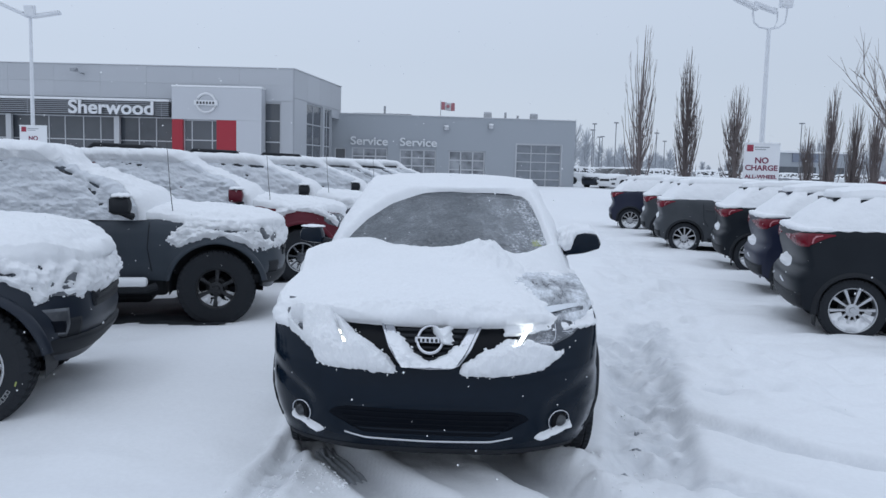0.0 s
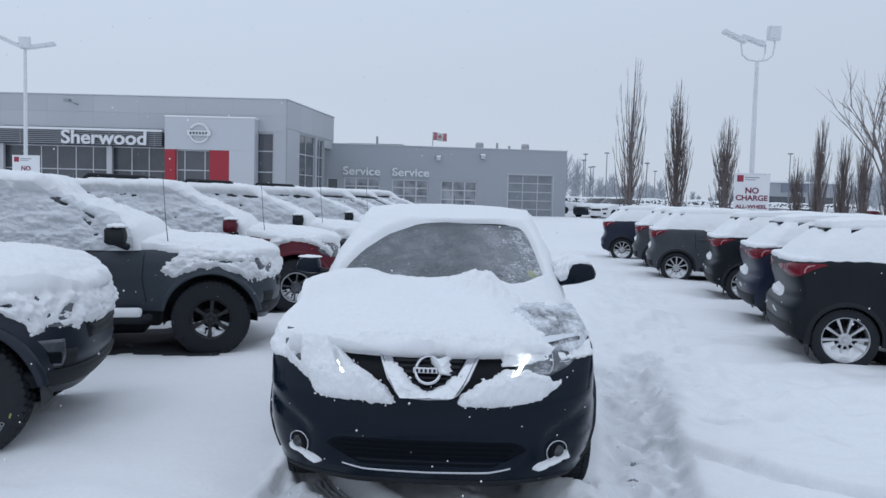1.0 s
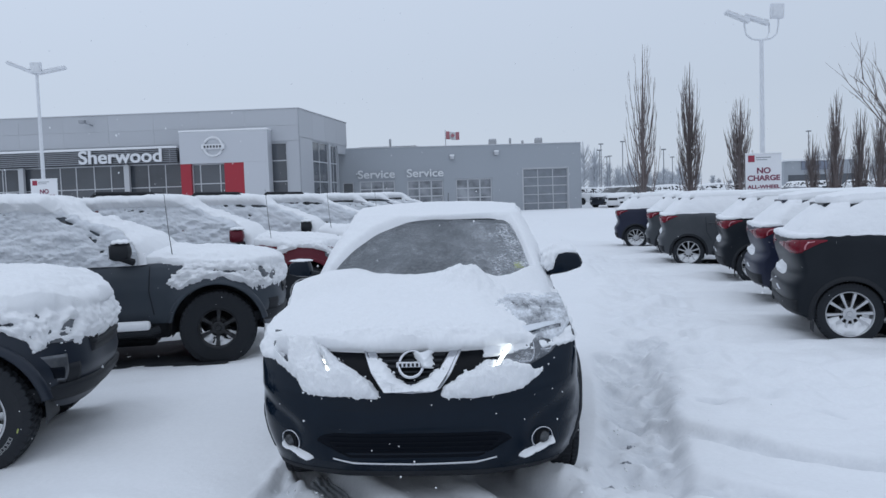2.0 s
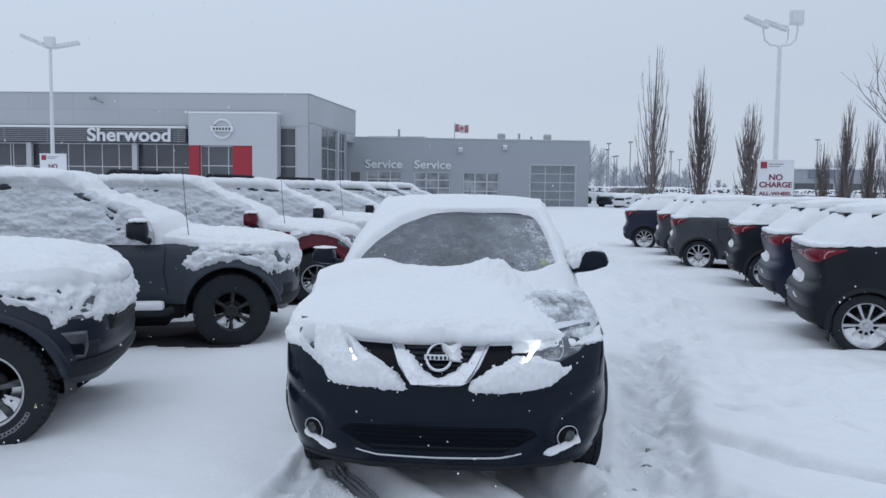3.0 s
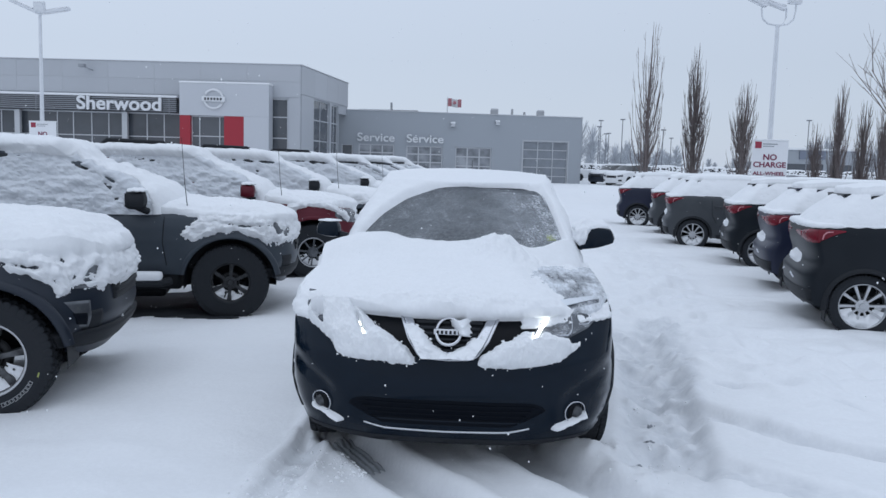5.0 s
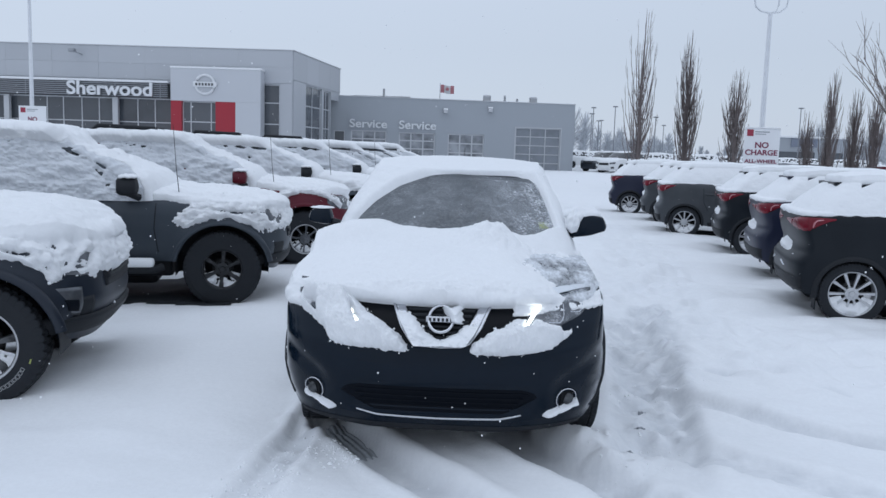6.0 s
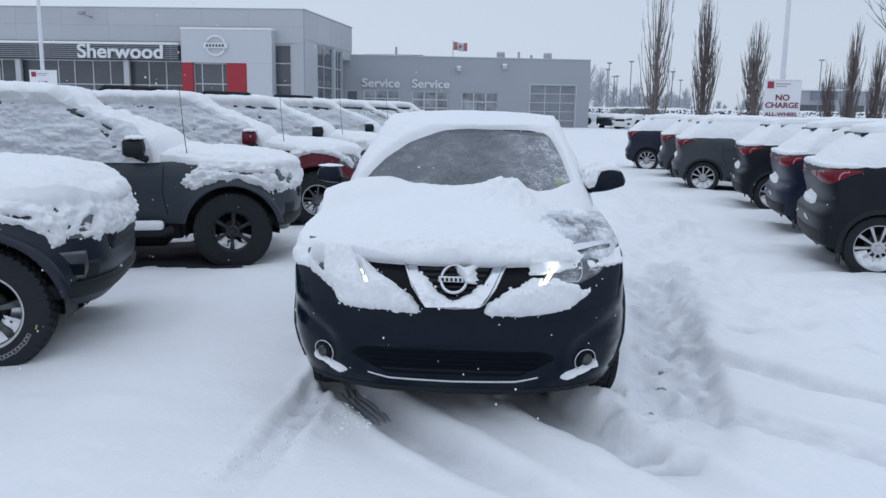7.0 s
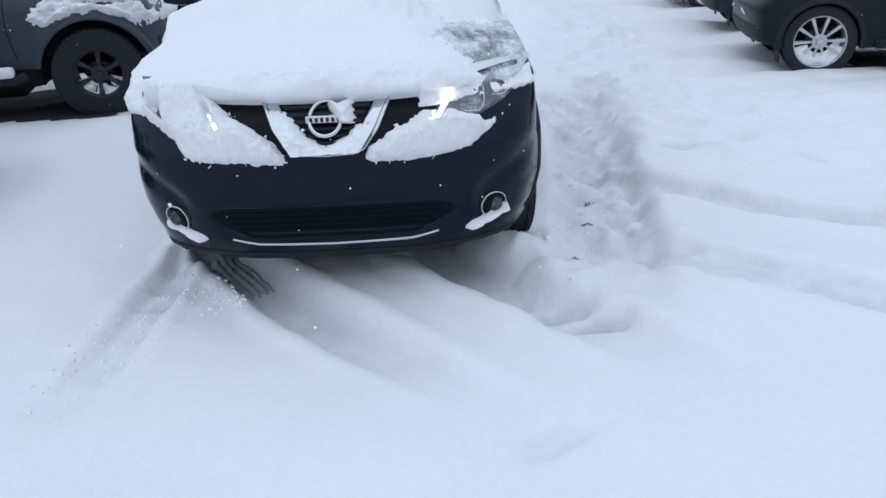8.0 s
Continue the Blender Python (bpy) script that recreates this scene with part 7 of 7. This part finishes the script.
flag_band(0, 0.27, m_flag_red)
flag_band(0.27, 0.73, m_letter)
flag_band(0.73, 1.0, m_flag_red)
bm = bmesh.new()
leaf = [(0.0, 0.2), (0.05, 0.1), (0.13, 0.13), (0.11, 0.02), (0.19, 0.0), (0.09, -0.08), (0.1, -0.12), (0.0, -0.1)]
ring = [bm.verts.new((-1.53 + x, 66.40, 6.49 + z)) for x, z in leaf + [(-x, z) for x, z in leaf[::-1][1:-1]]]
bm.faces.new(ring)
geo = bmesh.ops.extrude_face_region(bm, geom=bm.faces[:])
bmesh.ops.translate(bm, verts=[v for v in geo["geom"] if isinstance(v, bmesh.types.BMVert)], vec=(0, 0.01, 0))
part("flag_leaf", bm, m_flag_red, flag)

# ---------------------------------------------------------------- lamps and signs
def build_lot_lamp(x, y, height, heads, label, yoke=True):
    g = lot_rise(x, y)
    t = thing("lot_lamp", label, "street lamp", pose(x, y, g), "lot lamps")
    part("base", tube([(0, 0, -0.15), (0, 0, 0.75)], (0.28, 0.28), 20), m_concrete, t, "round concrete base")
    part("pole", tube([(0, 0, 0.7), (0, 0, height * 0.6), (0, 0, height)], (0.085, 0.072, 0.058), 14), m_pole, t, "white painted steel pole")
    arm = bmesh.new()
    if not yoke:
        add_tube(arm, [(-0.16, 0, height + 0.05), (0.16, 0, height + 0.02)], 0.05, 8)
        add_tube(arm, [(0, 0, height - 0.05), (0.02, -0.03, height + 0.12)], 0.05, 8)
    for sd in (-1, 1) if yoke else ():
        add_tube(arm, [(0, 0, height - 0.02), (sd * 0.28, 0, height + 0.02), (sd * 0.45, 0, height + 0.16), (sd * 0.5, 0, height + 0.42), (sd * 0.5, 0, height + 0.62)], 0.028, 8)
    if yoke:
        add_tube(arm, [(0, 0, height - 0.02), (0.2, 0.1, height + 0.05), (0.28, 0.15, height + 0.25), (0.28, 0.15, height + 0.52)], 0.024, 8)
    part("arm", arm, m_pole, t)
    for hx, hy, hz, tilt, yaw, wide, long, deep in heads:
        bm = bmesh.new()
        add_box(bm, (-long, -wide / 2, -deep / 2), (0.12, wide / 2, deep / 2), 0.03)
        add_box(bm, (-0.05, -wide * 0.3, deep / 2), (0.10, wide * 0.3, deep / 2 + 0.07), 0.02)
        hd = part("lamp_head", bm, m_pole, t, "flat lamp head dusted with snow")
        hd.matrix_basis = pose(hx, hy, height + hz, 0, tilt, yaw)
        part("lens", box((-long + 0.05, -wide / 2 + 0.04, -deep / 2 - 0.012), (0.05, wide / 2 - 0.04, -deep / 2 - 0.001), 0.004), m_letter_grey, hd)
        part("head_snow", box((-long + 0.02, -wide / 2 + 0.02, deep / 2 + 0.001), (-0.08, wide / 2 - 0.02, deep / 2 + 0.05), 0.02), m_snow, hd)
    return t


def build_lot_sign(x, y, z0, w, h, words, label):
    t = thing("notice_board", label, "sign", pose(x, y, 0), "signs on lamp poles")
    board = part("board", box((-w / 2, 0, z0), (w / 2, 0.03, z0 + h), 0.008), m_sign, t)
    part("strap", box((-0.10, 0.032, z0 + 0.25), (0.10, 0.10, z0 + 0.31)), m_black_metal, t)
    part("strap", box((-0.10, 0.032, z0 + h - 0.2), (0.10, 0.10, z0 + h - 0.14)), m_black_metal, t)
    part("logo_patch", box((-w * 0.43, -0.006, z0 + h * 0.80), (-w * 0.25, -0.001, z0 + h * 0.97)), m_sign_red, board)
    bm = bmesh.new()
    add_box(bm, (-w * 0.21, -0.006, z0 + h * 0.90), (w * 0.2, -0.001, z0 + h * 0.925))
    add_box(bm, (-w * 0.21, -0.006, z0 + h * 0.845), (w * 0.1, -0.001, z0 + h * 0.865))
    part("unreadable_lines", bm, m_louver, board)
    for text, zz, size, width, mat in words:
        ob, tw = lettering("lettering", text, size, 0.004, mat, board, Matrix(), "", 0.026)
        ob.matrix_basis = pose(0, -0.006, z0 + zz, 90, 0, 0) @ Matrix.Diagonal((width / tw, 1, 1, 1))
    bm = bmesh.new()
    add_box(bm, (-w / 2 - 0.005, -0.02, z0 + h), (w / 2 + 0.005, 0.05, z0 + h + 0.035), 0.015)
    part("sign_snow", bm, m_snow, t)
    return t


build_lot_lamp(8.93, 26.3, 6.1, [(-0.47, 0, 0.58, 24, 0, 0.26, 0.66, 0.09), (0.14, 0.15, 0.52, 22, -8, 0.26, 0.64, 0.09), (0.46, 0, 0.72, 86, 100, 0.40, 0.32, 0.15)],
               "tall white lot lamp with three heads and a sign")
WORDS = [("NO", 0.66, 0.24, 0.40, m_sign_word), ("CHARGE", 0.44, 0.22, 0.96, m_sign_word), ("ALL-WHEEL", 0.18, 0.15, 0.96, m_sign_word)]
build_lot_sign(8.86, 26.0, 1.52, 1.06, 1.16, WORDS, "white sign reading no charge all-wheel, in red")
build_lot_lamp(-16.98, 33.2, 7.02, [(-0.20, 0, 0.10, 23, 0, 0.28, 1.05, 0.10), (0.20, 0, 0.06, 9, 180, 0.28, 0.98, 0.10), (0.05, -0.1, 0.16, 80, 90, 0.42, 0.30, 0.16)],
               "tall white lot lamp with three heads and a sign", False)
build_lot_sign(-16.87, 33.0, 1.8, 1.08, 1.12, [("NO", 0.64, 0.24, 0.36, m_sign_word), ("CHARGE", 0.42, 0.22, 0.86, m_sign_word), ("ALL-WHEEL", 0.16, 0.15, 0.86, m_sign_word)],
               "white sign with red lettering behind the trucks")


# ---------------------------------------------------------------- trees
def build_columnar_tree(x, y, height, spread, seed, label, dense=60):
    rnd = random.Random(seed)
    g = lot_rise(x, y)
    t = thing("columnar_aspen", label, "tree", pose(x, y, g), "bare columnar trees")
    bm = bmesh.new()
    add_tube(bm, [(0, 0, -0.1), (0.02, 0, height * 0.25), (-0.02, 0.02, height * 0.5), (0.03, 0, height * 0.8), (0.05, 0, height)], (0.13, 0.10, 0.07, 0.03, 0.006), 7)
    part("trunk", bm, m_bark, t)
    bm = bmesh.new()
    for k in range(dense):
        a = rnd.uniform(0, 2 * math.pi)
        z0 = height * rnd.uniform(0.03, 0.62) ** 1.1
        top = min(height * 0.98, z0 + height * rnd.uniform(0.18, 0.48))
        r = spread * rnd.uniform(0.25, 1.0) * (1.05 - 0.55 * (top / height) ** 3)
        c, s = math.cos(a), math.sin(a)
        pts = [(0.02 * c, 0.02 * s, z0), (r * 0.55 * c, r * 0.55 * s, z0 + (top - z0) * 0.22), (r * 0.9 * c + rnd.uniform(-0.04, 0.04), r * 0.9 * s, z0 + (top - z0) * 0.6),
               (r * c + rnd.uniform(-0.09, 0.09), r * s + rnd.uniform(-0.05, 0.05), top)]
        th = 0.014 * (1 - 0.5 * z0 / height) + 0.010
        add_tube(bm, pts, (th, th * 0.85, th * 0.55, 0.005), 5)
        for j in range(6):
            f = rnd.uniform(0.2, 0.95)
            i = min(int(f * 3), 2)
            q = Vector(pts[i]).lerp(Vector(pts[i + 1]), f * 3 - i)
            a2 = a + rnd.uniform(-1.4, 1.4)
            l = rnd.uniform(0.25, 0.7)
            tip = q + Vector((math.cos(a2) * l * 0.24, math.sin(a2) * l * 0.24, l))
            add_tube(bm, [q, q.lerp(tip, 0.5) + Vector((math.cos(a2) * 0.03, math.sin(a2) * 0.03, -0.02)), tip], (0.008, 0.006, 0.003), 3)
    part("crown", bm, m_bark, t, "bundle of upright bare twigs")
    return t


COLUMNAR = [
    (8.1, 40.0, 8.3, 0.85, 62, "tall bare columnar aspen with loose top"),
    (10.25, 40.0, 7.4, 0.66, 110, "bare columnar aspen with dense upright twigs"),
    (12.55, 40.0, 5.7, 0.72, 95, "short bare columnar aspen"),
    (16.05, 40.5, 3.9, 0.35, 55, "small bare columnar tree"),
    (17.15, 40.5, 5.9, 0.50, 80, "bare columnar tree with reddish twigs"),
    (18.25, 40.5, 5.0, 0.50, 80, "bare columnar tree with dense twigs"),
    (19.2, 40.5, 5.2, 0.45, 70, "bare columnar tree behind the parked cars"),
    (20.4, 40.5, 5.0, 0.45, 70, "bare columnar tree behind the parked cars"),
]
for i, (x, y, h, sp, dn, label) in enumerate(COLUMNAR):
    build_columnar_tree(x, y, h, sp, 20 + i, label, dn)


def build_bare_tree(x, y, height, seed, label):
    rnd = random.Random(seed)
    t = thing("bare_tree", label, "tree", pose(x, y, lot_rise(x, y)))
    bm = bmesh.new()
    add_tube(bm, [(0, 0, -0.1), (0.02, 0, 0.9), (0.0, 0.02, 1.7)], (0.14, 0.11, 0.10), 9)
    part("trunk", bm, m_bark, t)
    crown = bmesh.new()

    def grow(p, d, length, r, depth):
        pts, q = [p], p
        for k in range(3):
            d = (d + Vector((rnd.uniform(-0.04, 0.04), rnd.uniform(-0.04, 0.04), rnd.uniform(0.0, 0.04)))).normalized()
            q = q + d * length / 3
            pts.append(q)
        add_tube(crown, pts, (r, r * 0.85, r * 0.7, r * 0.5), 5 if depth < 2 else 4)
        if depth < 4:
            for k in range(4 if depth < 2 else 3):
                base = pts[1].lerp(pts[3], rnd.uniform(0.1, 1.0))
                a = rnd.uniform(0, 6.28)
                nd = (d + 0.45 * Vector((math.cos(a), math.sin(a), rnd.uniform(0.0, 0.5)))).normalized()
                grow(base, nd, length * rnd.uniform(0.55, 0.75), r * 0.55, depth + 1)

    for k in range(7):
        a = 6.28 * k / 7 + rnd.uniform(-0.3, 0.3)
        s = rnd.uniform(0.28, 0.62)
        grow(Vector((0, 0, 1.0 + 0.16 * k)), Vector((math.cos(a) * s, math.sin(a) * s, 1)).normalized(), height * rnd.uniform(0.42, 0.56), 0.055, 1)
    part("crown", crown, m_bark, t, "wide spread of bare branches")
    return t


build_bare_tree(18.75, 36.5, 6.4, 4, "spreading bare deciduous tree beside the lot")

# ---------------------------------------------------------------- distance
SMALL = dict(CROSSOVER)


def build_far_car(paint, x, y, turn, label, seed, snow=1.0):
    car = thing("snowy_parked_car", label, "car", pose(x, y, lot_rise(x, y) - 0.05, 0, 0, turn), "far parked cars")
    sh = Shell(SMALL)
    low, deck = loop(sh.lower(70, 8)), sh.deck(50, 7)
    v = np.concatenate([low.reshape(-1, 3), deck.reshape(-1, 3)])
    f = grid_faces(low.shape[0], low.shape[1], True) + grid_faces(deck.shape[0], deck.shape[1], False, None, low.shape[0] * low.shape[1])
    child("body", raw_mesh("body", v, f, paint), car)
    cab, rf = loop(sh.cabin(50, 6)), sh.roof(40, 7)
    v = np.concatenate([cab.reshape(-1, 3), rf.reshape(-1, 3)])
    f = grid_faces(cab.shape[0], cab.shape[1], True) + grid_faces(rf.shape[0], rf.shape[1], False, None, cab.shape[0] * cab.shape[1])
    child("cabin", raw_mesh("cabin", v, f, m_glass), car)
    for sd in (1, -1):
        for wx in SMALL["wheels"]:
            vv, ff = lathe([(0.20, -0.1), (0.34, -0.1), (0.345, 0.0), (0.34, 0.1), (0.22, 0.11), (0.0, 0.09)], 18)
            ob = child("wheel", raw_mesh("wheel", vv, ff, m_rubber), car)
            ob.matrix_basis = pose(wx, sd * 0.79, 0.345, 0, 0, 0 if sd > 0 else 180)

    def top_rule(P, N, n):
        return 0.10 * snow + 0.04 * (n - 0.5)

    def cab_rule(P, N, n):
        return 0.03 * (snow - 1) + 0.12 * snow * (n - 0.5)
    for sd in (1, -1):
        plate("headlight", sh.front, [(sd * 0.50, 0.66), (sd * 0.84, 0.70)], [(sd * 0.46, 0.78), (sd * 0.83, 0.84)], m_lamp_lens, car, 0.01, 6, 4)
        plate("fog_light", sh.front, [(sd * 0.58, 0.36), (sd * 0.78, 0.38)], [(sd * 0.58, 0.48), (sd * 0.78, 0.50)], m_plastic, car, 0.01, 5, 3)
    plate("grille", sh.front, [(-0.42, 0.60), (0.42, 0.60)], [(-0.40, 0.76), (0.40, 0.76)], m_plastic, car, 0.008, 8, 4)
    add_snow(car, sh, 0.5 if snow < 1 else 0.35, {"deck": top_rule, "roof": top_rule, "cabin": cab_rule}, seed)
    return car


paints = [m_white_paint, m_charcoal, m_charcoal, m_silver, m_black, m_white_paint, m_red]
rnd = random.Random(11)
FAR = [(9.95, 60.5, 45), (9.3, 63.8, 45), (19.8, 76, 200), (24.8, 78, 195), (15.6, 84, 205), (13.4, 80, 190), (17.6, 87, 200), (14.2, 91, 200), (12.2, 92, 175), (17.5, 92, 205), (15.2, 99, 180), (20.5, 97, 190), (23.5, 99, 185), (26.5, 96, 178), (29.5, 99, 190), (33, 97, 180), (36.2, 99, 175),
       (39.5, 97, 190), (43, 99, 182), (46.5, 97, 178), (50, 100, 185), (18.5, 112, 180), (22, 112, 180), (26, 113, 180), (30, 112, 180), (34, 113, 180), (38, 112, 180), (42, 113, 180), (47, 112, 180)]
for i, (x, y, a) in enumerate(FAR):
    build_far_car(paints[i % 7], x, y, a, ("white", "dark grey", "dark grey", "silver", "black", "white", "red")[i % 7] + " car under snow in the far lot", i * 1.7, 0.5 if i < 2 else 1.0)


def build_far_lamp(x, y, height):
    t = thing("far_lamp_post", "slim dark lamp post in the far lot", "street lamp", pose(x, y, lot_rise(x, y)), "far lamp posts")
    part("pole", tube([(0, 0, -0.1), (0, 0, height)], (0.075, 0.055), 8), m_far_metal, t)
    part("lamp_head", box((-0.30, -0.2, height), (0.30, 0.2, height + 0.15), 0.04), m_far_metal, t)


for x, y, h in ((16.1, 108, 6.4), (16.9, 112, 7.4), (18.9, 120, 6.0), (20.6, 128, 6.4), (19.4, 110, 7.5), (24.7, 110, 6.3), (30.5, 130, 6.0), (38.5, 122, 7.4), (43.3, 110, 8.0), (13.6, 150, 6)):
    build_far_lamp(x, y, h)

far_shop = thing("far_store", "low grey store with a blue fascia beyond the lot", "building", pose(47.5, 122, 0.5))
part("wall", box((-3.0, 0, -0.5), (8, 8, 4.6)), m_service, far_shop)
part("fascia", box((-0.5, -0.2, 3.3), (3.2, -0.003, 4.5)), m_blue, far_shop, "blue sign fascia")
part("roof", box((-3.2, -0.25, 4.603), (8.2, 8.2, 4.85)), m_snow, far_shop)
part("window", box((-2.4, -0.06, 0.6), (3.0, -0.003, 2.6)), m_shop_glass, far_shop)
part("window", box((4.0, -0.06, 0.6), (7.0, -0.003, 2.6)), m_shop_glass, far_shop)

# a belt of bare woods, far off; its pale colour has haze painted in
woods = bmesh.new()
rnd = random.Random(3)
for k in range(420):
    x = rnd.uniform(-160, 330)
    y = rnd.uniform(240, 300)
    h = rnd.uniform(5, 10) * (1 + 0.35 * math.sin(x * 0.06) + 0.25 * math.sin(x * 0.17 + 2))
    z = lot_rise(x, y)
    add_tube(woods, [(x, y, z - 0.3), (x + rnd.uniform(-0.5, 0.5), y, z + h * 0.5), (x, y, z + h)], (0.22, 0.16, 0.05), 4)
    for j in range(64):
        a, f = rnd.uniform(0, 6.28), rnd.uniform(0.10, 0.85)
        r = h * 0.30 * math.sin(math.pi * (0.15 + 0.8 * f)) * rnd.uniform(0.5, 1)
        add_tube(woods, [(x, y, z + h * f * 0.8), (x + r * math.cos(a), y + r * math.sin(a), z + h * min(1.0, f + 0.16 * rnd.random() + 0.06))], (0.15, 0.07), 3, False)
w_ob = part("far_woods", woods, m_far_tree_hazed, None)
tagged(w_ob, "pale belt of bare woods, haze painted into its colour", "trees", "", "stuff")

# flakes in the air over the lane
rnd = random.Random(5)
fv, ff = [], []
for k in range(1500):
    y = 3.0 + 9.5 * rnd.random() ** 1.4
    x = rnd.uniform(-0.62, 0.62) * y
    z = rnd.uniform(0.25, 3.2)
    r = rnd.uniform(0.0012, 0.0032)
    c = Vector((x, y, z))
    b = len(fv)
    for d in ((r, 0, 0), (-r, 0, 0), (0, r, 0), (0, -r, 0), (0, 0, r), (0, 0, -r * 1.3)):
        fv.append(tuple(c + Vector(d)))
    ff += [(b + i, b + j, b + q) for i in (0, 1) for j in (2, 3) for q in (4, 5)]
flakes = child("falling_snow", raw_mesh("falling_snow", fv, ff, m_snow, False), None)
tagged(flakes, "small white snowflakes drifting in the air", "snow", "", "stuff")
